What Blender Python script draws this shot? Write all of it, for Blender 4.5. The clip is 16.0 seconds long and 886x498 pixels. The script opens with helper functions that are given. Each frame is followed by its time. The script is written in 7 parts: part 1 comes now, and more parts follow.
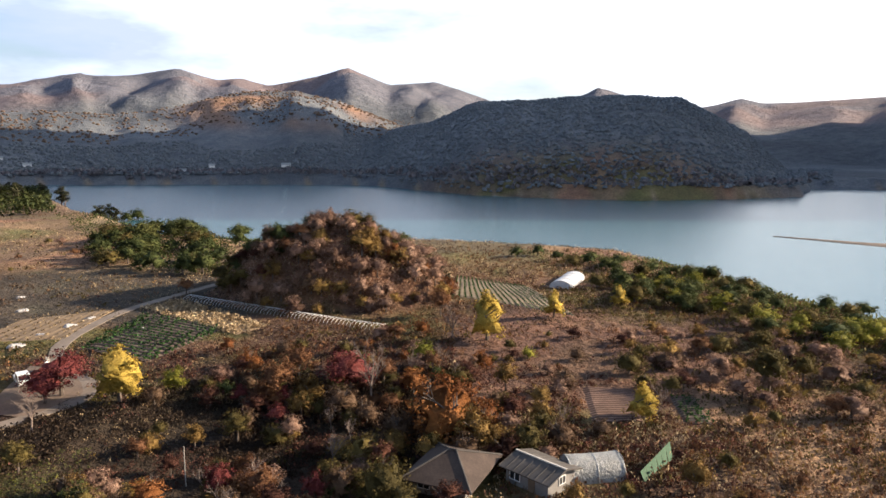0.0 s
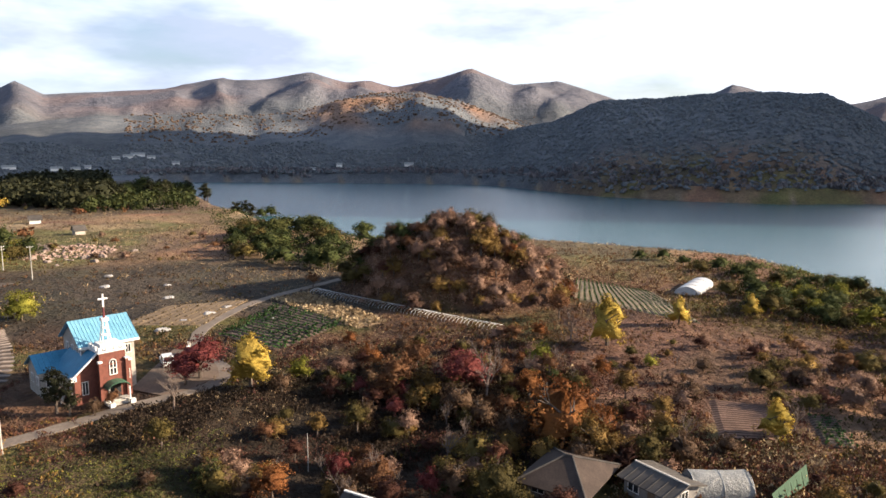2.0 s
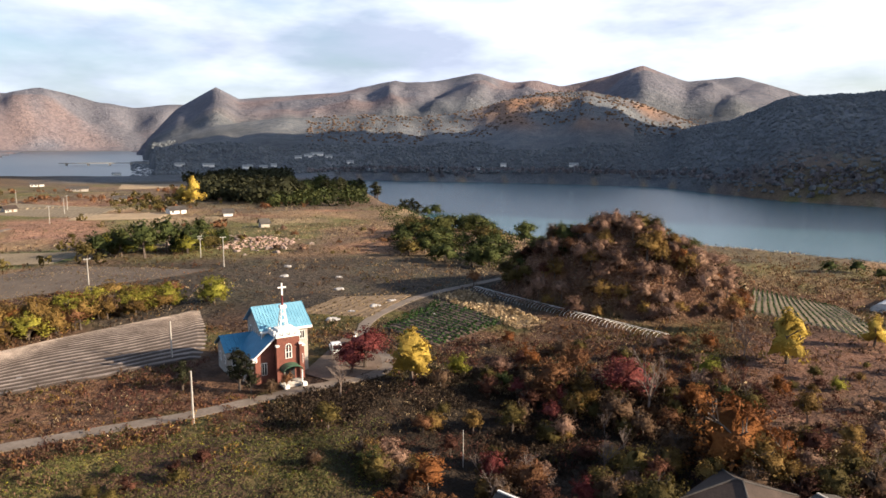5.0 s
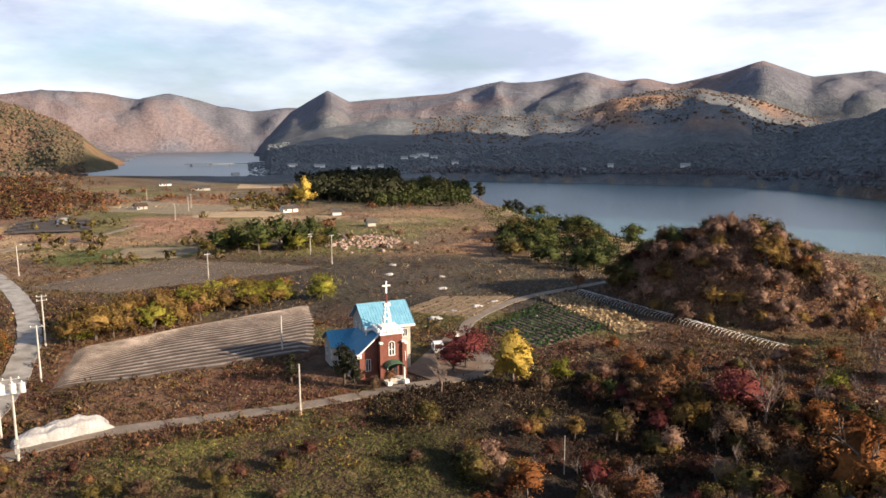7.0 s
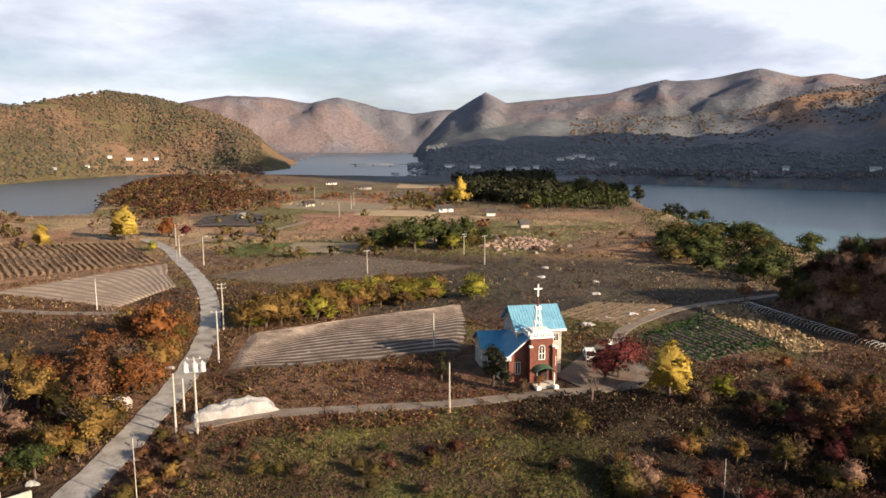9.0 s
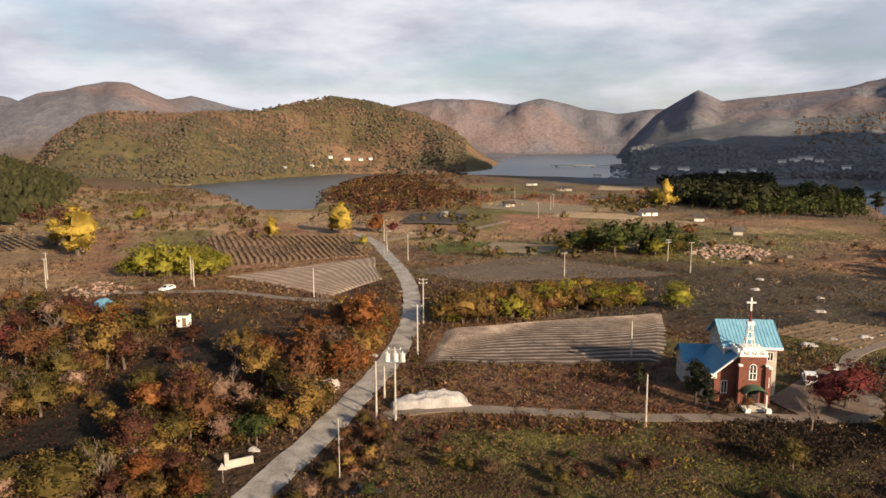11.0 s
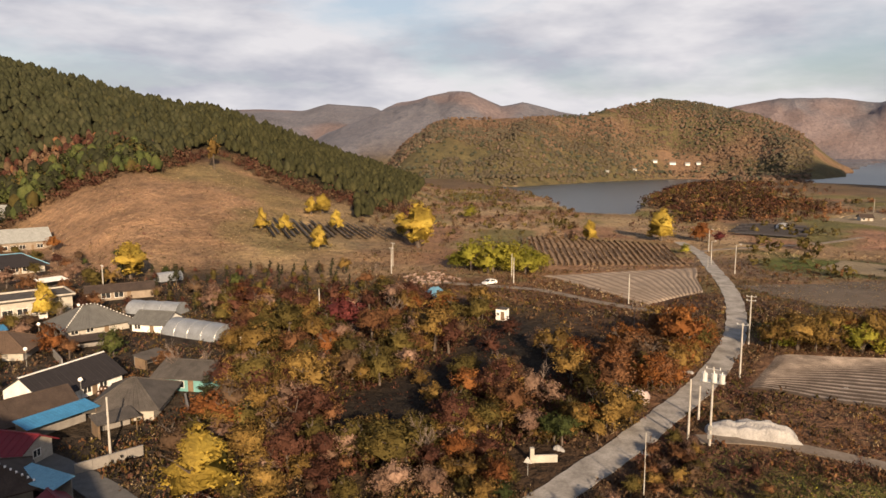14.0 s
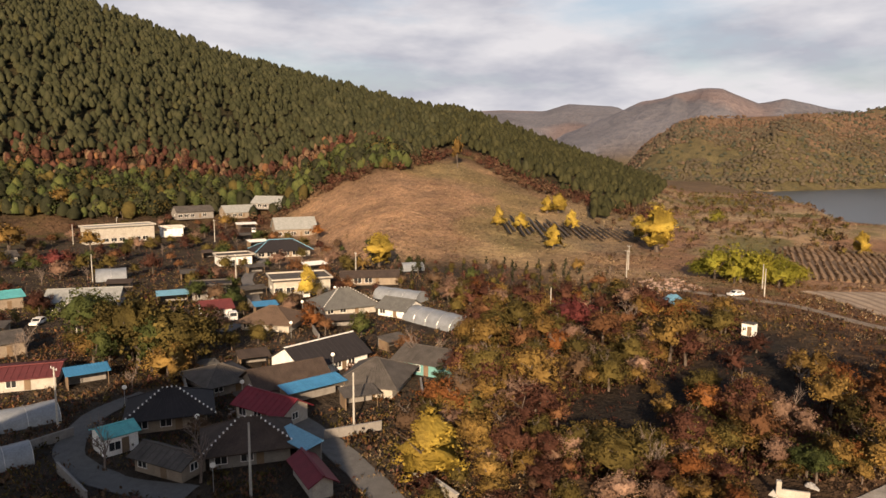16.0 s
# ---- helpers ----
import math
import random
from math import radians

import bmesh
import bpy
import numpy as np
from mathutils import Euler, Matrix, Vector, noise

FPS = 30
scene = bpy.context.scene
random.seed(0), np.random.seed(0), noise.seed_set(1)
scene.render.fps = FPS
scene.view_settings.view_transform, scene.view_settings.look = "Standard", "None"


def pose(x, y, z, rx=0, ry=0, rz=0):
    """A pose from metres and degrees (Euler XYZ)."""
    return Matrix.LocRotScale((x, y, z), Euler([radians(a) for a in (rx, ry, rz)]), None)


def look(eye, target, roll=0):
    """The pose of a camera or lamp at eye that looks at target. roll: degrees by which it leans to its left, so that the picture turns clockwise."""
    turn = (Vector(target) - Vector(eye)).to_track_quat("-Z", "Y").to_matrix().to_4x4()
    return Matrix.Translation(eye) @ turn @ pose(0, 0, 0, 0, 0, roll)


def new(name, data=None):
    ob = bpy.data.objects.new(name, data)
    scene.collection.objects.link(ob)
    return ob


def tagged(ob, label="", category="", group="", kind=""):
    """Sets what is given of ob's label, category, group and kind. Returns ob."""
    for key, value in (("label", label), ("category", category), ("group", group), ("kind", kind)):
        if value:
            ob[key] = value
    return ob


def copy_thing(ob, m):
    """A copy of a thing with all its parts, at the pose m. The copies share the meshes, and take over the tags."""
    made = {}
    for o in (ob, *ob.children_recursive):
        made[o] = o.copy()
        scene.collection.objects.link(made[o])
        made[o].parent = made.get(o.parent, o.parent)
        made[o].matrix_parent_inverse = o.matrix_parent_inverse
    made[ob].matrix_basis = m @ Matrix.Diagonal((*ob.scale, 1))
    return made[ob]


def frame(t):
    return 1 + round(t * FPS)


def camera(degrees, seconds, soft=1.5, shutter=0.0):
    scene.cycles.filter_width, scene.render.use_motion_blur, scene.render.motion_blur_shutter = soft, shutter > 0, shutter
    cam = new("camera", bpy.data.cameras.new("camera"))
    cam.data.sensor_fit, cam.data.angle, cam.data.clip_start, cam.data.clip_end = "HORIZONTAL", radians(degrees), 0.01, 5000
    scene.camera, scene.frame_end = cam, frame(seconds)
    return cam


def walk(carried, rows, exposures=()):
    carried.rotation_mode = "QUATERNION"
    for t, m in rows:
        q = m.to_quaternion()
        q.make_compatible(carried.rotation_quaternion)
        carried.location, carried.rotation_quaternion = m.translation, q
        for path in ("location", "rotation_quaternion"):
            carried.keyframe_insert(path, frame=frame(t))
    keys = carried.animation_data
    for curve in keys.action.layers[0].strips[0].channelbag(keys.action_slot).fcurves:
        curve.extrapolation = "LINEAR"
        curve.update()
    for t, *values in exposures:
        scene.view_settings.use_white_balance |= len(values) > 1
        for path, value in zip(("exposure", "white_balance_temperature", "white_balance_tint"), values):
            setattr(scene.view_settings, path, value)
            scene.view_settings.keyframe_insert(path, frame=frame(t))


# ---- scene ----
cam = camera(64.71, 16.0, soft=1.55)
# seconds, eye, yaw, pitch, roll
PATH = [
    (0, -0.00, -0.00, 38.00, 0.00, -8.59, 0.15),
    (0.5, -0.02, 0.08, 38.01, 2.49, -8.61, 0.16),
    (1, -0.05, 0.15, 38.02, 5.08, -8.62, 0.16),
    (1.5, -0.11, 0.20, 38.02, 7.65, -8.64, 0.11),
    (2, -0.16, 0.27, 38.00, 9.80, -8.62, 0.13),
    (2.5, -0.21, 0.32, 37.98, 11.81, -8.63, 0.16),
    (3, -0.24, 0.39, 37.98, 14.01, -8.62, 0.12),
    (3.5, -0.26, 0.46, 37.99, 16.35, -8.62, 0.12),
    (4, -0.28, 0.55, 38.00, 18.62, -8.63, 0.14),
    (4.5, -0.32, 0.65, 38.01, 20.89, -8.64, 0.14),
    (7, -0.70, 1.27, 37.94, 31.59, -8.59, -0.18),
    (7.5, -0.80, 1.36, 37.94, 34.00, -8.56, -0.18),
    (8, -0.90, 1.46, 37.97, 37.02, -8.50, -0.18),
    (8.5, -1.03, 1.56, 38.00, 40.29, -8.47, -0.13),
    (9, -1.18, 1.67, 38.02, 44.16, -8.46, -0.17),
    (11.5, -1.90, 2.15, 38.01, 64.60, -8.25, -0.17),
    (12, -2.02, 2.21, 38.03, 68.79, -8.16, -0.14),
    (12.5, -2.11, 2.22, 38.03, 72.79, -8.09, -0.17),
    (13, -2.22, 2.21, 38.02, 77.01, -8.02, -0.16),
    (13.5, -2.36, 2.19, 37.98, 81.45, -8.00, -0.06),
    (14, -2.54, 2.16, 37.94, 86.19, -7.96, -0.02),
    (14.5, -2.73, 2.12, 37.88, 91.00, -7.93, 0.06),
    (15, -2.94, 2.06, 37.81, 95.95, -7.96, 0.13),
    (15.5, -3.13, 1.97, 37.72, 100.74, -7.99, 0.21),
    (16, -3.32, 1.87, 37.62, 105.31, -7.99, 0.32),
]
walk(cam, [(t, pose(x, y, z, 90 + pitch, 0, yaw) @ pose(0, 0, 0, 0, 0, roll)) for t, x, y, z, yaw, pitch, roll in PATH],
     exposures=[(0.0, 1.56, 5850, 10), (3.0, 1.41, 5930, 10.2), (8.0, 1.26, 6080, 10.5), (12.0, 0.86, 6700, 12), (16.0, 0.83, 6900, 14)])

# ---- sky and sun ----
SUN_AZ, SUN_EL = radians(-77.0), radians(20.0)  # azimuth to the left of +y
SUN_DIR = Vector((-math.sin(SUN_AZ) * math.cos(SUN_EL), math.cos(SUN_AZ) * math.cos(SUN_EL), math.sin(SUN_EL)))


def nodes_of(block):
    block.use_nodes = True
    tree = block.node_tree
    tree.nodes.clear()
    return tree


def node(tree, kind, **values):
    n = tree.nodes.new(kind)
    for key, value in values.items():
        if key in n.inputs:
            n.inputs[key].default_value = value
    return n


def noise_node(tree, vec, scale, detail=4.0, rough=0.6):
    n = node(tree, "ShaderNodeTexNoise", Scale=scale, Detail=detail, Roughness=rough)
    if vec is not None:
        tree.links.new(vec, n.inputs["Vector"])
    return n.outputs["Fac"]


def ramp_node(tree, fac, stops):
    n = tree.nodes.new("ShaderNodeValToRGB")
    while len(n.color_ramp.elements) < len(stops):
        n.color_ramp.elements.new(0.5)
    for e, (p, c) in zip(n.color_ramp.elements, stops):
        e.position, e.color = p, (*c, 1)
    tree.links.new(fac, n.inputs["Fac"])
    return n.outputs["Color"]


def mix_node(tree, fac, a, b, blend="MIX"):
    n = tree.nodes.new("ShaderNodeMix")
    n.data_type, n.blend_type = "RGBA", blend
    for sock, v in ((n.inputs["Factor"], fac), (n.inputs["A"], a), (n.inputs["B"], b)):
        if isinstance(v, (int, float)):
            sock.default_value = v
        elif isinstance(v, tuple):
            sock.default_value = (*v, 1)
        else:
            tree.links.new(v, sock)
    return n.outputs["Result"]


world = bpy.data.worlds.new("sky")
scene.world = world
wt = nodes_of(world)
sky = wt.nodes.new("ShaderNodeTexSky")
sky.sky_type, sky.sun_disc = "NISHITA", False
sky.sun_elevation, sky.sun_rotation = SUN_EL, -SUN_AZ
sky.air_density, sky.dust_density = 1.0, 2.0
coord = wt.nodes.new("ShaderNodeTexCoord")
flat = wt.nodes.new("ShaderNodeMapping")
flat.inputs["Scale"].default_value = (1.0, 1.0, 3.4)
wt.links.new(coord.outputs["Generated"], flat.inputs["Vector"])
cover = noise_node(wt, flat.outputs["Vector"], 2.2, 6.0, 0.55)
thick = noise_node(wt, flat.outputs["Vector"], 3.7, 5.0, 0.55)
amount = ramp_node(wt, cover, [(0.36, (0.28, 0.28, 0.28)), (0.52, (1, 1, 1))])
high = wt.nodes.new("ShaderNodeSeparateXYZ")
wt.links.new(coord.outputs["Generated"], high.inputs["Vector"])
thin = ramp_node(wt, high.outputs["Z"], [(0.22, (1, 1, 1)), (0.55, (0.06, 0.06, 0.06))])
cloud = ramp_node(wt, thick, [(0.38, (4.1, 4.3, 4.75)), (0.58, (6.7, 6.7, 6.7))])
toward = wt.nodes.new("ShaderNodeVectorMath")
toward.operation = "DOT_PRODUCT"
wt.links.new(coord.outputs["Generated"], toward.inputs[0])
toward.inputs[1].default_value = SUN_DIR
cloud = mix_node(wt, 1.0, cloud, ramp_node(wt, toward.outputs["Value"], [(0.1, (0.92, 0.94, 1.0)), (0.95, (1.9, 1.75, 1.55))]), "MULTIPLY")
both = mix_node(wt, mix_node(wt, 1.0, amount, thin, "MULTIPLY"), sky.outputs["Color"], cloud)
bg = node(wt, "ShaderNodeBackground", Strength=0.07)
wt.links.new(both, bg.inputs["Color"])
wout = wt.nodes.new("ShaderNodeOutputWorld")
wt.links.new(bg.outputs["Background"], wout.inputs["Surface"])

sun = new("sun", bpy.data.lights.new("sun", "SUN"))
sun.data.energy, sun.data.angle, sun.data.color = 5.0, radians(0.6), (1.0, 0.77, 0.52)
sun.matrix_world = look(SUN_DIR * 100, (0, 0, 0))


# ---- materials ----
def material(name, colors, scale=1.0, rough=0.85, bump=0.0, bump_scale=None, metal=0.0, island=0.0, random=0.0, translucent=0.0, coat=0.0):
    """Noise at two scales between colours; island/random: brightness spread per piece."""
    m = bpy.data.materials.new(name)
    t = nodes_of(m)
    pos = t.nodes.new("ShaderNodeNewGeometry")
    vec = pos.outputs["Position"]
    big = noise_node(t, vec, scale, 3.0)
    n = len(colors)
    col = ramp_node(t, big, [(0.32 + 0.36 * i / max(1, n - 1), c) for i, c in enumerate(colors)])
    fine = noise_node(t, vec, scale * 9, 4.0, 0.7)
    grain = ramp_node(t, fine, [(0.25, (0.72, 0.72, 0.72)), (0.75, (1.25, 1.25, 1.25))])
    col = mix_node(t, 1.0, col, grain, "MULTIPLY")
    for amount, source in ((island, pos.outputs["Random Per Island"]), (random, None)):
        if amount:
            if source is None:
                source = t.nodes.new("ShaderNodeObjectInfo").outputs["Random"]
            tone = ramp_node(t, source, [(0.0, (1 - amount,) * 3), (1.0, (1 + amount,) * 3)])
            col = mix_node(t, 1.0, col, tone, "MULTIPLY")
    p = node(t, "ShaderNodeBsdfPrincipled", Roughness=rough, Metallic=metal)
    p.inputs["Specular IOR Level"].default_value = 0.3
    t.links.new(col, p.inputs["Base Color"])
    if coat:
        p.inputs["Coat Weight"].default_value = coat
    if bump:
        b = node(t, "ShaderNodeBump", Strength=1.0, Distance=bump)
        t.links.new(noise_node(t, vec, bump_scale or scale * 6, 5.0, 0.65), b.inputs["Height"])
        t.links.new(b.outputs["Normal"], p.inputs["Normal"])
    out = t.nodes.new("ShaderNodeOutputMaterial")
    surface = p.outputs["BSDF"]
    if translucent:
        tr = t.nodes.new("ShaderNodeBsdfTranslucent")
        t.links.new(col, tr.inputs["Color"])
        mx = node(t, "ShaderNodeMixShader", Fac=translucent)
        t.links.new(surface, mx.inputs[1])
        t.links.new(tr.outputs["BSDF"], mx.inputs[2])
        surface = mx.outputs["Shader"]
    t.links.new(surface, out.inputs["Surface"])
    return m


def leafy(name, colors, scale=0.12):
    m = material(name, colors, scale, 0.8, 0.3, 2.2, island=0.12, random=0.22, translucent=0.2)
    next(n for n in m.node_tree.nodes if n.type == "BSDF_PRINCIPLED").inputs["Specular IOR Level"].default_value = 0.12
    return m


LEAF = {
    "yellow": leafy("yellow_leaves", [(0.30, 0.21, 0.045), (0.45, 0.32, 0.06), (0.56, 0.42, 0.085)]),
    "ochre": leafy("ochre_leaves", [(0.13, 0.079, 0.026), (0.205, 0.128, 0.04), (0.30, 0.193, 0.058)]),
    "orange": leafy("orange_leaves", [(0.13, 0.05, 0.02), (0.21, 0.082, 0.028), (0.29, 0.125, 0.04)]),
    "rise": leafy("pink_brown_leaves", [(0.17, 0.10, 0.075), (0.25, 0.155, 0.11), (0.33, 0.215, 0.155)]),
    "red": leafy("red_leaves", [(0.10, 0.026, 0.026), (0.165, 0.042, 0.04), (0.23, 0.07, 0.062)]),
    "rust": leafy("rust_leaves", [(0.115, 0.055, 0.028), (0.175, 0.085, 0.042), (0.24, 0.125, 0.06)]),
    "olive": leafy("olive_leaves", [(0.062, 0.05, 0.017), (0.10, 0.078, 0.024), (0.15, 0.113, 0.035)]),
    "green": leafy("green_leaves", [(0.035, 0.047, 0.016), (0.06, 0.073, 0.023), (0.095, 0.10, 0.032)]),
    "pine": leafy("pine_needles", [(0.026, 0.028, 0.014), (0.037, 0.039, 0.019), (0.054, 0.053, 0.027)]),
    "straw": leafy("dry_grass_blades", [(0.26, 0.19, 0.11), (0.36, 0.27, 0.16), (0.45, 0.35, 0.21)]),
    "bramble": leafy("red_brown_bramble", [(0.05, 0.022, 0.016), (0.085, 0.036, 0.025), (0.13, 0.058, 0.038)]),
    # withered stems darkened, standing in for shade in the dell
    "dark": leafy("withered_shade_stems", [(0.03, 0.022, 0.016), (0.048, 0.034, 0.024), (0.07, 0.048, 0.032)]),
    "brown": leafy("withered_leaves", [(0.075, 0.046, 0.029), (0.115, 0.072, 0.044), (0.165, 0.105, 0.064)]),
}
# bare far-shore trees greyed towards mauve, standing in for haze
for far_name, colors in (("far_hazed_brown", [(0.175, 0.165, 0.175), (0.225, 0.20, 0.20)]), ("far_green", [(0.075, 0.08, 0.055), (0.10, 0.105, 0.072)]), ("far_rust", [(0.16, 0.105, 0.075), (0.24, 0.165, 0.115)])):
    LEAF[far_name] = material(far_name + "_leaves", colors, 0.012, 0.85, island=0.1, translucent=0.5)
BARK = material("bark", [(0.07, 0.055, 0.045), (0.14, 0.11, 0.09)], 1.5, 0.9)
TWIG = material("twigs", [(0.13, 0.10, 0.085), (0.22, 0.17, 0.14)], 0.8, 0.9)
CONCRETE = material("concrete", [(0.33, 0.31, 0.28), (0.45, 0.43, 0.39)], 0.6, 0.9)
ROADMIX = material("road_concrete", [(0.17, 0.156, 0.14), (0.27, 0.252, 0.23), (0.35, 0.33, 0.305)], 0.3, 0.9, 0.01, 8.0)
LANE = material("lane_concrete", [(0.14, 0.112, 0.088), (0.20, 0.165, 0.135)], 0.25, 0.9, 0.01, 8.0)
BRICK = material("red_brick", [(0.12, 0.045, 0.033), (0.18, 0.066, 0.047)], 1.6, 0.85, random=0.15)
BLUE_ROOF = material("blue_metal_roof", [(0.055, 0.21, 0.35), (0.08, 0.27, 0.43)], 0.7, 0.45)
CYAN_ROOF = material("pale_blue_metal_roof", [(0.13, 0.31, 0.43), (0.18, 0.38, 0.50)], 0.7, 0.5)
WHITE = material("white_paint", [(0.66, 0.65, 0.62), (0.82, 0.81, 0.78)], 0.8, 0.6)
DARK = material("dark_glass", [(0.02, 0.022, 0.025), (0.04, 0.042, 0.045)], 1.0, 0.12)


# ---- ground ----
def interp(az, table):
    a, v = zip(*sorted(table))
    return np.interp(az, a, v)


def fbm(x, y, size, octaves=4, seed=0):
    """Smooth value noise on arrays, about -1 to 1."""
    total, amp, norm = 0.0, 1.0, 0.0
    for o in range(octaves):
        u, v = x / size * 2**o + seed * 17.3 + o * 5.1, y / size * 2**o - seed * 11.7 + o * 3.3
        i, j = np.floor(u), np.floor(v)
        fu, fv = u - i, v - j
        fu, fv = fu * fu * (3 - 2 * fu), fv * fv * (3 - 2 * fv)

        def lattice(a, b):
            h = np.sin(a * 127.1 + b * 311.7 + seed * 74.7) * 43758.5453
            return (h - np.floor(h)) * 2 - 1

        low = lattice(i, j) * (1 - fu) + lattice(i + 1, j) * fu
        high = lattice(i, j + 1) * (1 - fu) + lattice(i + 1, j + 1) * fu
        total, norm, amp = total + amp * (low * (1 - fv) + high * fv), norm + amp, amp * 0.5
    return total / norm


def smooth(a, b, x):
    t = np.clip((x - a) / (b - a), 0, 1)
    return t * t * (3 - 2 * t)


EYE_Z = 38.0
LAKE_Z, INLET_Z = -12.0, -4.0
# shore distances by azimuth
LAKE_NEAR = [(-60, 190), (-33, 217), (-27, 237), (-19, 277), (-14, 326), (-5, 340), (2, 348), (16, 345), (23.5, 404), (28, 560), (30, 738), (32, 960), (34, 1000)]
LAKE_FAR = [(-60, 900), (-33, 930), (-27.6, 900), (-27, 761), (-22.6, 702), (-16, 651), (-10, 653), (-3, 676), (2, 755), (6.2, 849), (21, 907), (30, 958), (34, 900)]
POND_NEAR = [(60, 1500), (62, 1250), (65.7, 1018), (69.9, 640), (70.8, 493), (75.4, 505), (79, 720), (84, 990), (86, 1100)]
POND_FAR = [(60, 1200), (62, 1300), (65, 1352), (68, 1340), (75.4, 1126), (80.3, 1002), (84.3, 1022), (86, 900)]
INLET_NEAR = [(44, 3000), (45.4, 930), (50, 960), (55, 980), (59, 990), (61, 1080), (62.5, 3000)]
INLET_FAR = [(44, 900), (45.4, 1200), (47, 3900), (53.5, 3900), (55, 2600), (56.5, 1350), (58, 1200), (61, 1120), (62.5, 1050)]

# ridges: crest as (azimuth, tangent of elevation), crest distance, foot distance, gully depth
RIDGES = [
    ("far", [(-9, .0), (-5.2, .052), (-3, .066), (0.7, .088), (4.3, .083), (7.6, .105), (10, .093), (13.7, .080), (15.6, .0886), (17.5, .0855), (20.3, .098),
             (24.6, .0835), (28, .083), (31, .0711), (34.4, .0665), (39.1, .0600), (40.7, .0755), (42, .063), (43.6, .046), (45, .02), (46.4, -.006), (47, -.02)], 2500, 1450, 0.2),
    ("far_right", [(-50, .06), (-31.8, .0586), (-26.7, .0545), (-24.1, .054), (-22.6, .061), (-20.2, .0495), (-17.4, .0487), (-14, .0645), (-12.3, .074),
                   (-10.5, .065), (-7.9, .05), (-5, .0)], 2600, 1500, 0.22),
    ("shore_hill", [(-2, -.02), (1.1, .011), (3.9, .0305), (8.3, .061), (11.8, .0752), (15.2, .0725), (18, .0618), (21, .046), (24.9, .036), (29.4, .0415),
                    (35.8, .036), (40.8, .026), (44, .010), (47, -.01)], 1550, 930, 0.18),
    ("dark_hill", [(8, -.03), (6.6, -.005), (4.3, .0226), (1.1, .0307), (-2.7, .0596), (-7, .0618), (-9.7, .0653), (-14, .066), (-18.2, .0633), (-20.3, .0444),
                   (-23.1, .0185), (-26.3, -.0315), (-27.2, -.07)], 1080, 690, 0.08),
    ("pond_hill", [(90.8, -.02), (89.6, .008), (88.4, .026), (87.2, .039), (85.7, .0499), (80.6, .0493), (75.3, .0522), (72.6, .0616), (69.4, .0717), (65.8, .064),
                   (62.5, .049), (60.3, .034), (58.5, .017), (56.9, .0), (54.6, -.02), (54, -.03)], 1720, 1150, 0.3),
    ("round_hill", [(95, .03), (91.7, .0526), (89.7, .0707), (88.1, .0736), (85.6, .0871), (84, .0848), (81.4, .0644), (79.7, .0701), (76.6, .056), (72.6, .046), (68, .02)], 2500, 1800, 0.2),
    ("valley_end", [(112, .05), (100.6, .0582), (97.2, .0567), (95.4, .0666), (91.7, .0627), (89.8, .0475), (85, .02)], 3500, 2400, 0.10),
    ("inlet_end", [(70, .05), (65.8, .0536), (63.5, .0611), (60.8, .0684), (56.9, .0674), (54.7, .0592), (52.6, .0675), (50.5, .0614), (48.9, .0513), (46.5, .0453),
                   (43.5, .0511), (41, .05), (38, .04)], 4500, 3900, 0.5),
    # unseen ridge added beyond the right of view, to shade the far hills
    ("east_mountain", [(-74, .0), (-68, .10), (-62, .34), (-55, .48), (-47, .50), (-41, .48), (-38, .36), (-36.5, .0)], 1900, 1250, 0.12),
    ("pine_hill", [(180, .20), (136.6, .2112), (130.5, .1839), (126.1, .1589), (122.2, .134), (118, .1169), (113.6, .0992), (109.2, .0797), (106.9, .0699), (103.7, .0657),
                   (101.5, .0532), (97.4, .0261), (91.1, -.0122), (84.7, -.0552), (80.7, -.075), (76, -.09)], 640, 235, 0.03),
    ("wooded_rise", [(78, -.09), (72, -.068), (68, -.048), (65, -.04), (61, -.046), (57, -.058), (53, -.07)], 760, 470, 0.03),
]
TREE_TOP = {"pine_hill": 9.0, "wooded_rise": 8.0}
KNOLL = (-28.0, 178.0, 30.0, 22.0, 15.0)  # centre, half axes, height


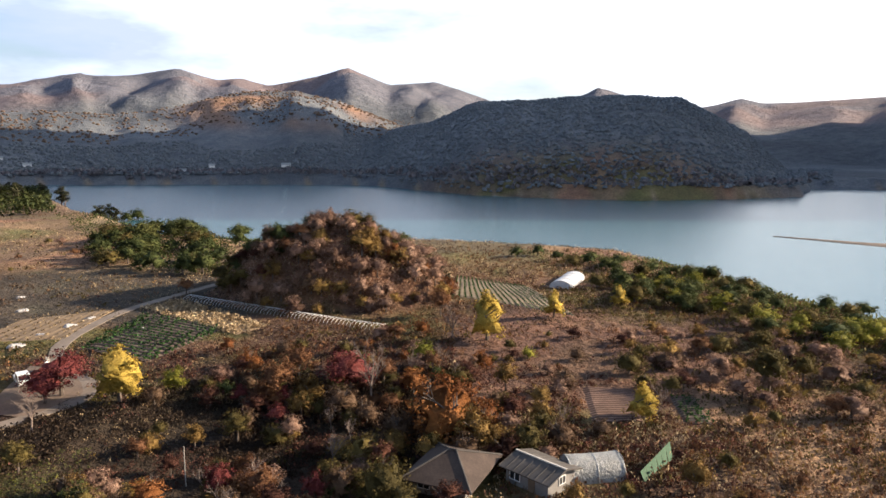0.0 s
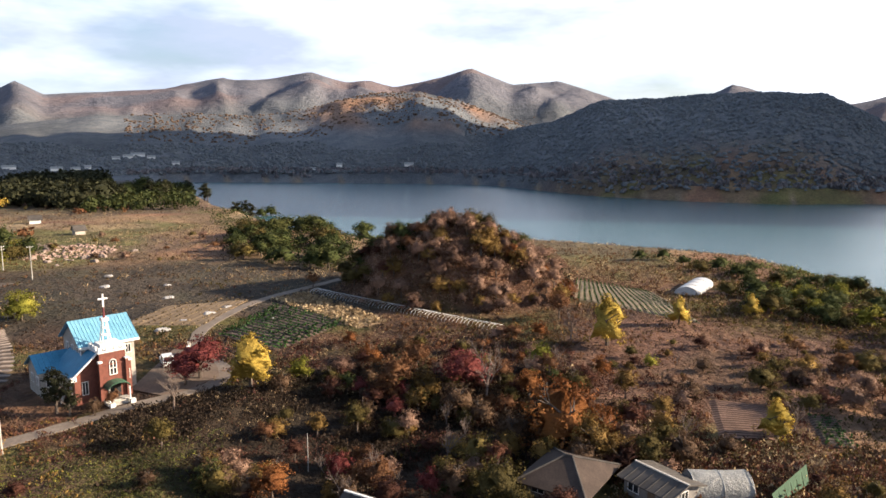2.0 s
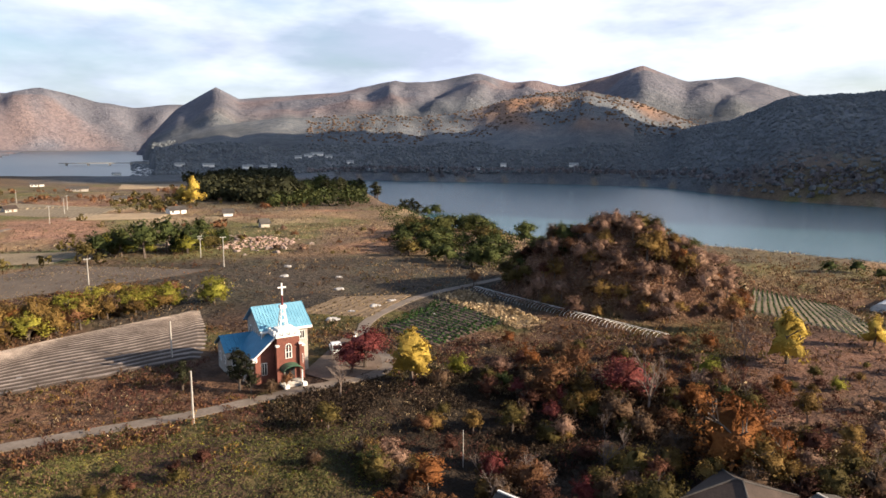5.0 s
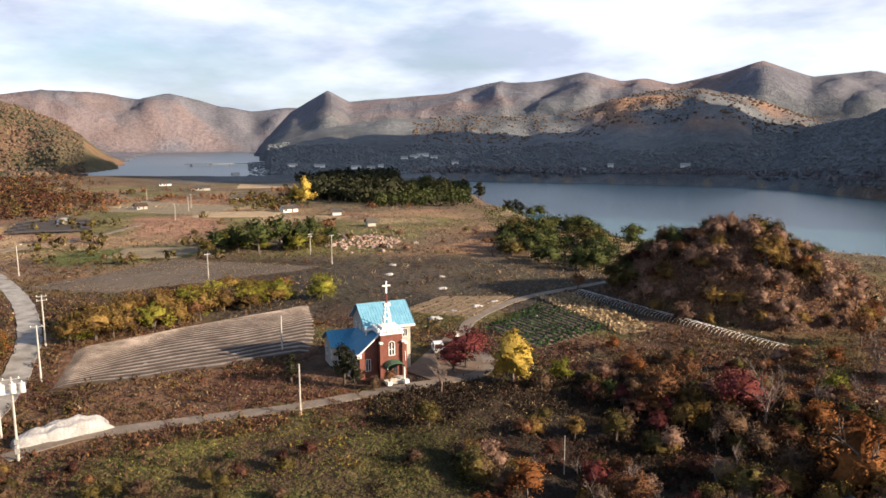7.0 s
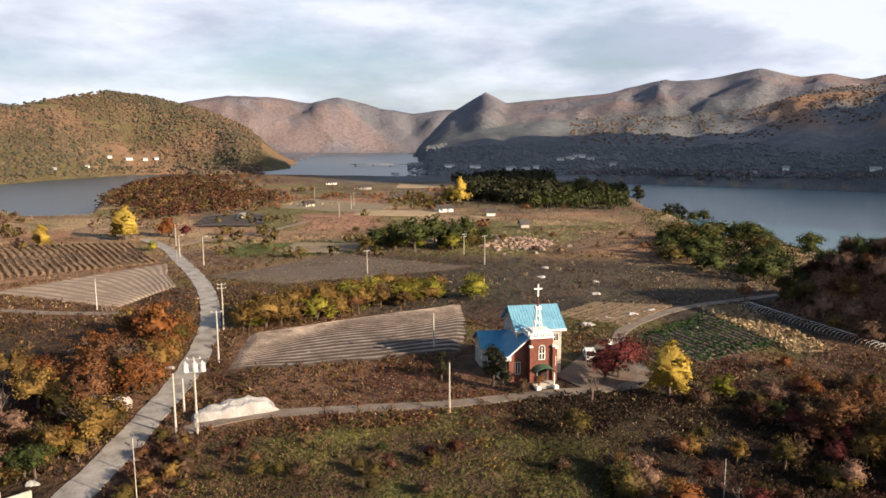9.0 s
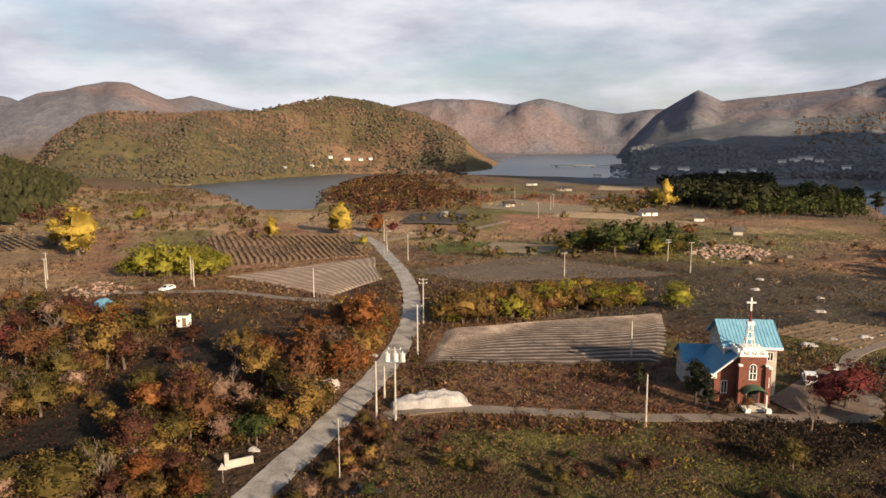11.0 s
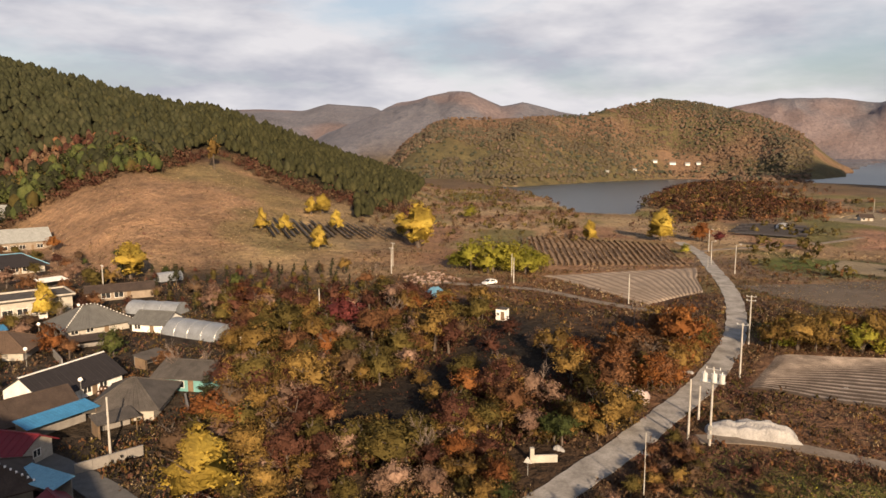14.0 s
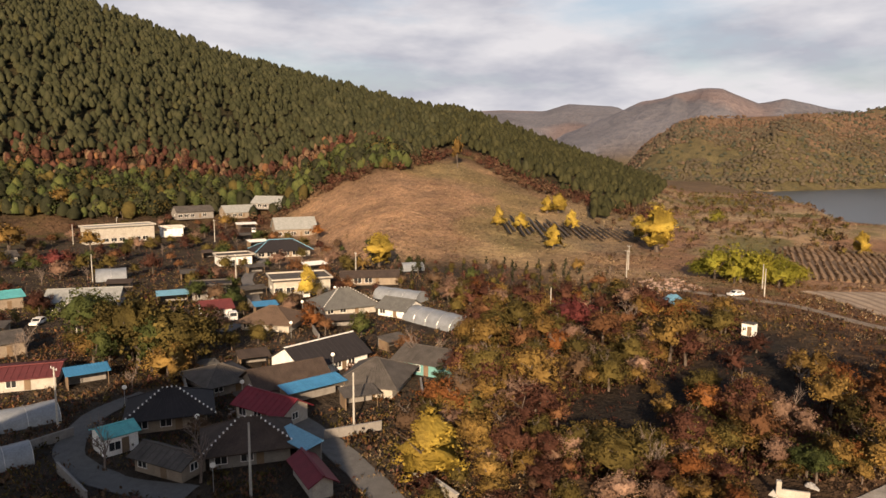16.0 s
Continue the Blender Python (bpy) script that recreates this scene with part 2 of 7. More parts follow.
def height(x, y):
    r, az = np.hypot(x, y) + 1e-6, np.degrees(np.arctan2(-x, y))
    z = 0.5 * fbm(x, y, 60, 3, 1)
    z = z + 2.0 * smooth(180, 420, r) * fbm(x, y, 140, 3, 3)
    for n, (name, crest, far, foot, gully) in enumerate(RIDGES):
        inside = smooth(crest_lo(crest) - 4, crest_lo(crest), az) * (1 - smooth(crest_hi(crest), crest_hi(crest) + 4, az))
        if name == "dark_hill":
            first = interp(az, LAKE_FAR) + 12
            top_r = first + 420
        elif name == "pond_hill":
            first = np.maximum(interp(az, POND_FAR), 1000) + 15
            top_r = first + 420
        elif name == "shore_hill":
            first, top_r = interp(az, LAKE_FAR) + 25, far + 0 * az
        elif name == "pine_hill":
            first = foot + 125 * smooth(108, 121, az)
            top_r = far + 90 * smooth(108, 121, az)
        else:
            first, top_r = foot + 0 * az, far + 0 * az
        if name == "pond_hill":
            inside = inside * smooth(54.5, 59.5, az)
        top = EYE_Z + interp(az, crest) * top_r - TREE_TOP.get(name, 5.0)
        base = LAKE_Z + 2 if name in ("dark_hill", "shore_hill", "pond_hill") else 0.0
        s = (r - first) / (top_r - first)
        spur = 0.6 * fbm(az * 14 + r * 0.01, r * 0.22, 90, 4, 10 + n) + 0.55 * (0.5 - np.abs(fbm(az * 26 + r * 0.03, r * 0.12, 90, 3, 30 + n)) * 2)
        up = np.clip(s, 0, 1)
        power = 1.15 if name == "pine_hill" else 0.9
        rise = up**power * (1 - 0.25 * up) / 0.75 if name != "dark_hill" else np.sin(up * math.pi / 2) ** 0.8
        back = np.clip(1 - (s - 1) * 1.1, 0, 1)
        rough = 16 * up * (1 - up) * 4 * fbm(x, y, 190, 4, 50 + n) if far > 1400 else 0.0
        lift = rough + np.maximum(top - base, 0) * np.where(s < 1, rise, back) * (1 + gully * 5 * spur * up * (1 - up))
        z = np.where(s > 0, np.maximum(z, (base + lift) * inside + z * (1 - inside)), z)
    kx, ky, ka, kb, kh = KNOLL
    q = ((x - kx) / ka) ** 2 + ((y - ky) / kb) ** 2
    z = z + kh * np.clip(1 - q, 0, 1) ** 0.8 * (1 + 0.15 * fbm(x, y, 14, 2, 5))
    for near, far, level, bank in ((LAKE_NEAR, LAKE_FAR, LAKE_Z, 0.22), (POND_NEAR, POND_FAR, LAKE_Z, 0.12), (INLET_NEAR, INLET_FAR, INLET_Z, 0.06)):
        lo, hi = min(a for a, _ in near), max(a for a, _ in near)
        n0 = interp(az, near) * (1 + 0.015 * fbm(x, y, 40, 2, 7))
        f0 = interp(az, far) * (1 + 0.010 * fbm(x, y, 60, 2, 8))
        deep = smooth(n0 * (1 - bank), n0 * 1.01, r) * (1 - smooth(f0 * 0.99, f0 * 1.01 + 8, r))
        deep = np.where((az > lo) & (az < hi) & (f0 > n0), deep, 0)
        z = z * (1 - deep) + (level - 1.5) * deep
    # unseen bare rise added to the south-east, to shade the hamlet
    s = ((x - 8) / 30) ** 2 + ((y + 36) / 42) ** 2
    z = z + 42 * np.clip(1 - s, 0, 1) ** 0.7
    # shallow dell added below the huts, to turn that ground from the sun
    s = ((x + 24) / 24) ** 2 + ((y - 85) / 32) ** 2
    return z - 2.6 * np.clip(1 - s, 0, 1)


def crest_lo(c):
    return min(a for a, _ in c)


def crest_hi(c):
    return max(a for a, _ in c)


def ground_z(x, y):
    return float(height(np.array([float(x)]), np.array([float(y)]))[0])


def mesh_object(name, verts, faces, mats, parent=None, smooth_shade=False, normals=None):
    me = bpy.data.meshes.new(name)
    verts, faces = np.asarray(verts, np.float32), np.asarray(faces, np.int32)
    k = faces.shape[1]
    me.vertices.add(len(verts))
    me.vertices.foreach_set("co", verts.ravel())
    me.loops.add(faces.size)
    me.loops.foreach_set("vertex_index", faces.ravel())
    me.polygons.add(len(faces))
    me.polygons.foreach_set("loop_start", np.arange(0, faces.size, k, dtype=np.int32))
    if smooth_shade:
        me.polygons.foreach_set("use_smooth", np.ones(len(faces), bool))
    else:
        me.polygons.foreach_set("use_smooth", np.zeros(len(faces), bool))
    me.update(calc_edges=True)
    if normals is not None:
        me.polygons.foreach_set("use_smooth", np.ones(len(faces), bool))
        me.normals_split_custom_set_from_vertices(np.asarray(normals, np.float32))
    me.materials.append(mats)
    ob = new(name, me)
    ob.parent = parent
    return ob


# hollow in the thicket, near black for dark soil and shade together
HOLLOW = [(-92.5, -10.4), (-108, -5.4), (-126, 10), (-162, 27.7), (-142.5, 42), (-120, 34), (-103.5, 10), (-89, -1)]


def blurred(x, y, corners, soft):
    """1 inside the corners, fading to 0 over a soft rim."""
    c, far, hit = np.array(corners, float), np.full(np.shape(x), 1e9), np.zeros(np.shape(x), bool)
    for a, b in zip(c, np.roll(c, -1, 0)):
        d = b - a
        t = np.clip(((x - a[0]) * d[0] + (y - a[1]) * d[1]) / (d @ d), 0, 1)
        far = np.minimum(far, np.hypot(x - a[0] - t * d[0], y - a[1] - t * d[1]))
        hit ^= ((a[1] > y) != (b[1] > y)) & (x < d[0] * (y - a[1]) / (d[1] + 1e-9) + a[0])
    return smooth(-soft, soft, np.where(hit, far, -far))


def zone_colour(x, y, z):
    """Colour of the ground by its cover, with some painted shade, sunlight and haze."""
    r, az = np.hypot(x, y), np.degrees(np.arctan2(-x, y))
    n1, n2 = fbm(x, y, 35, 4, 21), fbm(x, y, 11, 3, 22)
    dry, grass, soil = np.array([0.15, 0.088, 0.056]), np.array([0.085, 0.078, 0.032]), np.array([0.075, 0.048, 0.036])
    a = smooth(-0.25, 0.35, n1 + 0.5 * n2)[:, None]
    b = smooth(0.0, 0.5, n2 - 0.4 * n1)[:, None]
    c = dry * a + soil * (1 - a)
    c = c * (1 - b) + grass * b
    green = (smooth(40, 55, r) * (1 - smooth(85, 105, r)) * smooth(18, 30, az) * (1 - smooth(60, 70, az)))[:, None] * smooth(-0.5, 0.2, n1)[:, None]
    # near ground at these bearings darkened in place of foreground shade
    near = (1 - 0.5 * smooth(0, 6, az) * (1 - smooth(30, 38, az)) * (1 - smooth(112, 135, r)))[:, None]
    c = c * near
    open_land = (1 - 0.25 * smooth(0, 20, az) * (1 - smooth(48, 60, az)) * (1 - smooth(300, 380, r)))[:, None] * (smooth(190, 260, r) * (1 - smooth(650, 800, r)) * (az < 96))[:, None]
    c = c * (1 - 0.6 * open_land) + (np.array([0.30, 0.22, 0.14]) * (1 + 0.25 * smooth(66, 74, az)[:, None]) * (1 + 0.4 * n1[:, None]) + np.array([-0.04, 0.0, -0.02]) * b) * 0.6 * open_land
    # weedy plots, red fallow and grey stubble in the open land
    n3, n4 = fbm(x, y, 48, 2, 26), fbm(x, y, 70, 3, 27)
    for tone, where in (([0.12, 0.125, 0.05], smooth(0.1, 0.2, n3)), ([0.24, 0.135, 0.095], smooth(0.15, 0.25, -n3)), ([0.33, 0.25, 0.165], smooth(0.22, 0.3, n4)), ([0.13, 0.105, 0.08], smooth(0.2, 0.28, -n4))):
        w = 0.75 * where[:, None] * open_land
        c = c * (1 - w) + np.array(tone) * (1 + 0.3 * n2[:, None]) * w
    c = c * (1 - 0.8 * green) + (np.array([0.115, 0.118, 0.04]) * smooth(-0.3, 0.3, n2)[:, None] + np.array([0.085, 0.055, 0.035]) * (1 - smooth(-0.3, 0.3, n2)[:, None])) * 0.8 * green
    wa, wr = az + 3 * fbm(x, y, 60, 3, 71), r + 22 * fbm(x, y, 50, 3, 72)
    gold = (smooth(86, 98, wa) * (1 - smooth(115, 121, wa)) * smooth(205, 250, wr) * (1 - smooth(385, 425, wr)))[:, None]
    band = smooth(-0.25, 0.3, fbm(x, y, 70, 4, 73))[:, None]
    weedy = smooth(0.0, 0.3, fbm(x, y, 45, 4, 74))[:, None]
    c = c * (1 - gold) + ((np.array([0.32, 0.245, 0.145]) * band + np.array([0.27, 0.175, 0.115]) * (1 - band)) * (1 - 0.7 * weedy) + np.array([0.18, 0.15, 0.075]) * 0.7 * weedy) * (1 + 0.35 * n2[:, None]) * gold
    # far slopes tinted blue-grey, haze put into their colour
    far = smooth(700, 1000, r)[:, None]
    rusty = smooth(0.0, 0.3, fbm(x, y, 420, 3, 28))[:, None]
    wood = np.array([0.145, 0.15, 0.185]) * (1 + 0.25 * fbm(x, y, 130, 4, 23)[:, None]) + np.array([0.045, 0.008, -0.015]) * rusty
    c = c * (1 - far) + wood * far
    # wooded hills across the lake get the same haze tint, and paler
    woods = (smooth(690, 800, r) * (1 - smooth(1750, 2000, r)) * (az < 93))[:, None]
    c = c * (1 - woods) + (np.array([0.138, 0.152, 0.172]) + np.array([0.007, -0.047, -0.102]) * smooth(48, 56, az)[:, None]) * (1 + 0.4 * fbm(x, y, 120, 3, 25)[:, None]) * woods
    # warm sunlight on the shore hill's top, painted as orange ground
    top = (smooth(4, 8, az) * (1 - smooth(17, 22, az)) * smooth(45, 85, z) * (1 - smooth(1650, 1750, r)))[:, None] * smooth(-0.3, 0.1, fbm(x, y, 160, 3, 29))[:, None]
    c = c * (1 - top) + np.array([0.30, 0.185, 0.125]) * top
    pond = (smooth(50, 55, az) * (1 - smooth(92, 95, az)) * smooth(950, 1000, r) * (1 - smooth(1750, 1900, r)))[:, None]
    mix = smooth(-0.15, 0.2, fbm(x, y, 150, 4, 65))[:, None]
    c = c * (1 - pond) + (np.array([0.19, 0.125, 0.085]) * mix + np.array([0.115, 0.1, 0.055]) * (1 - mix)) * (1 + 0.3 * fbm(x, y, 40, 3, 66)[:, None]) * pond
    for tone, lo, hi, near_r, far_r in (([0.085, 0.115, 0.032], 51.5, 61, 248, 284), ([0.31, 0.18, 0.135], 49, 55.5, 320, 400)):
        patch = (smooth(lo - 1, lo + 1, az + n2) * (1 - smooth(hi - 1, hi + 1, az + n2)) * smooth(near_r - 6, near_r + 6, r + 8 * n2) * (1 - smooth(far_r - 8, far_r + 8, r + 8 * n2)))[:, None]
        c = c * (1 - 0.85 * patch) + np.array(tone) * (1 + 0.3 * n2[:, None]) * 0.85 * patch
    # grey fallow land behind the church
    ash = (smooth(13, 17, az + 2 * n2) * (1 - smooth(49, 54, az + 2 * n2)) * smooth(148, 162, r + 14 * n1) * (1 - smooth(222, 250, r + 14 * n1)))[:, None]
    c = c * (1 - 0.85 * ash) + np.array([0.06, 0.055, 0.047]) * (1 + 0.4 * n1[:, None] + 0.25 * n2[:, None]) * 0.85 * ash
    hamlet = (smooth(96, 103, az) * smooth(60, 70, r) * (1 - smooth(300, 345, r)) * (1 - (smooth(225, 250, r) * (1 - smooth(116, 121, az)))))[:, None]
    c = c * (1 - hamlet) + np.array([0.052, 0.042, 0.034]) * (1 + 0.4 * n2[:, None]) * hamlet
    # red-brown thicket floor, toned down for the shade between its trees
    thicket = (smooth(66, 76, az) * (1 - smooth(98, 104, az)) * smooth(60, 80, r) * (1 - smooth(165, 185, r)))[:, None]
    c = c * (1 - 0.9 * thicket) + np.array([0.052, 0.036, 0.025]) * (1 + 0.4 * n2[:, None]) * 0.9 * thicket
    # floor of the dell coloured dark, again standing in for shade
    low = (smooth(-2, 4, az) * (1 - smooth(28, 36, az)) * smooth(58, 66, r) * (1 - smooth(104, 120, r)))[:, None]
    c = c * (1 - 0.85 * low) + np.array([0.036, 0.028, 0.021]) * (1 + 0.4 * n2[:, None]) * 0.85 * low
    red = (smooth(-26, -20, az) * (1 - smooth(-4, 1, az)) * smooth(96, 106, r) * (1 - smooth(150, 165, r)))[:, None]
    c = c * (1 - 0.8 * red) + (np.array([0.17, 0.10, 0.075]) * (1 + 0.35 * n1[:, None])) * 0.8 * red
    knoll = (np.clip(1.1 - ((x - KNOLL[0]) / KNOLL[2]) ** 2 - ((y - KNOLL[1]) / KNOLL[3]) ** 2, 0, 0.4) / 0.4)[:, None]
    c = c * (1 - knoll) + np.array([0.17, 0.095, 0.06]) * (1 + 0.3 * n2[:, None]) * knoll
    tan = (smooth(-50, -40, az) * (1 - smooth(-9, -4, az)) * smooth(50, 60, r) * (1 - smooth(105, 125, r)))[:, None] * smooth(-0.4, 0.1, n1)[:, None]
    c = c * (1 - 0.7 * tan) + (np.array([0.29, 0.19, 0.12]) * (1 + 0.3 * n2[:, None])) * 0.7 * tan
    # dark soil of the hollow and the shade in it, as one colour
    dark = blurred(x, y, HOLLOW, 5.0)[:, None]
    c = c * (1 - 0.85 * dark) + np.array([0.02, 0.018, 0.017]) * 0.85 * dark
    # dark floor under the pines, standing in for shade below the crowns
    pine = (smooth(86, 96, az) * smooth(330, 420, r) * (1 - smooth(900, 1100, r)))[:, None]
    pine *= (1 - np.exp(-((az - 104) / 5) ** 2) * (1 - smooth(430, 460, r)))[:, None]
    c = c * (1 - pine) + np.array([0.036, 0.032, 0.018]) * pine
    sand = (smooth(LAKE_Z + 0.1, LAKE_Z + 0.4, z) * (1 - smooth(LAKE_Z + 0.9, LAKE_Z + 1.5, z)))[:, None]
    c = c * (1 - sand) + np.array([0.24, 0.19, 0.14]) * sand
    return np.clip(c, 0.01, 0.9)


def build_ground():
    az = np.concatenate([np.arange(-50, 150, 0.42), np.arange(150, 310, 2.0)])
    r = np.concatenate([[0.5, 8, 16, 24, 31], 36 * np.exp(np.linspace(0, math.log(4950 / 36), 300))])
    A, R = np.meshgrid(np.radians(az), r, indexing="ij")
    X, Y = (-np.sin(A) * R).ravel(), (np.cos(A) * R).ravel()
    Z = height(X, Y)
    na, nr = len(az), len(r)
    i, j = np.meshgrid(np.arange(na), np.arange(nr - 1), indexing="ij")
    k = (i + 1) % na
    faces = np.stack([i * nr + j, i * nr + j + 1, k * nr + j + 1, k * nr + j], -1).reshape(-1, 4)
    ob = mesh_object("ground", np.stack([X, Y, Z], 1), faces, GROUND, smooth_shade=True)
    attr = ob.data.color_attributes.new("cover", "FLOAT_COLOR", "POINT")
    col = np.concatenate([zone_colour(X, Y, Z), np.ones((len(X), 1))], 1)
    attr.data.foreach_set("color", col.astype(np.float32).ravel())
    return tagged(ob, "rolling farmland, banks and wooded hills in autumn", "ground", kind="structure")


GROUND = bpy.data.materials.new("ground_cover")
gt = nodes_of(GROUND)
ga = gt.nodes.new("ShaderNodeAttribute")
ga.attribute_name = "cover"
gpos = gt.nodes.new("ShaderNodeNewGeometry").outputs["Position"]
g1 = ramp_node(gt, noise_node(gt, gpos, 0.5, 5.0, 0.7), [(0.3, (0.6, 0.6, 0.6)), (0.7, (1.35, 1.3, 1.25))])
g2 = ramp_node(gt, noise_node(gt, gpos, 0.06, 5.0, 0.65), [(0.3, (0.7, 0.72, 0.75)), (0.7, (1.25, 1.2, 1.1))])
gc = mix_node(gt, 1.0, mix_node(gt, 1.0, ga.outputs["Color"], g1, "MULTIPLY"), g2, "MULTIPLY")
gp = node(gt, "ShaderNodeBsdfPrincipled", Roughness=0.95)
gp.inputs["Specular IOR Level"].default_value = 0.1
gt.links.new(gc, gp.inputs["Base Color"])
gb = node(gt, "ShaderNodeBump", Strength=1.0, Distance=0.25)
gt.links.new(noise_node(gt, gpos, 1.4, 6.0, 0.7), gb.inputs["Height"])
gb2 = node(gt, "ShaderNodeBump", Strength=0.8, Distance=6.0)
gt.links.new(noise_node(gt, gpos, 0.09, 6.0, 0.75), gb2.inputs["Height"])
gt.links.new(gb.outputs["Normal"], gb2.inputs["Normal"])
# coarse relief of the wooded far slopes
glen = gt.nodes.new("ShaderNodeVectorMath")
glen.operation = "LENGTH"
gt.links.new(gpos, glen.inputs[0])
gfar = node(gt, "ShaderNodeMapRange", **{"From Min": 1200.0, "From Max": 1700.0})
gt.links.new(glen.outputs["Value"], gfar.inputs["Value"])
gb3 = node(gt, "ShaderNodeBump", Distance=16.0)
gt.links.new(noise_node(gt, gpos, 0.016, 6.0, 0.7), gb3.inputs["Height"])
gt.links.new(gfar.outputs["Result"], gb3.inputs["Strength"])
gt.links.new(gb2.outputs["Normal"], gb3.inputs["Normal"])
gt.links.new(gb3.outputs["Normal"], gp.inputs["Normal"])
go = gt.nodes.new("ShaderNodeOutputMaterial")
gt.links.new(gp.outputs["BSDF"], go.inputs["Surface"])
build_ground()

def water(name, colour, rough):
    m = bpy.data.materials.new(name)
    tw = nodes_of(m)
    wp = node(tw, "ShaderNodeBsdfPrincipled", Roughness=rough)
    wp.inputs["Base Color"].default_value = (*colour, 1)
    wp.inputs["Specular IOR Level"].default_value = 1.0
    wpos = tw.nodes.new("ShaderNodeNewGeometry").outputs["Position"]
    wb = node(tw, "ShaderNodeBump", Strength=0.45, Distance=0.4)
    tw.links.new(noise_node(tw, wpos, 0.35, 4.0, 0.6), wb.inputs["Height"])
    tw.links.new(wb.outputs["Normal"], wp.inputs["Normal"])
    wo = tw.nodes.new("ShaderNodeOutputMaterial")
    tw.links.new(wp.outputs["BSDF"], wo.inputs["Surface"])
    return m


LAKE_WATER, POND_WATER = water("lake_water", (0.032, 0.095, 0.118), 0.22), water("pond_water", (0.02, 0.028, 0.03), 0.3)


def sheet(name, lo, hi, near, far, z, label, mat):
    a = np.radians(np.linspace(lo, hi, 60))
    v = [(-math.sin(t) * d, math.cos(t) * d, z) for t in a for d in (near, far)]
    f = [(2 * i, 2 * i + 2, 2 * i + 3, 2 * i + 1) for i in range(59)]
    return tagged(mesh_object(name, v, f, mat), label, "water", kind="structure")


sheet("water_lake", -75, 34, 150, 1450, LAKE_Z, "calm blue lake water below the hills", LAKE_WATER)
sheet("water_pond", 60.5, 86, 430, 1450, LAKE_Z, "still grey reservoir water under the hill", POND_WATER)
sheet("water_inlet", 44.2, 62.4, 850, 4000, INLET_Z, "bright inlet water between far hills", POND_WATER)


def pool(name, label, x, y, length, width, turn):
    """A small irregular sheet of water on the ground."""
    a = np.linspace(0, 2 * math.pi, 24, endpoint=False)
    lump = 1 + 0.22 * np.sin(3 * a + 1) + 0.12 * np.sin(5 * a)
    u, v = np.cos(a) * length / 2 * lump, np.sin(a) * width / 2 * lump
    c, s = math.cos(radians(turn)), math.sin(radians(turn))
    px, py = x + u * c - v * s, y + u * s + v * c
    level = float(height(px, py).max()) + 0.03
    rim = np.stack([px, py, np.full(24, level)], 1)
    low = np.stack([px * 1.0, py * 1.0, np.full(24, level - 0.6)], 1)
    k = np.arange(24)
    top = [(0, i, i + 1, i + 2) for i in range(1, 22, 2)]
    skirt = [(i, 24 + i, 24 + (i + 1) % 24, (i + 1) % 24) for i in k]
    tagged(mesh_object(name, np.concatenate([rim, low]), top + skirt, POND_WATER), label, "water", kind="structure")


pool("water_pool", "small dark pool in the rough meadow", -70.5, 29.5, 5.5, 2.6, 40)


# ---- builders ----
def part(name, bm, mat, parent, label=""):
    me = bpy.data.meshes.new(name)
    bm.normal_update()
    bm.to_mesh(me)
    bm.free()
    me.materials.append(mat)
    ob = new(name, me)
    ob.parent = parent
    return tagged(ob, label)


def thing(name, label, category, x, y, rz=0.0, group="", z=None, kind=""):
    ob = new(name)
    ob.matrix_basis = pose(x, y, ground_z(x, y) if z is None else z, 0, 0, rz)
    return tagged(ob, label, category, group, kind)


def poly(bm, *points):
    return bm.faces.new([bm.verts.new(p) for p in points])


def box(bm, x0, y0, z0, x1, y1, z1):
    v = [bm.verts.new((x, y, z)) for z in (z0, z1) for x, y in ((x0, y0), (x1, y0), (x1, y1), (x0, y1))]
    for f in ((3, 2, 1, 0), (4, 5, 6, 7), (0, 1, 5, 4), (1, 2, 6, 5), (2, 3, 7, 6), (3, 0, 4, 7)):
        bm.faces.new([v[i] for i in f])


def a_box(*size):
    bm = bmesh.new()
    box(bm, *size)
    return bm


def tube(bm, p, q, r0, r1, sides=6):
    p, q = Vector(p), Vector(q)
    turn = (q - p).to_track_quat("Z", "Y").to_matrix()
    rings = []
    for c, r in ((p, r0), (q, r1)):
        rings.append([bm.verts.new(c + turn @ Vector((math.cos(a) * r, math.sin(a) * r, 0))) for a in (2 * math.pi * k / sides for k in range(sides))])
    for k in range(sides):
        bm.faces.new((rings[0][k], rings[0][(k + 1) % sides], rings[1][(k + 1) % sides], rings[1][k]))
    bm.faces.new(rings[0][::-1])
    bm.faces.new(rings[1])


def bent_tube(bm, path, r, sides=4):
    """One connected tube along a path."""
    rings, pts = [], [Vector(p) for p in path]
    for k, p in enumerate(pts):
        way = (pts[min(k + 1, len(pts) - 1)] - pts[max(k - 1, 0)]).normalized()
        turn = way.to_track_quat("Z", "Y").to_matrix()
        rings.append([bm.verts.new(p + turn @ Vector((math.cos(a) * r, math.sin(a) * r, 0))) for a in (2 * math.pi * i / sides for i in range(sides))])
    for one, two in zip(rings, rings[1:]):
        for i in range(sides):
            bm.faces.new((one[i], one[(i + 1) % sides], two[(i + 1) % sides], two[i]))
    bm.faces.new(rings[0][::-1])
    bm.faces.new(rings[-1])


def slab(bm, quad, thick):
    """A roof plane of four corners, with a thickness downwards."""
    top = [bm.verts.new(p) for p in quad]
    low = [bm.verts.new((p[0], p[1], p[2] - thick)) for p in quad]
    bm.faces.new(top)
    bm.faces.new(low[::-1])
    n = len(quad)
    for k in range(n):
        bm.faces.new((top[k], low[k], low[(k + 1) % n], top[(k + 1) % n]))


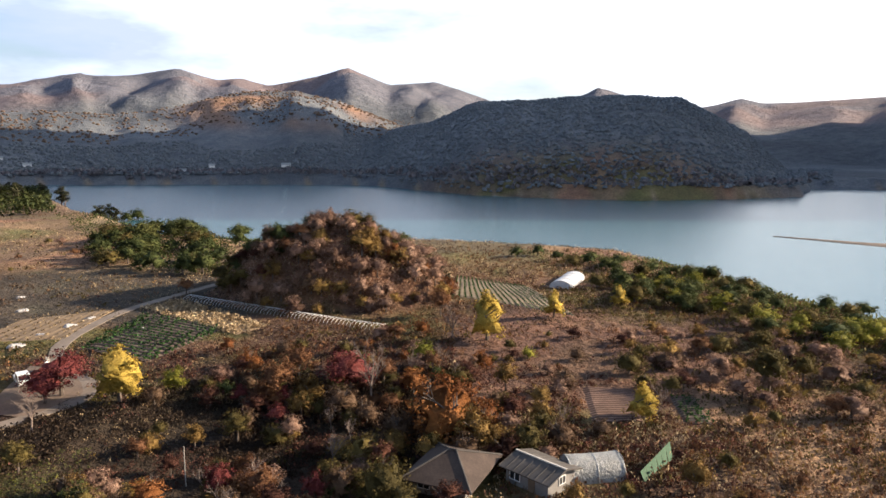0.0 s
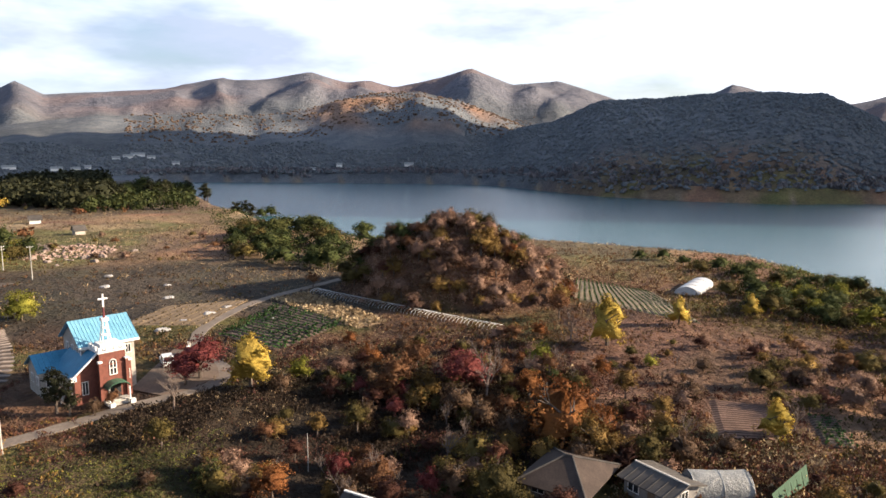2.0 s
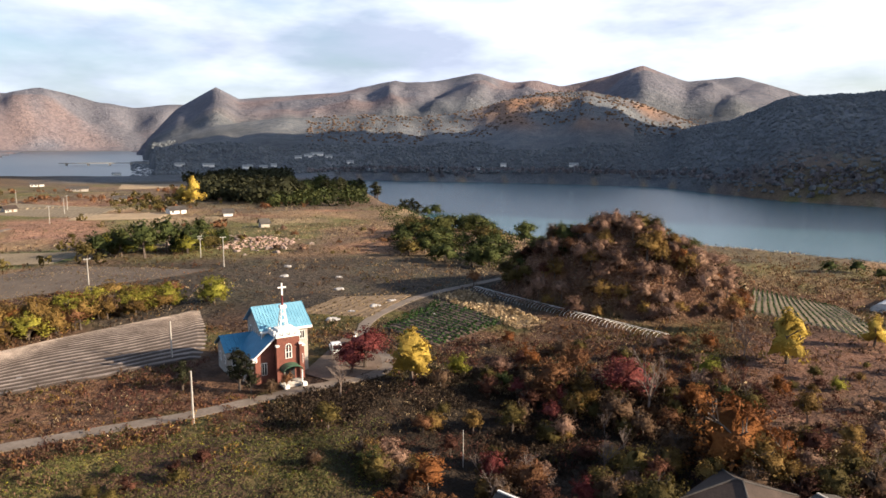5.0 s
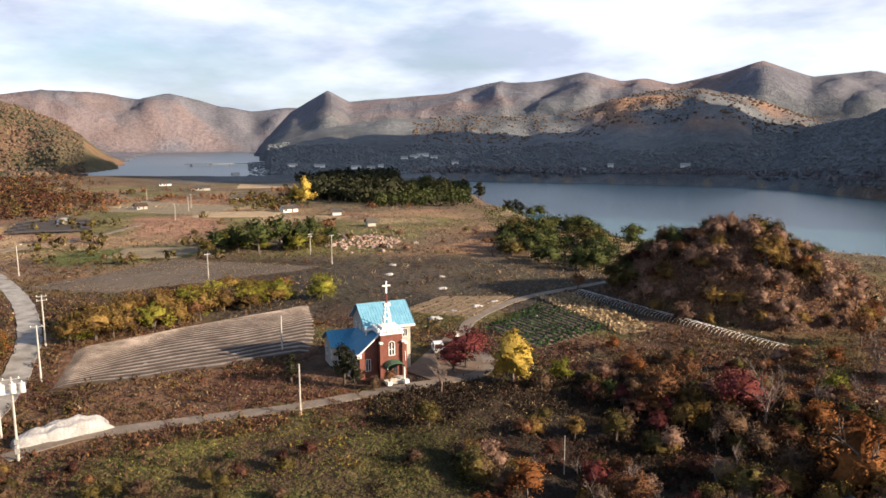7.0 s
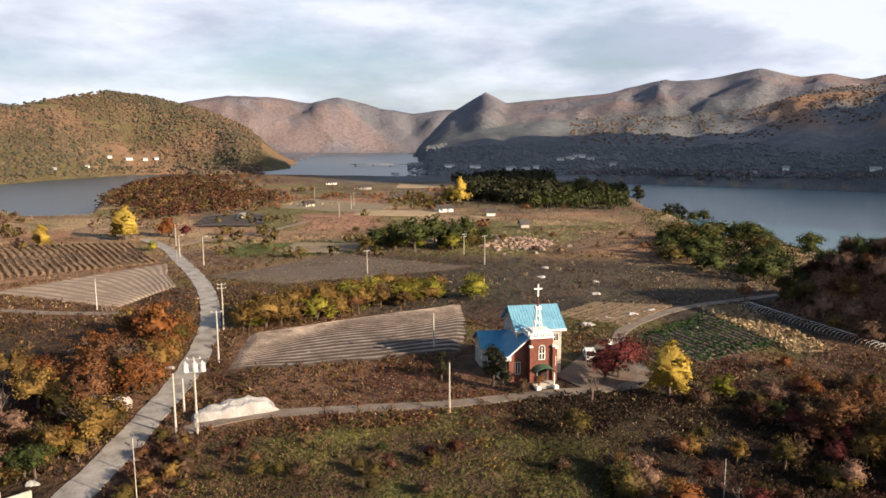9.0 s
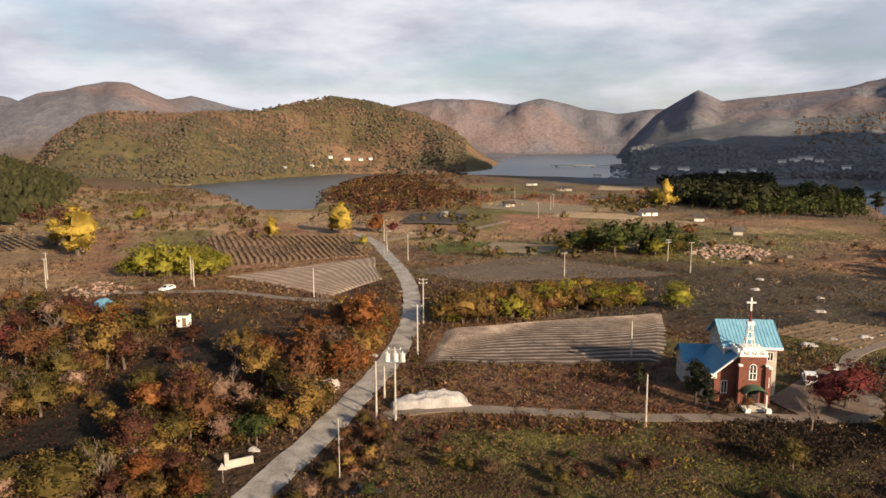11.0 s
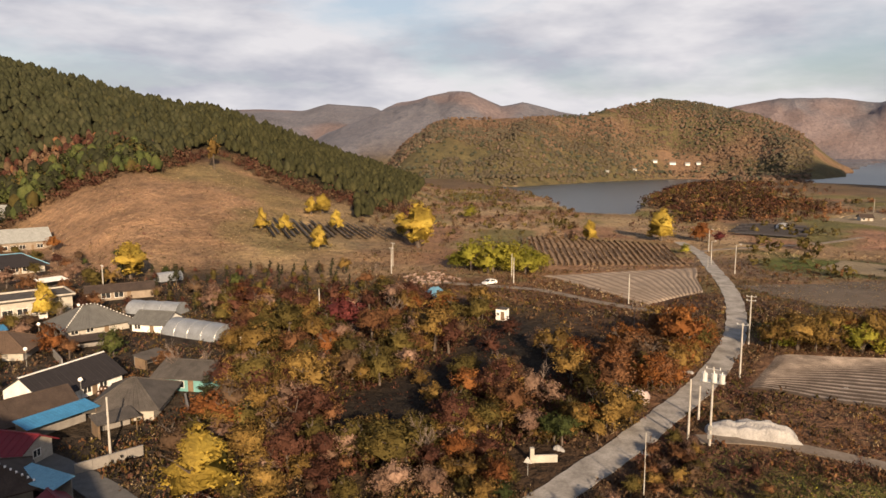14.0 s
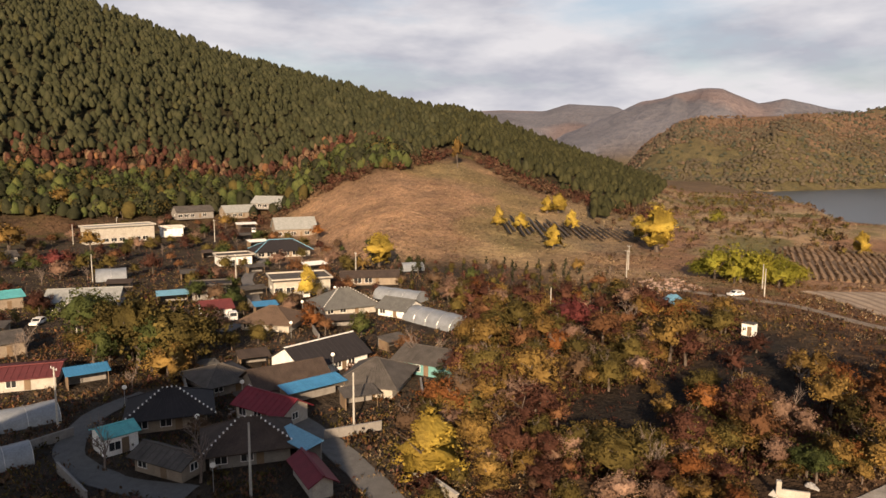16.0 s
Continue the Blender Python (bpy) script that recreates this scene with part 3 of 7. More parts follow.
def gable_roof(x0, y0, x1, y1, eave, ridge, over=0.5, along="x", thick=0.12):
    """Two sloping slabs; the ridge runs along x or y."""
    bm = bmesh.new()
    if along == "x":
        m = (y0 + y1) / 2
        drop = (ridge - eave) / (m - y0) * over
        a, b = x0 - over, x1 + over
        slab(bm, [(a, y0 - over, eave - drop), (b, y0 - over, eave - drop), (b, m, ridge), (a, m, ridge)], thick)
        slab(bm, [(b, y1 + over, eave - drop), (a, y1 + over, eave - drop), (a, m, ridge), (b, m, ridge)], thick)
    else:
        m = (x0 + x1) / 2
        drop = (ridge - eave) / (m - x0) * over
        a, b = y0 - over, y1 + over
        slab(bm, [(x0 - over, b, eave - drop), (x0 - over, a, eave - drop), (m, a, ridge), (m, b, ridge)], thick)
        slab(bm, [(x1 + over, a, eave - drop), (x1 + over, b, eave - drop), (m, b, ridge), (m, a, ridge)], thick)
    return bm


def hip_roof(x0, y0, x1, y1, eave, ridge, over=1.1, thick=0.15):
    bm = bmesh.new()
    eave -= 0.3
    x0, y0, x1, y1 = x0 - over, y0 - over, x1 + over, y1 + over
    h = min((y1 - y0) / 2, (x1 - x0) / 2 - 0.4)
    m = (y0 + y1) / 2
    a, b = (x0 + h, m, ridge), (x1 - h, m, ridge)
    c = [(x0, y0, eave), (x1, y0, eave), (x1, y1, eave), (x0, y1, eave)]
    slab(bm, [c[0], c[1], b, a], thick)
    slab(bm, [c[2], c[3], a, b], thick)
    slab(bm, [c[1], c[2], b], thick)
    slab(bm, [c[3], c[0], a], thick)
    return bm, a, b, c


def walls(x0, y0, x1, y1, eave, ridge=None, along="x"):
    """Outer walls with gables up to the ridge."""
    bm = bmesh.new()
    if ridge is None:
        box(bm, x0, y0, -0.5, x1, y1, eave)
        return bm
    if along == "x":
        m = (y0 + y1) / 2
        ends = [[(x, y0, -0.5), (x, y1, -0.5), (x, y1, eave), (x, m, ridge), (x, y0, eave)] for x in (x0, x1)]
    else:
        m = (x0 + x1) / 2
        ends = [[(x0, y, -0.5), (x1, y, -0.5), (x1, y, eave), (m, y, ridge), (x0, y, eave)] for y in (y0, y1)]
    p = [[bm.verts.new(v) for v in e] for e in ends]
    bm.faces.new(p[0])
    bm.faces.new(p[1][::-1])
    for k in range(5):
        bm.faces.new((p[0][k], p[0][(k + 1) % 5], p[1][(k + 1) % 5], p[1][k]))
    bmesh.ops.recalc_face_normals(bm, faces=bm.faces)
    return bm


def window(parent, x, y, z, w, h, face="front", frame_mat=None):
    """A framed pane proud of a wall; face: front (-y), back (+y), left (-x) or right (+x)."""
    bm = bmesh.new()
    f = 0.07
    for a, b, c, d in ((-w / 2, 0, -w / 2 + f, h), (w / 2 - f, 0, w / 2, h), (-w / 2 + f, 0, w / 2 - f, f), (-w / 2 + f, h - f, w / 2 - f, h), (-f / 2, f, f / 2, h - f)):
        box(bm, a, -0.08, b, c, 0.02, d)
    win = part("window", bm, frame_mat or WHITE, parent)
    win.matrix_basis = pose(x, y, z, 0, 0, {"front": 0, "right": 90, "back": 180, "left": -90}[face])
    part("pane", a_box(-w / 2 + f, -0.03, f, w / 2 - f, 0.015, h - f), DARK, win)
    return win


grow_rng = random.Random(11)


# more materials
def plain(name, c, rough=0.8, scale=0.9, spread=0.75, metal=0.0, bump=0.0):
    return material(name, [tuple(v * spread for v in c), c], scale, rough, metal=metal, bump=bump, bump_scale=3.0 if bump else None)


TAN_WALL, GREY_WALL, CREAM = plain("tan_plaster", (0.27, 0.22, 0.17)), plain("grey_block", (0.24, 0.225, 0.21)), plain("cream_plaster", (0.44, 0.41, 0.36))
TEAL_WALL, TEAL_ROOF = plain("teal_sheet", (0.16, 0.36, 0.36), 0.5), plain("teal_roof_sheet", (0.10, 0.40, 0.42), 0.5)
BROWN_ROOF, GREY_ROOF = plain("brown_slate_roof", (0.07, 0.05, 0.04), 0.9, 0.5, 0.6), plain("grey_slate_roof", (0.09, 0.08, 0.072), 0.85, 0.5, 0.6)
BLACK_ROOF, TILE_ROOF = plain("black_roof", (0.025, 0.022, 0.024), 0.75), plain("grey_clay_tile", (0.12, 0.12, 0.115), 0.8)
RED_ROOF, MAROON = plain("red_sheet_roof", (0.17, 0.02, 0.03), 0.6), plain("maroon_roof", (0.14, 0.035, 0.035), 0.7)
PALE_SHEET = plain("pale_sheet_roof", (0.30, 0.31, 0.30), 0.5)
TARP_BLUE, TARP_WHITE = plain("blue_tarpaulin", (0.05, 0.22, 0.42), 0.5), plain("white_tarpaulin", (0.40, 0.39, 0.385), 0.6, 0.6, 0.7, bump=0.2)
VINYL = plain("vinyl_film", (0.23, 0.25, 0.275), 0.3, 0.5, 0.75)
STEEL, WOOD = plain("galvanised_steel", (0.55, 0.55, 0.53), 0.4, 2.0, 0.8, 0.6), plain("weathered_wood", (0.20, 0.14, 0.09), 0.9)
GREY_NET = plain("grey_shade_net", (0.06, 0.054, 0.056), 0.9)
NET = plain("black_shade_net", (0.022, 0.02, 0.022), 0.9)


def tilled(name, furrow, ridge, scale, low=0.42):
    """Soil whose crests are paler than its furrows."""
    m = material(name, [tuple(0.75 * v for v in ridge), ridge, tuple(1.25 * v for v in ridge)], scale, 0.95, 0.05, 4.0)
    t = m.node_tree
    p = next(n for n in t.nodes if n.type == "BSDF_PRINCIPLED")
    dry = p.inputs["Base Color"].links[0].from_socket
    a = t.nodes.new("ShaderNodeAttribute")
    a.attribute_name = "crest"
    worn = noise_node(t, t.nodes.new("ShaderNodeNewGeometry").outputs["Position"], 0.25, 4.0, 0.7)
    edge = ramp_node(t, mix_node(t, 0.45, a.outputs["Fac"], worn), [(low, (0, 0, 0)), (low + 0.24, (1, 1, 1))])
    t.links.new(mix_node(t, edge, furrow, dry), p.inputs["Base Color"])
    return m


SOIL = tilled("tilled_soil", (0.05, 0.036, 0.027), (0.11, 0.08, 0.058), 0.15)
PALE_SOIL = tilled("pale_tilled_soil", (0.05, 0.038, 0.031), (0.26, 0.215, 0.185), 0.08, 0.58)
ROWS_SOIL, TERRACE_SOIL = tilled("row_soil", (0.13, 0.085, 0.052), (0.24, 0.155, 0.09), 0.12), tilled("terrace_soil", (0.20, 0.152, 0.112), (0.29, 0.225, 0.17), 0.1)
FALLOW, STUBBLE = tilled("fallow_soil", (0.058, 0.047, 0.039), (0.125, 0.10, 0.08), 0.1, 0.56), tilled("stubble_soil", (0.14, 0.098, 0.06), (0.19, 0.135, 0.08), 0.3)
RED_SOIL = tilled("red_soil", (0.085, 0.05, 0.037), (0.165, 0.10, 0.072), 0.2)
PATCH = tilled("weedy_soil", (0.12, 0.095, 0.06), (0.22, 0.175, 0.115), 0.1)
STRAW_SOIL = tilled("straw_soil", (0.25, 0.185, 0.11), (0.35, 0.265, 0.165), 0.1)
CAR_WHITE, TYRE, GREEN_SHEET = plain("white_car_paint", (0.78, 0.78, 0.77), 0.25), plain("tyre_rubber", (0.03, 0.03, 0.03), 0.9), plain("green_awning", (0.06, 0.13, 0.08), 0.5)
PINKBAG = plain("pale_feed_bags", (0.55, 0.44, 0.40), 0.6)
GREEN_NET = plain("green_net", (0.06, 0.12, 0.07), 0.8)

# ---- roads and fields ----
ROADS = {
    "road_village": ([(-30, -12), (-52, 4), (-66, 12), (-77, 22), (-85, 30), (-96, 40), (-110, 52), (-129, 65.5), (-146, 75.5), (-170, 87), (-194, 96), (-225, 106), (-256, 116), (-290, 122)], 4.4, ROADMIX,
                     "pale concrete village road with worn patches"),
    "road_lane": ([(-88, 41.5), (-86.5, 50), (-79, 61), (-69.5, 73.5), (-62.3, 87), (-58, 93.5), (-54.6, 99.5), (-55.5, 105.5), (-60, 111)], 2.7, LANE, "narrow concrete lane past the church"),
    "road_track": ([(-66, 116), (-72, 127), (-73.5, 142), (-71, 160), (-61, 187)], 2.6, LANE, "narrow pale farm track between the fields"),
    "road_side": ([(-262, 119), (-268, 130), (-273, 149), (-282, 177), (-300, 210)], 3.0, LANE, "pale farm track leading off the road"),
    "road_field": ([(-158, 68), (-166, 60), (-175, 51), (-188, 41), (-196, 27), (-205, 10)], 2.8, LANE, "dusty track below the terraced field"),
    "road_hamlet": ([(-60, -14), (-71, -23), (-78, -30), (-85, -38), (-90, -45), (-97, -56), (-110, -72)], 3.6, plain("dark_lane", (0.13, 0.125, 0.12), 0.9), "dark asphalt lane between the houses"),
    "road_yard": ([(-66, -44), (-66, -54), (-71, -65), (-82, -71), (-92, -70)], 3.6, plain("yard_lane", (0.12, 0.115, 0.11), 0.9), "dark lane beside the white hut"),
    "road_upper": ([(-128, -80), (-145, -81), (-158, -90), (-170, -98), (-185, -108), (-206, -116), (-235, -128)], 3.2, plain("upper_lane", (0.16, 0.15, 0.14), 0.9), "grey lane climbing through the hamlet"),
}


def spline(points, step=2.0):
    p = np.array([points[0], *points, points[-1]], float)
    out = []
    for i in range(1, len(p) - 2):
        a, b, c, d = p[i - 1 : i + 3]
        n = max(2, int(np.hypot(*(c - b)) / step))
        for t in np.arange(n) / n:
            out.append(0.5 * (2 * b + (c - a) * t + (2 * a - 5 * b + 4 * c - d) * t**2 + (3 * b - a - 3 * c + d) * t**3))
    return np.array([*out, p[-1]])


LINES = {}
for name, (points, width, mat, label) in ROADS.items():
    line = spline(points)
    LINES[name] = (line, width)
    way = np.gradient(line, axis=0)
    side = np.stack([-way[:, 1], way[:, 0]], 1) / np.hypot(*way.T)[:, None]
    wob = width / 2 * (1 + 0.08 * np.sin(np.arange(len(line)) * 1.7) * np.cos(np.arange(len(line)) * 0.61))
    left, right = line + side * wob[:, None], line - side * wob[:, None]
    zz = height(line[:, 0], line[:, 1]) + 0.12
    rows = [np.c_[left, zz - 0.2], np.c_[left, zz], np.c_[line, zz + 0.01], np.c_[right, zz], np.c_[right, zz - 0.2]]
    n = len(line)
    faces = [(k * n + i, k * n + i + 1, (k + 1) * n + i + 1, (k + 1) * n + i) for k in range(4) for i in range(n - 1)]
    tagged(mesh_object(name, np.concatenate(rows), faces, mat), label, "road", kind="structure")

# corners in order, rows along the first side, ridge spacing and height, material
FIELDS = [
    ("ploughed_field", [(-85.5, 95), (-108, 59), (-126, 71), (-113, 124)], 1.5, 0.3, PALE_SOIL, "bare ploughed field with curving pale furrows"),
    ("fallow_field", [(-145, 168), (-164, 106), (-190, 97), (-193, 150)], 2.0, 0.12, FALLOW, "dark fallow field with faint rows"),
    ("cabbage_field", [(-51, 118), (-68, 126), (-67, 153), (-44, 141)], 1.5, 0.3, SOIL, "field of dark soil ridges planted with cabbages"),
    ("stubble_field", [(-70, 157), (-64, 167), (-37, 143), (-42, 136)], 1.4, 0.10, STUBBLE, "strip of dry harvested stalks"),
    ("sack_field", [(-92, 128), (-91, 150), (-75, 159), (-74, 130)], 1.6, 0.08, STUBBLE, "brown stubble field with white sacks"),
    ("slope_field", [(20, 91), (29, 92), (31, 104), (21, 106)], 0.9, 0.15, RED_SOIL, "small ploughed plot on the slope"),
    ("vineyard_field", [(-229, 49), (-310, 61), (-281, 112), (-228, 99)], 2.1, 0.3, ROWS_SOIL, "terraced field of tidy brown rows"),
    ("terrace_field", [(-168, 65), (-212, 46), (-224, 100), (-182, 84)], 1.5, 0.2, TERRACE_SOIL, "pale terraced field with curving furrows"),
    ("greens_strip", [(33, 91), (37.5, 91), (38.5, 102), (34, 102)], 0.9, 0.15, SOIL, "strip of green vegetables on the slope"),
    ("slope_plot", [(30, 150), (22, 185), (4, 200), (2, 172)], 2.0, 0.15, PATCH, "sloping vegetable plot above the lake"),
    ("straw_plot", [(-262, 262), (-305, 240), (-322, 262), (-280, 288)], 2.5, 0.1, STRAW_SOIL, "pale harvested plot in the open land"),
    ("pale_field", [(-430, 470), (-480, 430), (-530, 480), (-480, 520)], 3.0, 0.1, STRAW_SOIL, "pale straw field near the inlet"),
    ("weedy_plot", [(-196, 150), (-222, 138), (-238, 158), (-208, 176)], 2.0, 0.12, PATCH, "weedy tan plot beside the fallow land"),
    ("far_field", [(-330, 300), (-300, 250), (-380, 240), (-420, 300)], 3.0, 0.1, PATCH, "weedy harvested field far off"),
]


def bend_of(name):
    return {"ploughed_field": 0.3, "terrace_field": 0.08}.get(name, 0.015)


for name, corners, gap, high, mat, label in FIELDS:
    sway = bend_of(name)
    c = np.array(corners, float)
    across = np.hypot(*(c[3] - c[0]))
    along = np.hypot(*(c[1] - c[0]))
    nu, nv = max(8, int(across / gap * 6)), max(6, int(along / 2.5))
    u, v = np.meshgrid(np.linspace(0, 1, nu), np.linspace(0, 1, nv), indexing="ij")
    edge = 0.012 * np.sin(v * 23 + 1) * (u < 0.02)
    bend = sway * np.sin(v * 3.1) * np.sin(u * math.pi) + 0.2 * sway * np.sin(v * 9 + u * 4) * np.sin(u * math.pi)
    if name == "ploughed_field":
        bend = bend + 0.3 * np.exp(-v * 5) * np.sin(u * math.pi)
    uu = np.clip(u + edge + bend, 0, 1)[..., None]
    vv = v[..., None]
    xy = (c[0] * (1 - uu) + c[3] * uu) * (1 - vv) + (c[1] * (1 - uu) + c[2] * uu) * vv
    x, y = xy[..., 0].ravel(), xy[..., 1].ravel()
    drift = min(2.2, 0.04 * across)
    x, y = x + drift * fbm(x, y, 16, 2, 11), y + drift * fbm(x, y, 16, 2, 12)
    rim = np.minimum(np.minimum(u, 1 - u) * across, np.minimum(v, 1 - v) * along).ravel()
    z = height(x, y) + 0.14 + high * np.abs(np.sin(u.ravel() * across / gap * math.pi)) + 0.05 * fbm(x, y, 1.5, 2, 9)
    z = np.where(rim < 0.01, height(x, y) - 0.25, z)
    i, j = np.meshgrid(np.arange(nu - 1), np.arange(nv - 1), indexing="ij")
    f = np.stack([i * nv + j, i * nv + j + 1, (i + 1) * nv + j + 1, (i + 1) * nv + j], -1).reshape(-1, 4)
    if (np.cross(c[1] - c[0], c[3] - c[0])) > 0:
        f = f[:, ::-1]
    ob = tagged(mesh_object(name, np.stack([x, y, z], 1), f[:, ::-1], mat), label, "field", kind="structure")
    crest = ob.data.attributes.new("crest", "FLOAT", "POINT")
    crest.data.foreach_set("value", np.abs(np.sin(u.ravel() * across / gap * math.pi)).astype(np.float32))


def inside(x, y, corners):
    c, hit = np.array(corners, float), np.zeros(np.shape(x), bool)
    for (ax, ay), (bx, by) in zip(c, np.roll(c, -1, 0)):
        hit ^= ((ay > y) != (by > y)) & (x < (bx - ax) * (y - ay) / (by - ay + 1e-9) + ax)
    return hit


WEEDY = ("weedy_plot", "fallow_field", "stubble_field", "sack_field", "slope_plot", "far_field")
HOUSES = []  # (x, y, half size) that plants keep off


def clear_of(x, y, margin=0.6, weeds=False):
    """True where wild plants may stand."""
    ok = np.ones(len(x), bool)
    for line, width in LINES.values():
        for k in range(0, len(line), 2):
            ok &= (x - line[k, 0]) ** 2 + (y - line[k, 1]) ** 2 > (width / 2 + margin) ** 2
    for name, corners, *_ in FIELDS:
        if not (weeds and name in WEEDY):
            ok &= ~inside(x, y, corners)
    ok &= ~inside(x, y, YARD)
    for hx, hy, hr in HOUSES:
        ok &= (x - hx) ** 2 + (y - hy) ** 2 > hr**2
    return ok


YARD = [(-66, 95), (-71, 116), (-62, 114), (-55, 104), (-58, 93)]
bm = bmesh.new()
poly(bm, *[(x, y, ground_z(x, y) + 0.12) for x, y in YARD])
tagged(part("pavement_yard", bm, plain("yard_dirt", (0.16, 0.118, 0.09), 0.95, 0.4), None), "packed earth yard beside the church", "yard", kind="structure")


# ---- church ----
def church():
    c = thing("church", "red brick church with blue metal roofs and a white steeple", "church", -65.5, 90.6, 55.0)
    tower = part("tower", walls(-1.85, 0, 1.85, 4.0, 7.8), BRICK, c, "square red brick tower")
    for z in (2.9, 5.6):
        part("string_course", a_box(-1.95, -0.1, z, 1.95, 4.1, z + 0.18), BRICK, tower)
    for x in np.linspace(-1.7, 1.7, 4):
        part("merlon", a_box(x - 0.25, -0.15, 7.83, x + 0.25, 0.25, 8.4), WHITE, tower)
        part("merlon", a_box(x - 0.25, 3.7, 7.83, x + 0.25, 4.1, 8.4), WHITE, tower)
    for y in (1.3, 2.4, 3.4):
        for x in (-1.95, 1.65):
            part("merlon", a_box(x, y - 0.25, 7.83, x + 0.3, y + 0.25, 8.4), WHITE, tower)
    part("cornice", a_box(-2.05, -0.2, 7.55, 2.05, 4.2, 7.82), WHITE, tower)
    for x in (-2.1, 1.7):
        b = part("buttress", a_box(x, -0.45, -0.4, x + 0.4, 0.1, 6.2), BRICK, tower)
        part("cap", a_box(x - 0.08, -0.55, 6.2, x + 0.48, 0.1, 6.45), WHITE, b)
    # right stair turret
    side = part("turret", walls(1.87, 1.0, 3.0, 3.6, 5.4), BRICK, c)
    part("cap", a_box(1.87, 0.85, 5.4, 3.15, 3.75, 5.65), WHITE, side)
    window(side, 2.45, 0.98, 2.6, 0.6, 1.5)
    # arched tower window
    bm = bmesh.new()
    for a, b, d, e in ((-0.55, 0, -0.43, 1.9), (0.43, 0, 0.55, 1.9), (-0.43, 0, 0.43, 0.12), (-0.06, 0.12, 0.06, 2.1), (-0.43, 1.0, 0.43, 1.1)):
        box(bm, a, -0.1, b, d, 0.02, e)
    for k in range(6):
        a0, a1 = math.pi * k / 6, math.pi * (k + 1) / 6
        tube(bm, (math.cos(a0) * 0.49, -0.04, 1.9 + math.sin(a0) * 0.49), (math.cos(a1) * 0.49, -0.04, 1.9 + math.sin(a1) * 0.49), 0.07, 0.07, 4)
    win = part("window", bm, WHITE, tower, "white arched window frame")
    win.matrix_basis = pose(0, 0, 4.0)
    part("pane", a_box(-0.43, -0.04, 0.1, 0.43, 0.01, 2.2), DARK, win)
    # steeple
    bm = bmesh.new()
    box(bm, -1.3, 0.8, 7.8, 1.3, 3.3, 8.6)
    steeple = part("steeple", bm, WHITE, c, "white painted steeple")
    bm = bmesh.new()
    for x in (-0.62, 0.62):
        for y in (-0.62, 0.62):
            tube(bm, (x, 2.3 + y, 8.6), (x * 0.45, 2.3 + y * 0.45, 11.8), 0.09, 0.07, 5)
    for z, w in ((9.6, 0.52), (10.7, 0.42), (11.8, 0.3)):
        box(bm, -w, 2.3 - w, z, w, 2.3 + w, z + 0.12)
    part("bell_frame", bm, WHITE, steeple)
    part("bell_box", a_box(-0.5, 1.8, 11.8, 0.5, 2.8, 12.3), WHITE, steeple)
    bm = bmesh.new()
    tube(bm, (0, 2.3, 12.3), (0, 2.3, 14.2), 0.2, 0.08, 6)
    part("spire", bm, MAROON, steeple, "dull red spire pole")
    bm = bmesh.new()
    box(bm, -0.11, 2.2, 13.9, 0.11, 2.4, 15.9)
    box(bm, -0.68, 2.21, 15.05, 0.68, 2.39, 15.27)
    part("cross", bm, WHITE, steeple, "white cross")
    # porch
    bm = bmesh.new()
    n = 8
    ring = [(1.6 * math.cos(math.pi * k / n), 2.5 + 0.85 * math.sin(math.pi * k / n)) for k in range(n + 1)]
    rims = [[bm.verts.new((x0, yy, z0 + dz)) for x0, z0 in ring] for yy, dz in ((-2.2, 0), (0, 0), (0, -0.12), (-2.2, -0.12))]
    for one, two in zip(rims, rims[1:] + rims[:1]):
        for p in range(n):
            bm.faces.new((one[p], one[p + 1], two[p + 1], two[p]))
    porch = part("porch", bm, GREEN_SHEET, c, "dark green arched porch roof")
    for x in (-1.45, 1.45):
        bm = bmesh.new()
        tube(bm, (x, -2.0, -0.3), (x, -2.0, 2.5), 0.14, 0.12, 8)
        part("column", bm, WHITE, porch)
        part("planter", a_box(x - 0.35, -3.3, -0.3, x + 0.35, -2.6, 0.7), WHITE, c)
    part("door", a_box(-0.95, -0.06, 0.5, 0.95, 0.05, 2.7), DARK, tower, "dark double door")
    for k in range(4):
        part("step", a_box(-1.8, -2.4 + 0.35 * k, -0.4, 1.8, -2.05 + 0.35 * k if k < 3 else 0.0, 0.12 + 0.13 * k), CONCRETE, c)
    # front hall with its gable, left wing, nave
    hall = part("hall", walls(-5.0, 1.4, 1.2, 9.4, 4.6, 7.3, "y"), BRICK, c, "brick hall with a front gable")
    roof_part("hall_roof", gable_roof(-5.0, 1.4, 1.2, 9.4, 4.65, 7.35, 0.5, "y"), BLUE_ROOF, c, "deep blue metal roof")
    bm = bmesh.new()
    slab(bm, [(-5.6, 0.7, 4.35), (-1.9, 0.7, 7.5), (-1.9, 1.0, 7.5), (-5.6, 1.0, 4.35)], 0.25)
    part("bargeboard", bm, WHITE, hall)
    part("corner_cap", a_box(-5.7, 0.6, 3.9, -4.9, 1.3, 4.5), WHITE, hall)
    window(hall, -3.6, 1.38, 1.4, 0.9, 2.0)
    for y in (3.0, 5.2, 7.4):
        window(hall, -5.02, y, 1.6, 0.8, 1.9, "left")
        bm = bmesh.new()
        slab(bm, [(-6.3, y + 0.9, 0.2), (-5.0, y + 0.9, 3.6), (-5.0, y + 1.3, 3.6), (-6.3, y + 1.3, 0.2)], 0.7)
        part("buttress", bm, CREAM, hall)
    wing = part("wing", walls(-7.6, 8.2, -3.4, 14.0, 4.4, 6.2, "x"), CREAM, c, "rendered side wing")
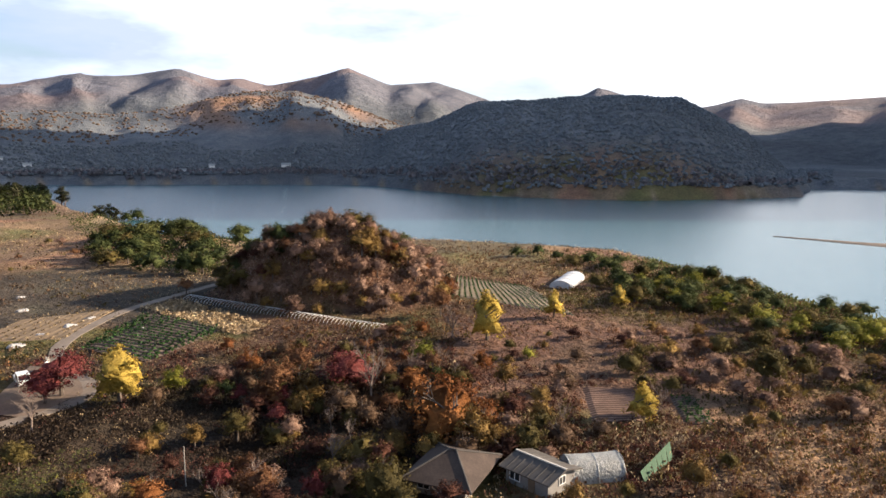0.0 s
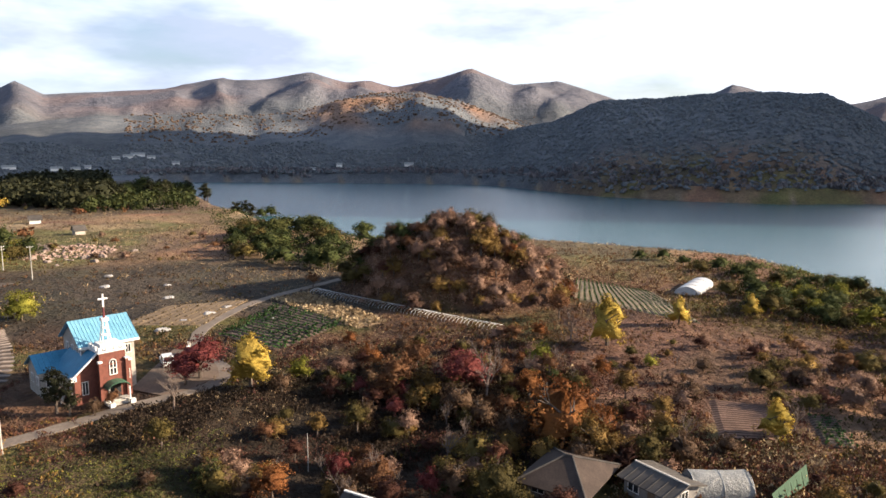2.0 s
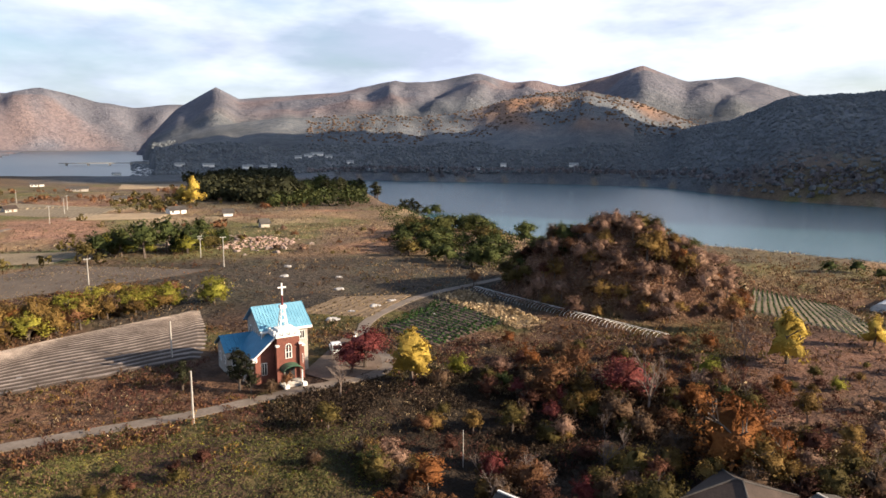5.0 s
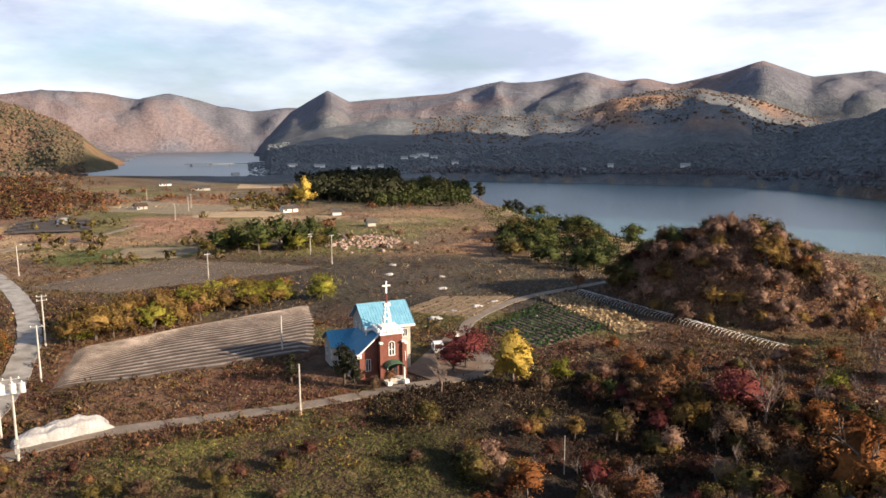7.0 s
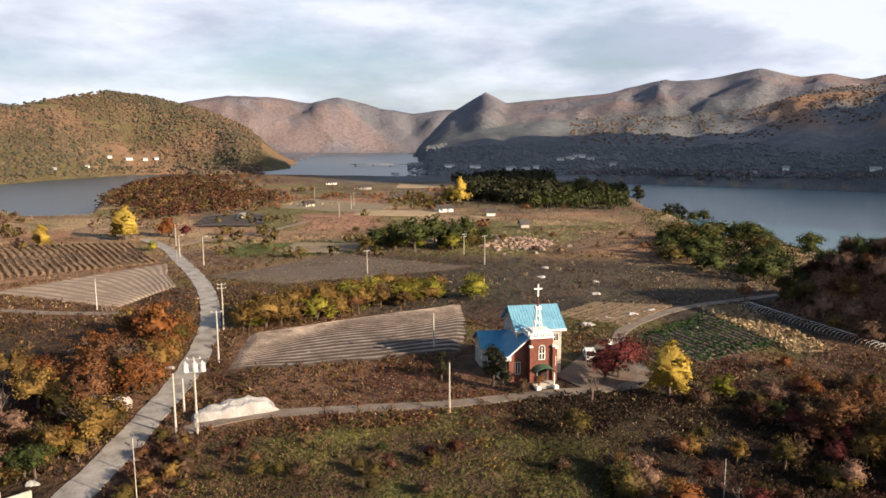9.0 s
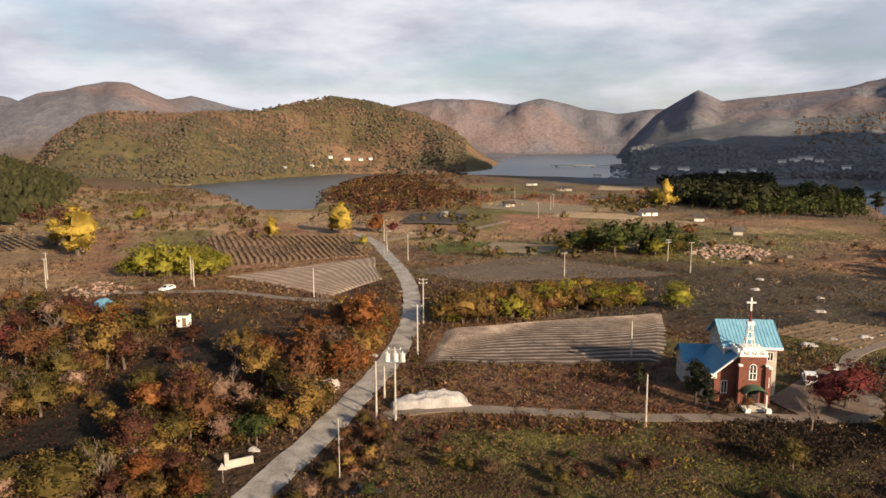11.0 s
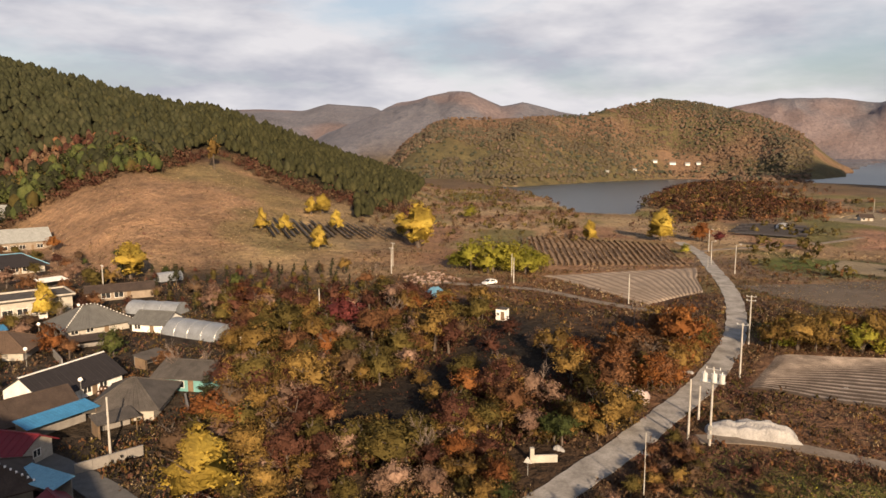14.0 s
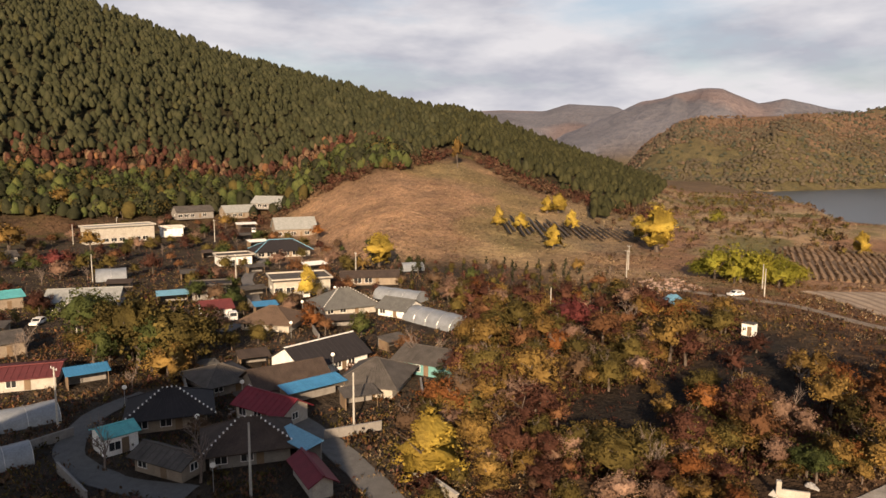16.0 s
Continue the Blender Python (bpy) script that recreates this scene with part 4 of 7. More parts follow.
    roof_part("wing_roof", gable_roof(-7.6, 8.2, -3.4, 14.0, 4.45, 6.25, 0.5, "x"), BLUE_ROOF, c, "deep blue metal roof")
    for x in (-6.4,):
        window(wing, x, 8.18, 1.6, 1.0, 1.2)
    for y in (9.6, 12.2):
        window(wing, -7.62, y, 1.8, 1.0, 1.4, "left")
    nave = part("nave", walls(-2.7, 4.6, 5.0, 12.8, 8.2, 11.0, "x"), CREAM, c, "tall pale nave")
    roof_part("nave_roof", gable_roof(-2.7, 4.6, 5.0, 12.8, 8.25, 11.05, 0.6, "x"), CYAN_ROOF, c, "pale blue ribbed metal roof", 0.5)
    part("fascia", a_box(-3.3, 3.8, 7.5, 5.6, 3.96, 7.85), WHITE, nave)
    for x in (2.6, 4.0):
        window(nave, x, 4.58, 5.6, 0.9, 1.4)
    for y in (6.4, 8.6, 10.8):
        window(nave, -2.72, y, 6.0, 0.9, 1.4, "left")
        window(nave, 5.02, y, 3.0, 0.9, 2.2, "right")
    part("downpipe", a_box(-2.95, 4.5, 4.4, -2.8, 4.65, 8.0), WHITE, nave)
    HOUSES.append((-72, 95, 13.0))


def roof_part(name, bm, mat, parent, label="", gap=0.7):
    """A roof with raised seams down each slope, every seam a piece of its own."""
    seams = []
    for f in list(bm.faces):
        f.normal_update()
        if f.normal.z > 0.3 and len(f.verts) == 4:
            p = [v.co.copy() for v in f.verts]
            n = max(2, int((p[1] - p[0]).length / gap))
            seams += [(p[0].lerp(p[1], k / n), p[3].lerp(p[2], k / n), f.normal.copy()) for k in range(n + 1)]
    roof = part(name, bm, mat, parent, label)
    if gap < 50:
        for a, b, up in seams:
            bm = bmesh.new()
            tube(bm, a + up * 0.02, b + up * 0.02, 0.04, 0.04, 4)
            part("seam", bm, mat, roof)
    return roof


church()


# ---- houses ----
def house(label, x, y, rz, w, d, eave, ridge, style, wall, roof, ridge_mat=None, name="house", dots=False, windows=True):
    h = thing(name, label, "house", x, y, rz, "hamlet houses" if name == "house" else "")
    eave, ridge = max(eave, 2.1), max(ridge, max(eave, 2.1) + 0.7)
    x0, y0, x1, y1 = -w / 2, -d / 2, w / 2, d / 2
    over = 0.3 if name == "hut" else 0.6
    if style == "gable":
        body = part("wall", walls(x0, y0, x1, y1, eave, ridge - 0.05), wall, h)
        roof_part("roof", gable_roof(x0, y0, x1, y1, eave, ridge, over), roof, h, gap=0.95 if windows else 99)
        part("ridge_cap", a_box(x0 - over, -0.14, ridge - 0.05, x1 + over, 0.14, ridge + 0.1), ridge_mat or roof, h)
    elif style == "hip":
        body = part("wall", walls(x0, y0, x1, y1, eave), wall, h)
        bm, a, b, c = hip_roof(x0, y0, x1, y1, eave, ridge)
        roof_part("roof", bm, roof, h, gap=99 if name == "hut" else 0.85)
        bm = bmesh.new()
        tube(bm, a, b, 0.16, 0.16, 6)
        for p, q in ((a, c[0]), (b, c[1]), (b, c[2]), (a, c[3])):
            tube(bm, p, q, 0.13, 0.13, 6)
        part("ridge_tile", bm, ridge_mat or roof, h)
        if dots:
            for p, q in ((a, b), (a, c[0]), (b, c[1])):
                n = max(3, int((Vector(q) - Vector(p)).length / 0.7))
                for k in range(n + 1):
                    s = Vector(p).lerp(Vector(q), k / n)
                    part("ridge_end", a_box(s.x - 0.1, s.y - 0.1, s.z + 0.05, s.x + 0.1, s.y + 0.1, s.z + 0.26), WHITE, h)
    else:  # flat roof with a parapet slab
        body = part("wall", walls(x0, y0, x1, y1, eave), wall, h)
        bm = bmesh.new()
        box(bm, x0 - 0.6, y0 - 0.9, eave, x1 + 0.6, y1 + 0.4, eave + 0.22)
        top = part("roof", bm, roof, h)
        bm = bmesh.new()
        for e in ((x0 - 0.6, y0 - 0.9, x1 + 0.6, y0 - 0.7), (x0 - 0.6, y1 + 0.2, x1 + 0.6, y1 + 0.4), (x0 - 0.6, y0 - 0.7, x0 - 0.4, y1 + 0.2), (x1 + 0.4, y0 - 0.7, x1 + 0.6, y1 + 0.2)):
            box(bm, e[0], e[1], eave + 0.22, e[2], e[3], eave + 0.6)
        part("parapet", bm, ridge_mat or CREAM, h)
    if windows:
        part("door", a_box(-0.45 + w * 0.12, y0 - 0.06, 0.05, 0.45 + w * 0.12, y0 + 0.03, 2.0), WOOD, h)
        for k in range(max(1, int(w / 3.2))):
            wx = x0 + 1.3 + k * 3.0
            if abs(wx - w * 0.12) > 1.2 and wx < x1 - 0.8:
                window(h, wx, y0 - 0.01, 0.6, 2.2 if w > 14 else 1.5, 1.5 if w > 14 else 1.2)
        window(h, x1 + 0.01, 0, 0.9, 1.2, 1.0, "right")
        window(h, x0 - 0.01, 0, 0.9, 1.2, 1.0, "left")
    HOUSES.append((x, y, max(w, d) * 0.62))
    return h


TAN_ROOF = plain("tan_roof", (0.12, 0.08, 0.056), 0.9)
house("long white house with flat stepped roof", -239.4, -198.9, -215.8, 25.9, 8.0, 6.4, 7.3, "flat", CREAM, PALE_SHEET)
house("small white shed with flat top", -260.6, -189.6, -223.4, 8.6, 5.0, 3.9, 4.6, "flat", WHITE, WHITE, windows=False)
house("grey-brown barn roof among trees", -307.4, -211.7, -215.2, 17.9, 9.0, 3.4, 5.8, "gable", GREY_WALL, GREY_ROOF)
house("white sheet roofed barn on the slope", -319.5, -194.1, -218.5, 14.7, 10.0, 2.9, 5.9, "gable", TAN_WALL, PALE_SHEET)
house("white sheet roofed barn set askew", -331.2, -180.2, -265.6, 17.9, 11.0, 2.9, 6.0, "gable", GREY_WALL, PALE_SHEET)
house("large open barn with white roof", -282.9, -143.2, -230.8, 17.4, 11.0, 3.7, 7.9, "gable", TAN_WALL, PALE_SHEET)
house("house with black roof and pale blue eaves", -227.9, -120.1, -227.8, 18.6, 10.0, 2.6, 5.8, "hip", CREAM, BLACK_ROOF, CYAN_ROOF)
house("small white house with grey flat roof", -205.5, -125.4, -226, 10.6, 7.0, 3.0, 4.0, "flat", WHITE, GREY_ROOF)
house("white framed two-part house with grey flat roof", -171.4, -84.2, -233.1, 14.8, 10.0, 3.9, 5.8, "flat", CREAM, GREY_ROOF)
house("long low shed with brown roof", -188.1, -70.5, -244.7, 15.7, 7.0, 2.4, 3.6, "gable", TAN_WALL, BROWN_ROOF)
house("old tile-roofed house with upturned eaves", -154.4, -64, -227, 12.4, 10.0, 2.0, 5.4, "hip", CREAM, TILE_ROOF, GREY_ROOF, dots=True)
house("small white house with dark roof", -154.7, -49.9, -285.4, 7.5, 7.0, 1.9, 3.9, "gable", WHITE, TILE_ROOF)
house("tan roofed house with white side wall", -135.8, -72.2, -265.1, 10.7, 9.0, 1.9, 4.5, "hip", CREAM, TAN_ROOF)
house("white shed with maroon roof", -141.6, -90.3, -226.5, 6.1, 7.0, 2.2, 3.4, "gable", WHITE, MAROON)
house("dark canopy shed with pale rim", -158.1, -102.4, -236, 9.0, 6.0, 3.6, 4.6, "flat", GREY_WALL, BLACK_ROOF, GREY_ROOF)
house("wide black-roofed house with white gable", -113.0, -50.5, 153, 14.0, 9.0, 2.2, 4.8, "gable", WHITE, BLACK_ROOF, WHITE)
house("teal walled workshop with grey roof", -117, -31, -282.8, 9.9, 9.0, 2.4, 3.9, "gable", TEAL_WALL, GREY_ROOF)
house("brown slate roofed house with pale walls", -105.3, -37, -268.3, 8.5, 10.0, 2.2, 4.8, "hip", CREAM, GREY_ROOF)
house("grey-brown roofed old house", -98.8, -61.4, -212.4, 7.3, 9.0, 2.0, 3.6, "hip", GREY_WALL, GREY_ROOF)
house("low house with grey-brown slate roof", -99.8, -50.2, 139.6, 11.5, 7.5, 2.2, 4.3, "gable", TAN_WALL, BROWN_ROOF)
house("shed with bright red sheet roof", -88.4, -46.4, 73, 8.9, 5.0, 2.4, 3.8, "gable", CREAM, RED_ROOF)
house("black hip-roofed house with white ridge ends", -84.2, -59.9, 125, 9.6, 7.8, 2.4, 4.7, "hip", TAN_WALL, BLACK_ROOF, dots=True)
house("small white hut with teal roof", -74.1, -60.6, 150, 4.2, 4.0, 2.6, 3.3, "gable", WHITE, TEAL_ROOF, name="hut")
house("low outbuilding with grey-brown slates", -70.4, -49.8, 79, 7.6, 3.6, 2.1, 3.0, "gable", TAN_WALL, GREY_ROOF)
house("broad brown-roofed house with white ridge ends", -77.2, -43.4, 124, 9.4, 7.2, 2.4, 4.7, "hip", GREY_WALL, BROWN_ROOF, dots=True)
house("low lean-to with dark red roof", -71.6, -32.0, 44, 7.0, 2.4, 2.1, 2.8, "gable", CREAM, RED_ROOF, windows=False)
house("long house with ribbed maroon roof", -91.2, -92.7, -234.5, 10.5, 9.0, 1.4, 2.9, "gable", CREAM, MAROON)
house("long house under a white sheet roof", -139.3, -124, -240.8, 15.5, 10.0, 2.7, 4.7, "gable", GREY_WALL, PALE_SHEET)
house("grey house at the edge of the hamlet", -133.8, -143.6, -212.1, 7.5, 8.0, 3.0, 3.9, "gable", TAN_WALL, TEAL_ROOF)
house("pale walled house with grey roof", -103.7, -111.4, -211.8, 6.6, 9.0, 2.7, 3.8, "gable", TAN_WALL, GREY_ROOF)
house("white house by the wood edge", -187.5, -201.2, -212.3, 7.0, 7.0, 2.1, 3.5, "gable", CREAM, GREY_ROOF)
house("grey hip-roofed hut with weathered slates", 1.2, 74.8, -23.7, 6.2, 8.0, 2.0, 3.8, "hip", GREY_WALL, BROWN_ROOF, GREY_ROOF, name="hut")
house("low shed with pale rimmed grey roof", 11.1, 74.5, -45.3, 5.9, 5.0, 1.5, 2.5, "gable", GREY_WALL, GREY_ROOF, CONCRETE, name="shed")
kiosk = thing("kiosk", "small white flat-topped kiosk beside the track", "hut", -157.7, 26.1, 61.4)
part("wall", walls(-1.2, -1.1, 1.2, 1.1, 2.5), WHITE, kiosk)
part("roof", a_box(-1.32, -1.22, 2.503, 1.32, 1.22, 2.62), GREY_ROOF, kiosk)
part("door", a_box(0.0, -1.16, 0.05, 0.85, -1.08, 2.0), WOOD, kiosk)
window(kiosk, -0.6, -1.11, 1.0, 0.7, 0.8)
HOUSES.append((-157.7, 26.1, 2.2))
house("long barn seen only by its roof edge", -18.0, 64.5, -20.0, 7.0, 4.0, 2.3, 3.4, "gable", GREY_WALL, GREY_ROOF, WHITE, name="shed")
for x, y, rz, w, d, label, wall, roof in (
    (-275.9, 285.7, 63.8, 9.8, 8.0, "far white cottage with grey roof", WHITE, GREY_ROOF), (-196.3, 255.9, 57.3, 4.6, 4.0, "pale shed standing in the fields", CREAM, GREY_ROOF),
    (-241.6, 286.0, 40.2, 5.4, 5.0, "small white field hut", WHITE, GREY_ROOF), (-372.6, 261.4, 74.9, 7.2, 7.0, "far cottage with red-brown roof", CREAM, BROWN_ROOF),
    (-376.6, 340.7, 47.9, 9.0, 7.0, "far pale cottage among trees", CREAM, GREY_ROOF), (-488.4, 401.1, 50.7, 17.6, 9.0, "far long farm building", CREAM, GREY_ROOF),
    (-560, 420, 50, 12.0, 8.0, "far farmhouse by the inlet", WHITE, GREY_ROOF)):
    house(label, x, y, rz, w * 0.85, d * 0.85, 2.3, 3.8, "gable", wall, roof, name="cottage", windows=d > 6)
for az, r, w in ((38.6, 980, 16), (39.4, 960, 12), (37.4, 975, 12), (36.6, 985, 9), (41.5, 1000, 18), (43.6, 1020, 16), (12.6, 940, 14), (20.6, 960, 22), (18.2, 965, 9), (48.0, 1000, 12), (33.2, 1060, 22), (33.9, 1045, 14), (34.7, 1035, 12), (32.3, 1045, 12), (30.6, 1030, 12),
                 (68.1, 1390, 22), (67.0, 1395, 16), (66.2, 1400, 14), (70.9, 1290, 12), (73.0, 1230, 12), (69.4, 1360, 14)):
    a = radians(az)
    house("far white farmhouse at the foot of the hills", -math.sin(a) * r, math.cos(a) * r, az + 8 + 5 * math.sin(r), w * (0.5 if az > 60 else 0.8), 7, 3.0, 5.0, "gable", WHITE, PALE_SHEET, name="farmhouse", windows=False)


# ---- arched vinyl tunnels ----
def tunnel(label, x, y, rz, length, width, high, film=VINYL, name="vinyl_tunnel"):
    t = thing(name, label, "greenhouse", x, y, rz, "vinyl tunnels")
    n, m = 12, max(4, int(length / 1.2))
    prof = [(math.cos(math.pi * k / n) * width / 2, math.sin(math.pi * k / n) ** 0.8 * high) for k in range(n + 1)]
    ys = np.linspace(-length / 2, length / 2, m)
    v = [(px, yy, pz * (1 + 0.03 * math.sin(7 * yy + px)) - 0.1) for yy in ys for px, pz in prof]
    f = [(j * (n + 1) + k, j * (n + 1) + k + 1, (j + 1) * (n + 1) + k + 1, (j + 1) * (n + 1) + k) for j in range(m - 1) for k in range(n)]
    mesh_object("cover", v, f, film, t, True)
    for yy in (-length / 2, length / 2):
        bm = bmesh.new()
        poly(bm, *[(px * 0.98, yy, pz * 0.98 - 0.1) for px, pz in prof])
        part("end_wall", bm, film, t)
    for yy in np.linspace(-length / 2, length / 2, max(3, int(length / 3))):
        bm = bmesh.new()
        bent_tube(bm, [(a * 1.01, yy, b * 1.02 - 0.1) for a, b in prof], 0.035)
        part("hoop", bm, STEEL, t)
    HOUSES.append((x, y, max(length, width) * 0.5))


tunnel("grey vinyl greenhouse in the hamlet", -170, -55, -15, 13, 6, 2.8)
tunnel("pale vinyl greenhouse at the hamlet's edge", -149, -39.5, -30, 15, 7, 3.0)
tunnel("small vinyl shelter on the slope", -213, -66, 40, 7, 5, 2.6)
tunnel("grey curved shelter by the lane", -78, -79, 55, 8, 6, 2.2)
tunnel("pale vinyl shelter in shade", -66.5, -70.5, 55, 6, 5, 2.2)
tunnel("blue-grey vinyl dome among houses", -171, -144, 40, 8, 8, 3.2)
tunnel("white vinyl greenhouse above the lake", 34.5, 190, -24, 16, 6, 2.2, plain("white_film", (0.55, 0.56, 0.57), 0.4))
tunnel("white vinyl tunnel beside the huts", 17.4, 76.6, -80, 6.4, 4.6, 2.5, plain("dusty_vinyl", (0.32, 0.32, 0.30), 0.45, 0.7, 0.6, bump=0.2))
tunnel("pale vinyl house in the far fields", -330, 190, 60, 18, 7, 3.0, TARP_WHITE)

# bare hoops of an uncovered tunnel
hoops = thing("hoop_tunnel", "long uncovered tunnel of bare metal hoops", "greenhouse frame", 0, 0, 0, z=0.0)
a, b = Vector((-62.5, 168.5, 0)), Vector((-12.5, 141.0, 0))
way = (b - a).normalized()
side = Vector((-way.y, way.x, 0))
bm = bmesh.new()
prof = [(math.cos(math.pi * k / 8) * 1.9, math.sin(math.pi * k / 8) * 1.05) for k in range(9)]
bent_tube(bm, [side * u0 + Vector((0, 0, w0)) for u0, w0 in prof], 0.04)
first = part("hoop", bm, WHITE, hoops)
for k in range(58):
    p = a.lerp(b, k / 57)
    ob = first if k == 0 else first.copy()
    if k:
        scene.collection.objects.link(ob)
    ob.matrix_basis = pose(p.x, p.y, ground_z(p.x, p.y) - 0.05)
bm = bmesh.new()
tube(bm, a + Vector((0, 0, 1.05 + ground_z(a.x, a.y))), b + Vector((0, 0, 1.05 + ground_z(b.x, b.y))), 0.05, 0.05, 4)
part("purlin", bm, STEEL, hoops)


# ---- poles ----
def pole(x, y, h, kind="concrete", arms=1, transformer=False, r=0.17):
    name = "utility_pole" if kind != "rod" else "marker_pole"
    label = {"concrete": "tall concrete utility pole", "lamp": "concrete pole with a street lamp", "rod": "thin pale pole in the field"}[kind]
    if transformer:
        label = "concrete utility pole carrying grey transformers"
    p = thing(name, label, "pole", x, y, grow_rng.uniform(-20, 20) + 60, "roadside poles")
    bm = bmesh.new()
    tube(bm, (0, 0, -0.4), (0, 0, h), r, r * 0.65, 8)
    part("shaft", bm, CONCRETE, p)
    for k in range(arms):
        z = h - 0.35 - 0.8 * k
        part("crossarm", a_box(-0.9, -0.05, z, 0.9, 0.05, z + 0.1), STEEL, p)
        for xx in (-0.8, 0.0, 0.8):
            bm = bmesh.new()
            tube(bm, (xx, 0, z + 0.1), (xx, 0, z + 0.32), 0.06, 0.04, 6)
            part("insulator", bm, WHITE, p)
    if kind == "lamp":
        bm = bmesh.new()
        tube(bm, (0, 0, h), (1.1, 0, h + 0.25), 0.05, 0.04, 5)
        arm = part("lamp_arm", bm, STEEL, p)
        part("lamp_head", a_box(0.9, -0.14, h + 0.18, 1.5, 0.14, h + 0.3), WHITE, arm)
    if transformer:
        part("platform", a_box(-1.5, -0.5, h - 2.0, 1.5, 0.5, h - 1.88), STEEL, p)
        for xx in (-1.0, 0.15, 1.1):
            bm = bmesh.new()
            tube(bm, (xx, -0.35, h - 1.88), (xx, -0.35, h - 0.75), 0.36, 0.36, 10)
            tank = part("transformer", bm, plain("pale_grey_enamel", (0.62, 0.62, 0.6), 0.4), p, "pale grey transformer can")
            bm = bmesh.new()
            tube(bm, (xx, -0.35, h - 0.75), (xx, -0.35, h - 0.45), 0.08, 0.05, 6)
            part("bushing", bm, WHITE, tank)
        for z in (1.0, 2.2):
            part("meter_box", a_box(-0.25, -0.42, z, 0.25, -0.17, z + 0.6), STEEL, p)


pole(-86.0, 42.2, 10.5, arms=2, transformer=True)
for x, y, h, arms in ((-67.3, 71.0, 7.4, 0), (-159.8, 132.7, 7.5, 1), (-91.7, 92.3, 6.8, 0), (-112.7, 59.6, 9.6, 1), (-133.0, 71.6, 10.0, 2), (-87.1, 39.8, 8.6, 0), (-94.8, 44.6, 5.0, 0),
                      (-146.0, 170.0, 9.5, 1), (-163.5, 179.3, 7.5, 2), (-218.6, 0.4, 8.5, 1), (-210.7, 37.0, 7.0, 0), (-170.9, 60.0, 7.5, 0), (-156.7, -15.2, 8.0, 0),
                      (-77.5, -72.9, 8.6, 1), (-67.0, -37.1, 8.6, 0), (-88.8, -34.1, 7.6, 0), (-126.1, -25.8, 5.5, 0), (-118.7, -107.8, 8.0, 0), (-165.9, -146.0, 8.0, 0), (-177.7, -107.2, 8.0, 1),
                      (-187.7, -74.5, 8.6, 1), (-251.4, -162.5, 9.0, 1), (-227.3, -209.9, 8.0, 0), (-233.2, 0.8, 8.0, 1), (-198.2, 35.5, 7.5, 0), (-300, 230, 8.5, 1), (-330, 262, 8.5, 0), (-350, 280, 8.5, 1), (-420, 300, 8.5, 0)):
    pole(x, y, h, "concrete", arms)
for x, y, h in ((-210.7, 107.1, 9.0), (-238, 112, 7.0), (-246.0, -205.0, 9.0), (-262, 122, 8.5)):
    pole(x, y, h, "lamp", 0)
for x, y, h in ((-72.3, 28.6, 4.5), (-80.0, 31.5, 4.5), (-30.5, 78.0, 5.0), (-52.0, 103.0, 6.0), (-223, 104, 4.0), (-229, 108, 4.0)):
    pole(x, y, h, "rod", 0, r=0.07)


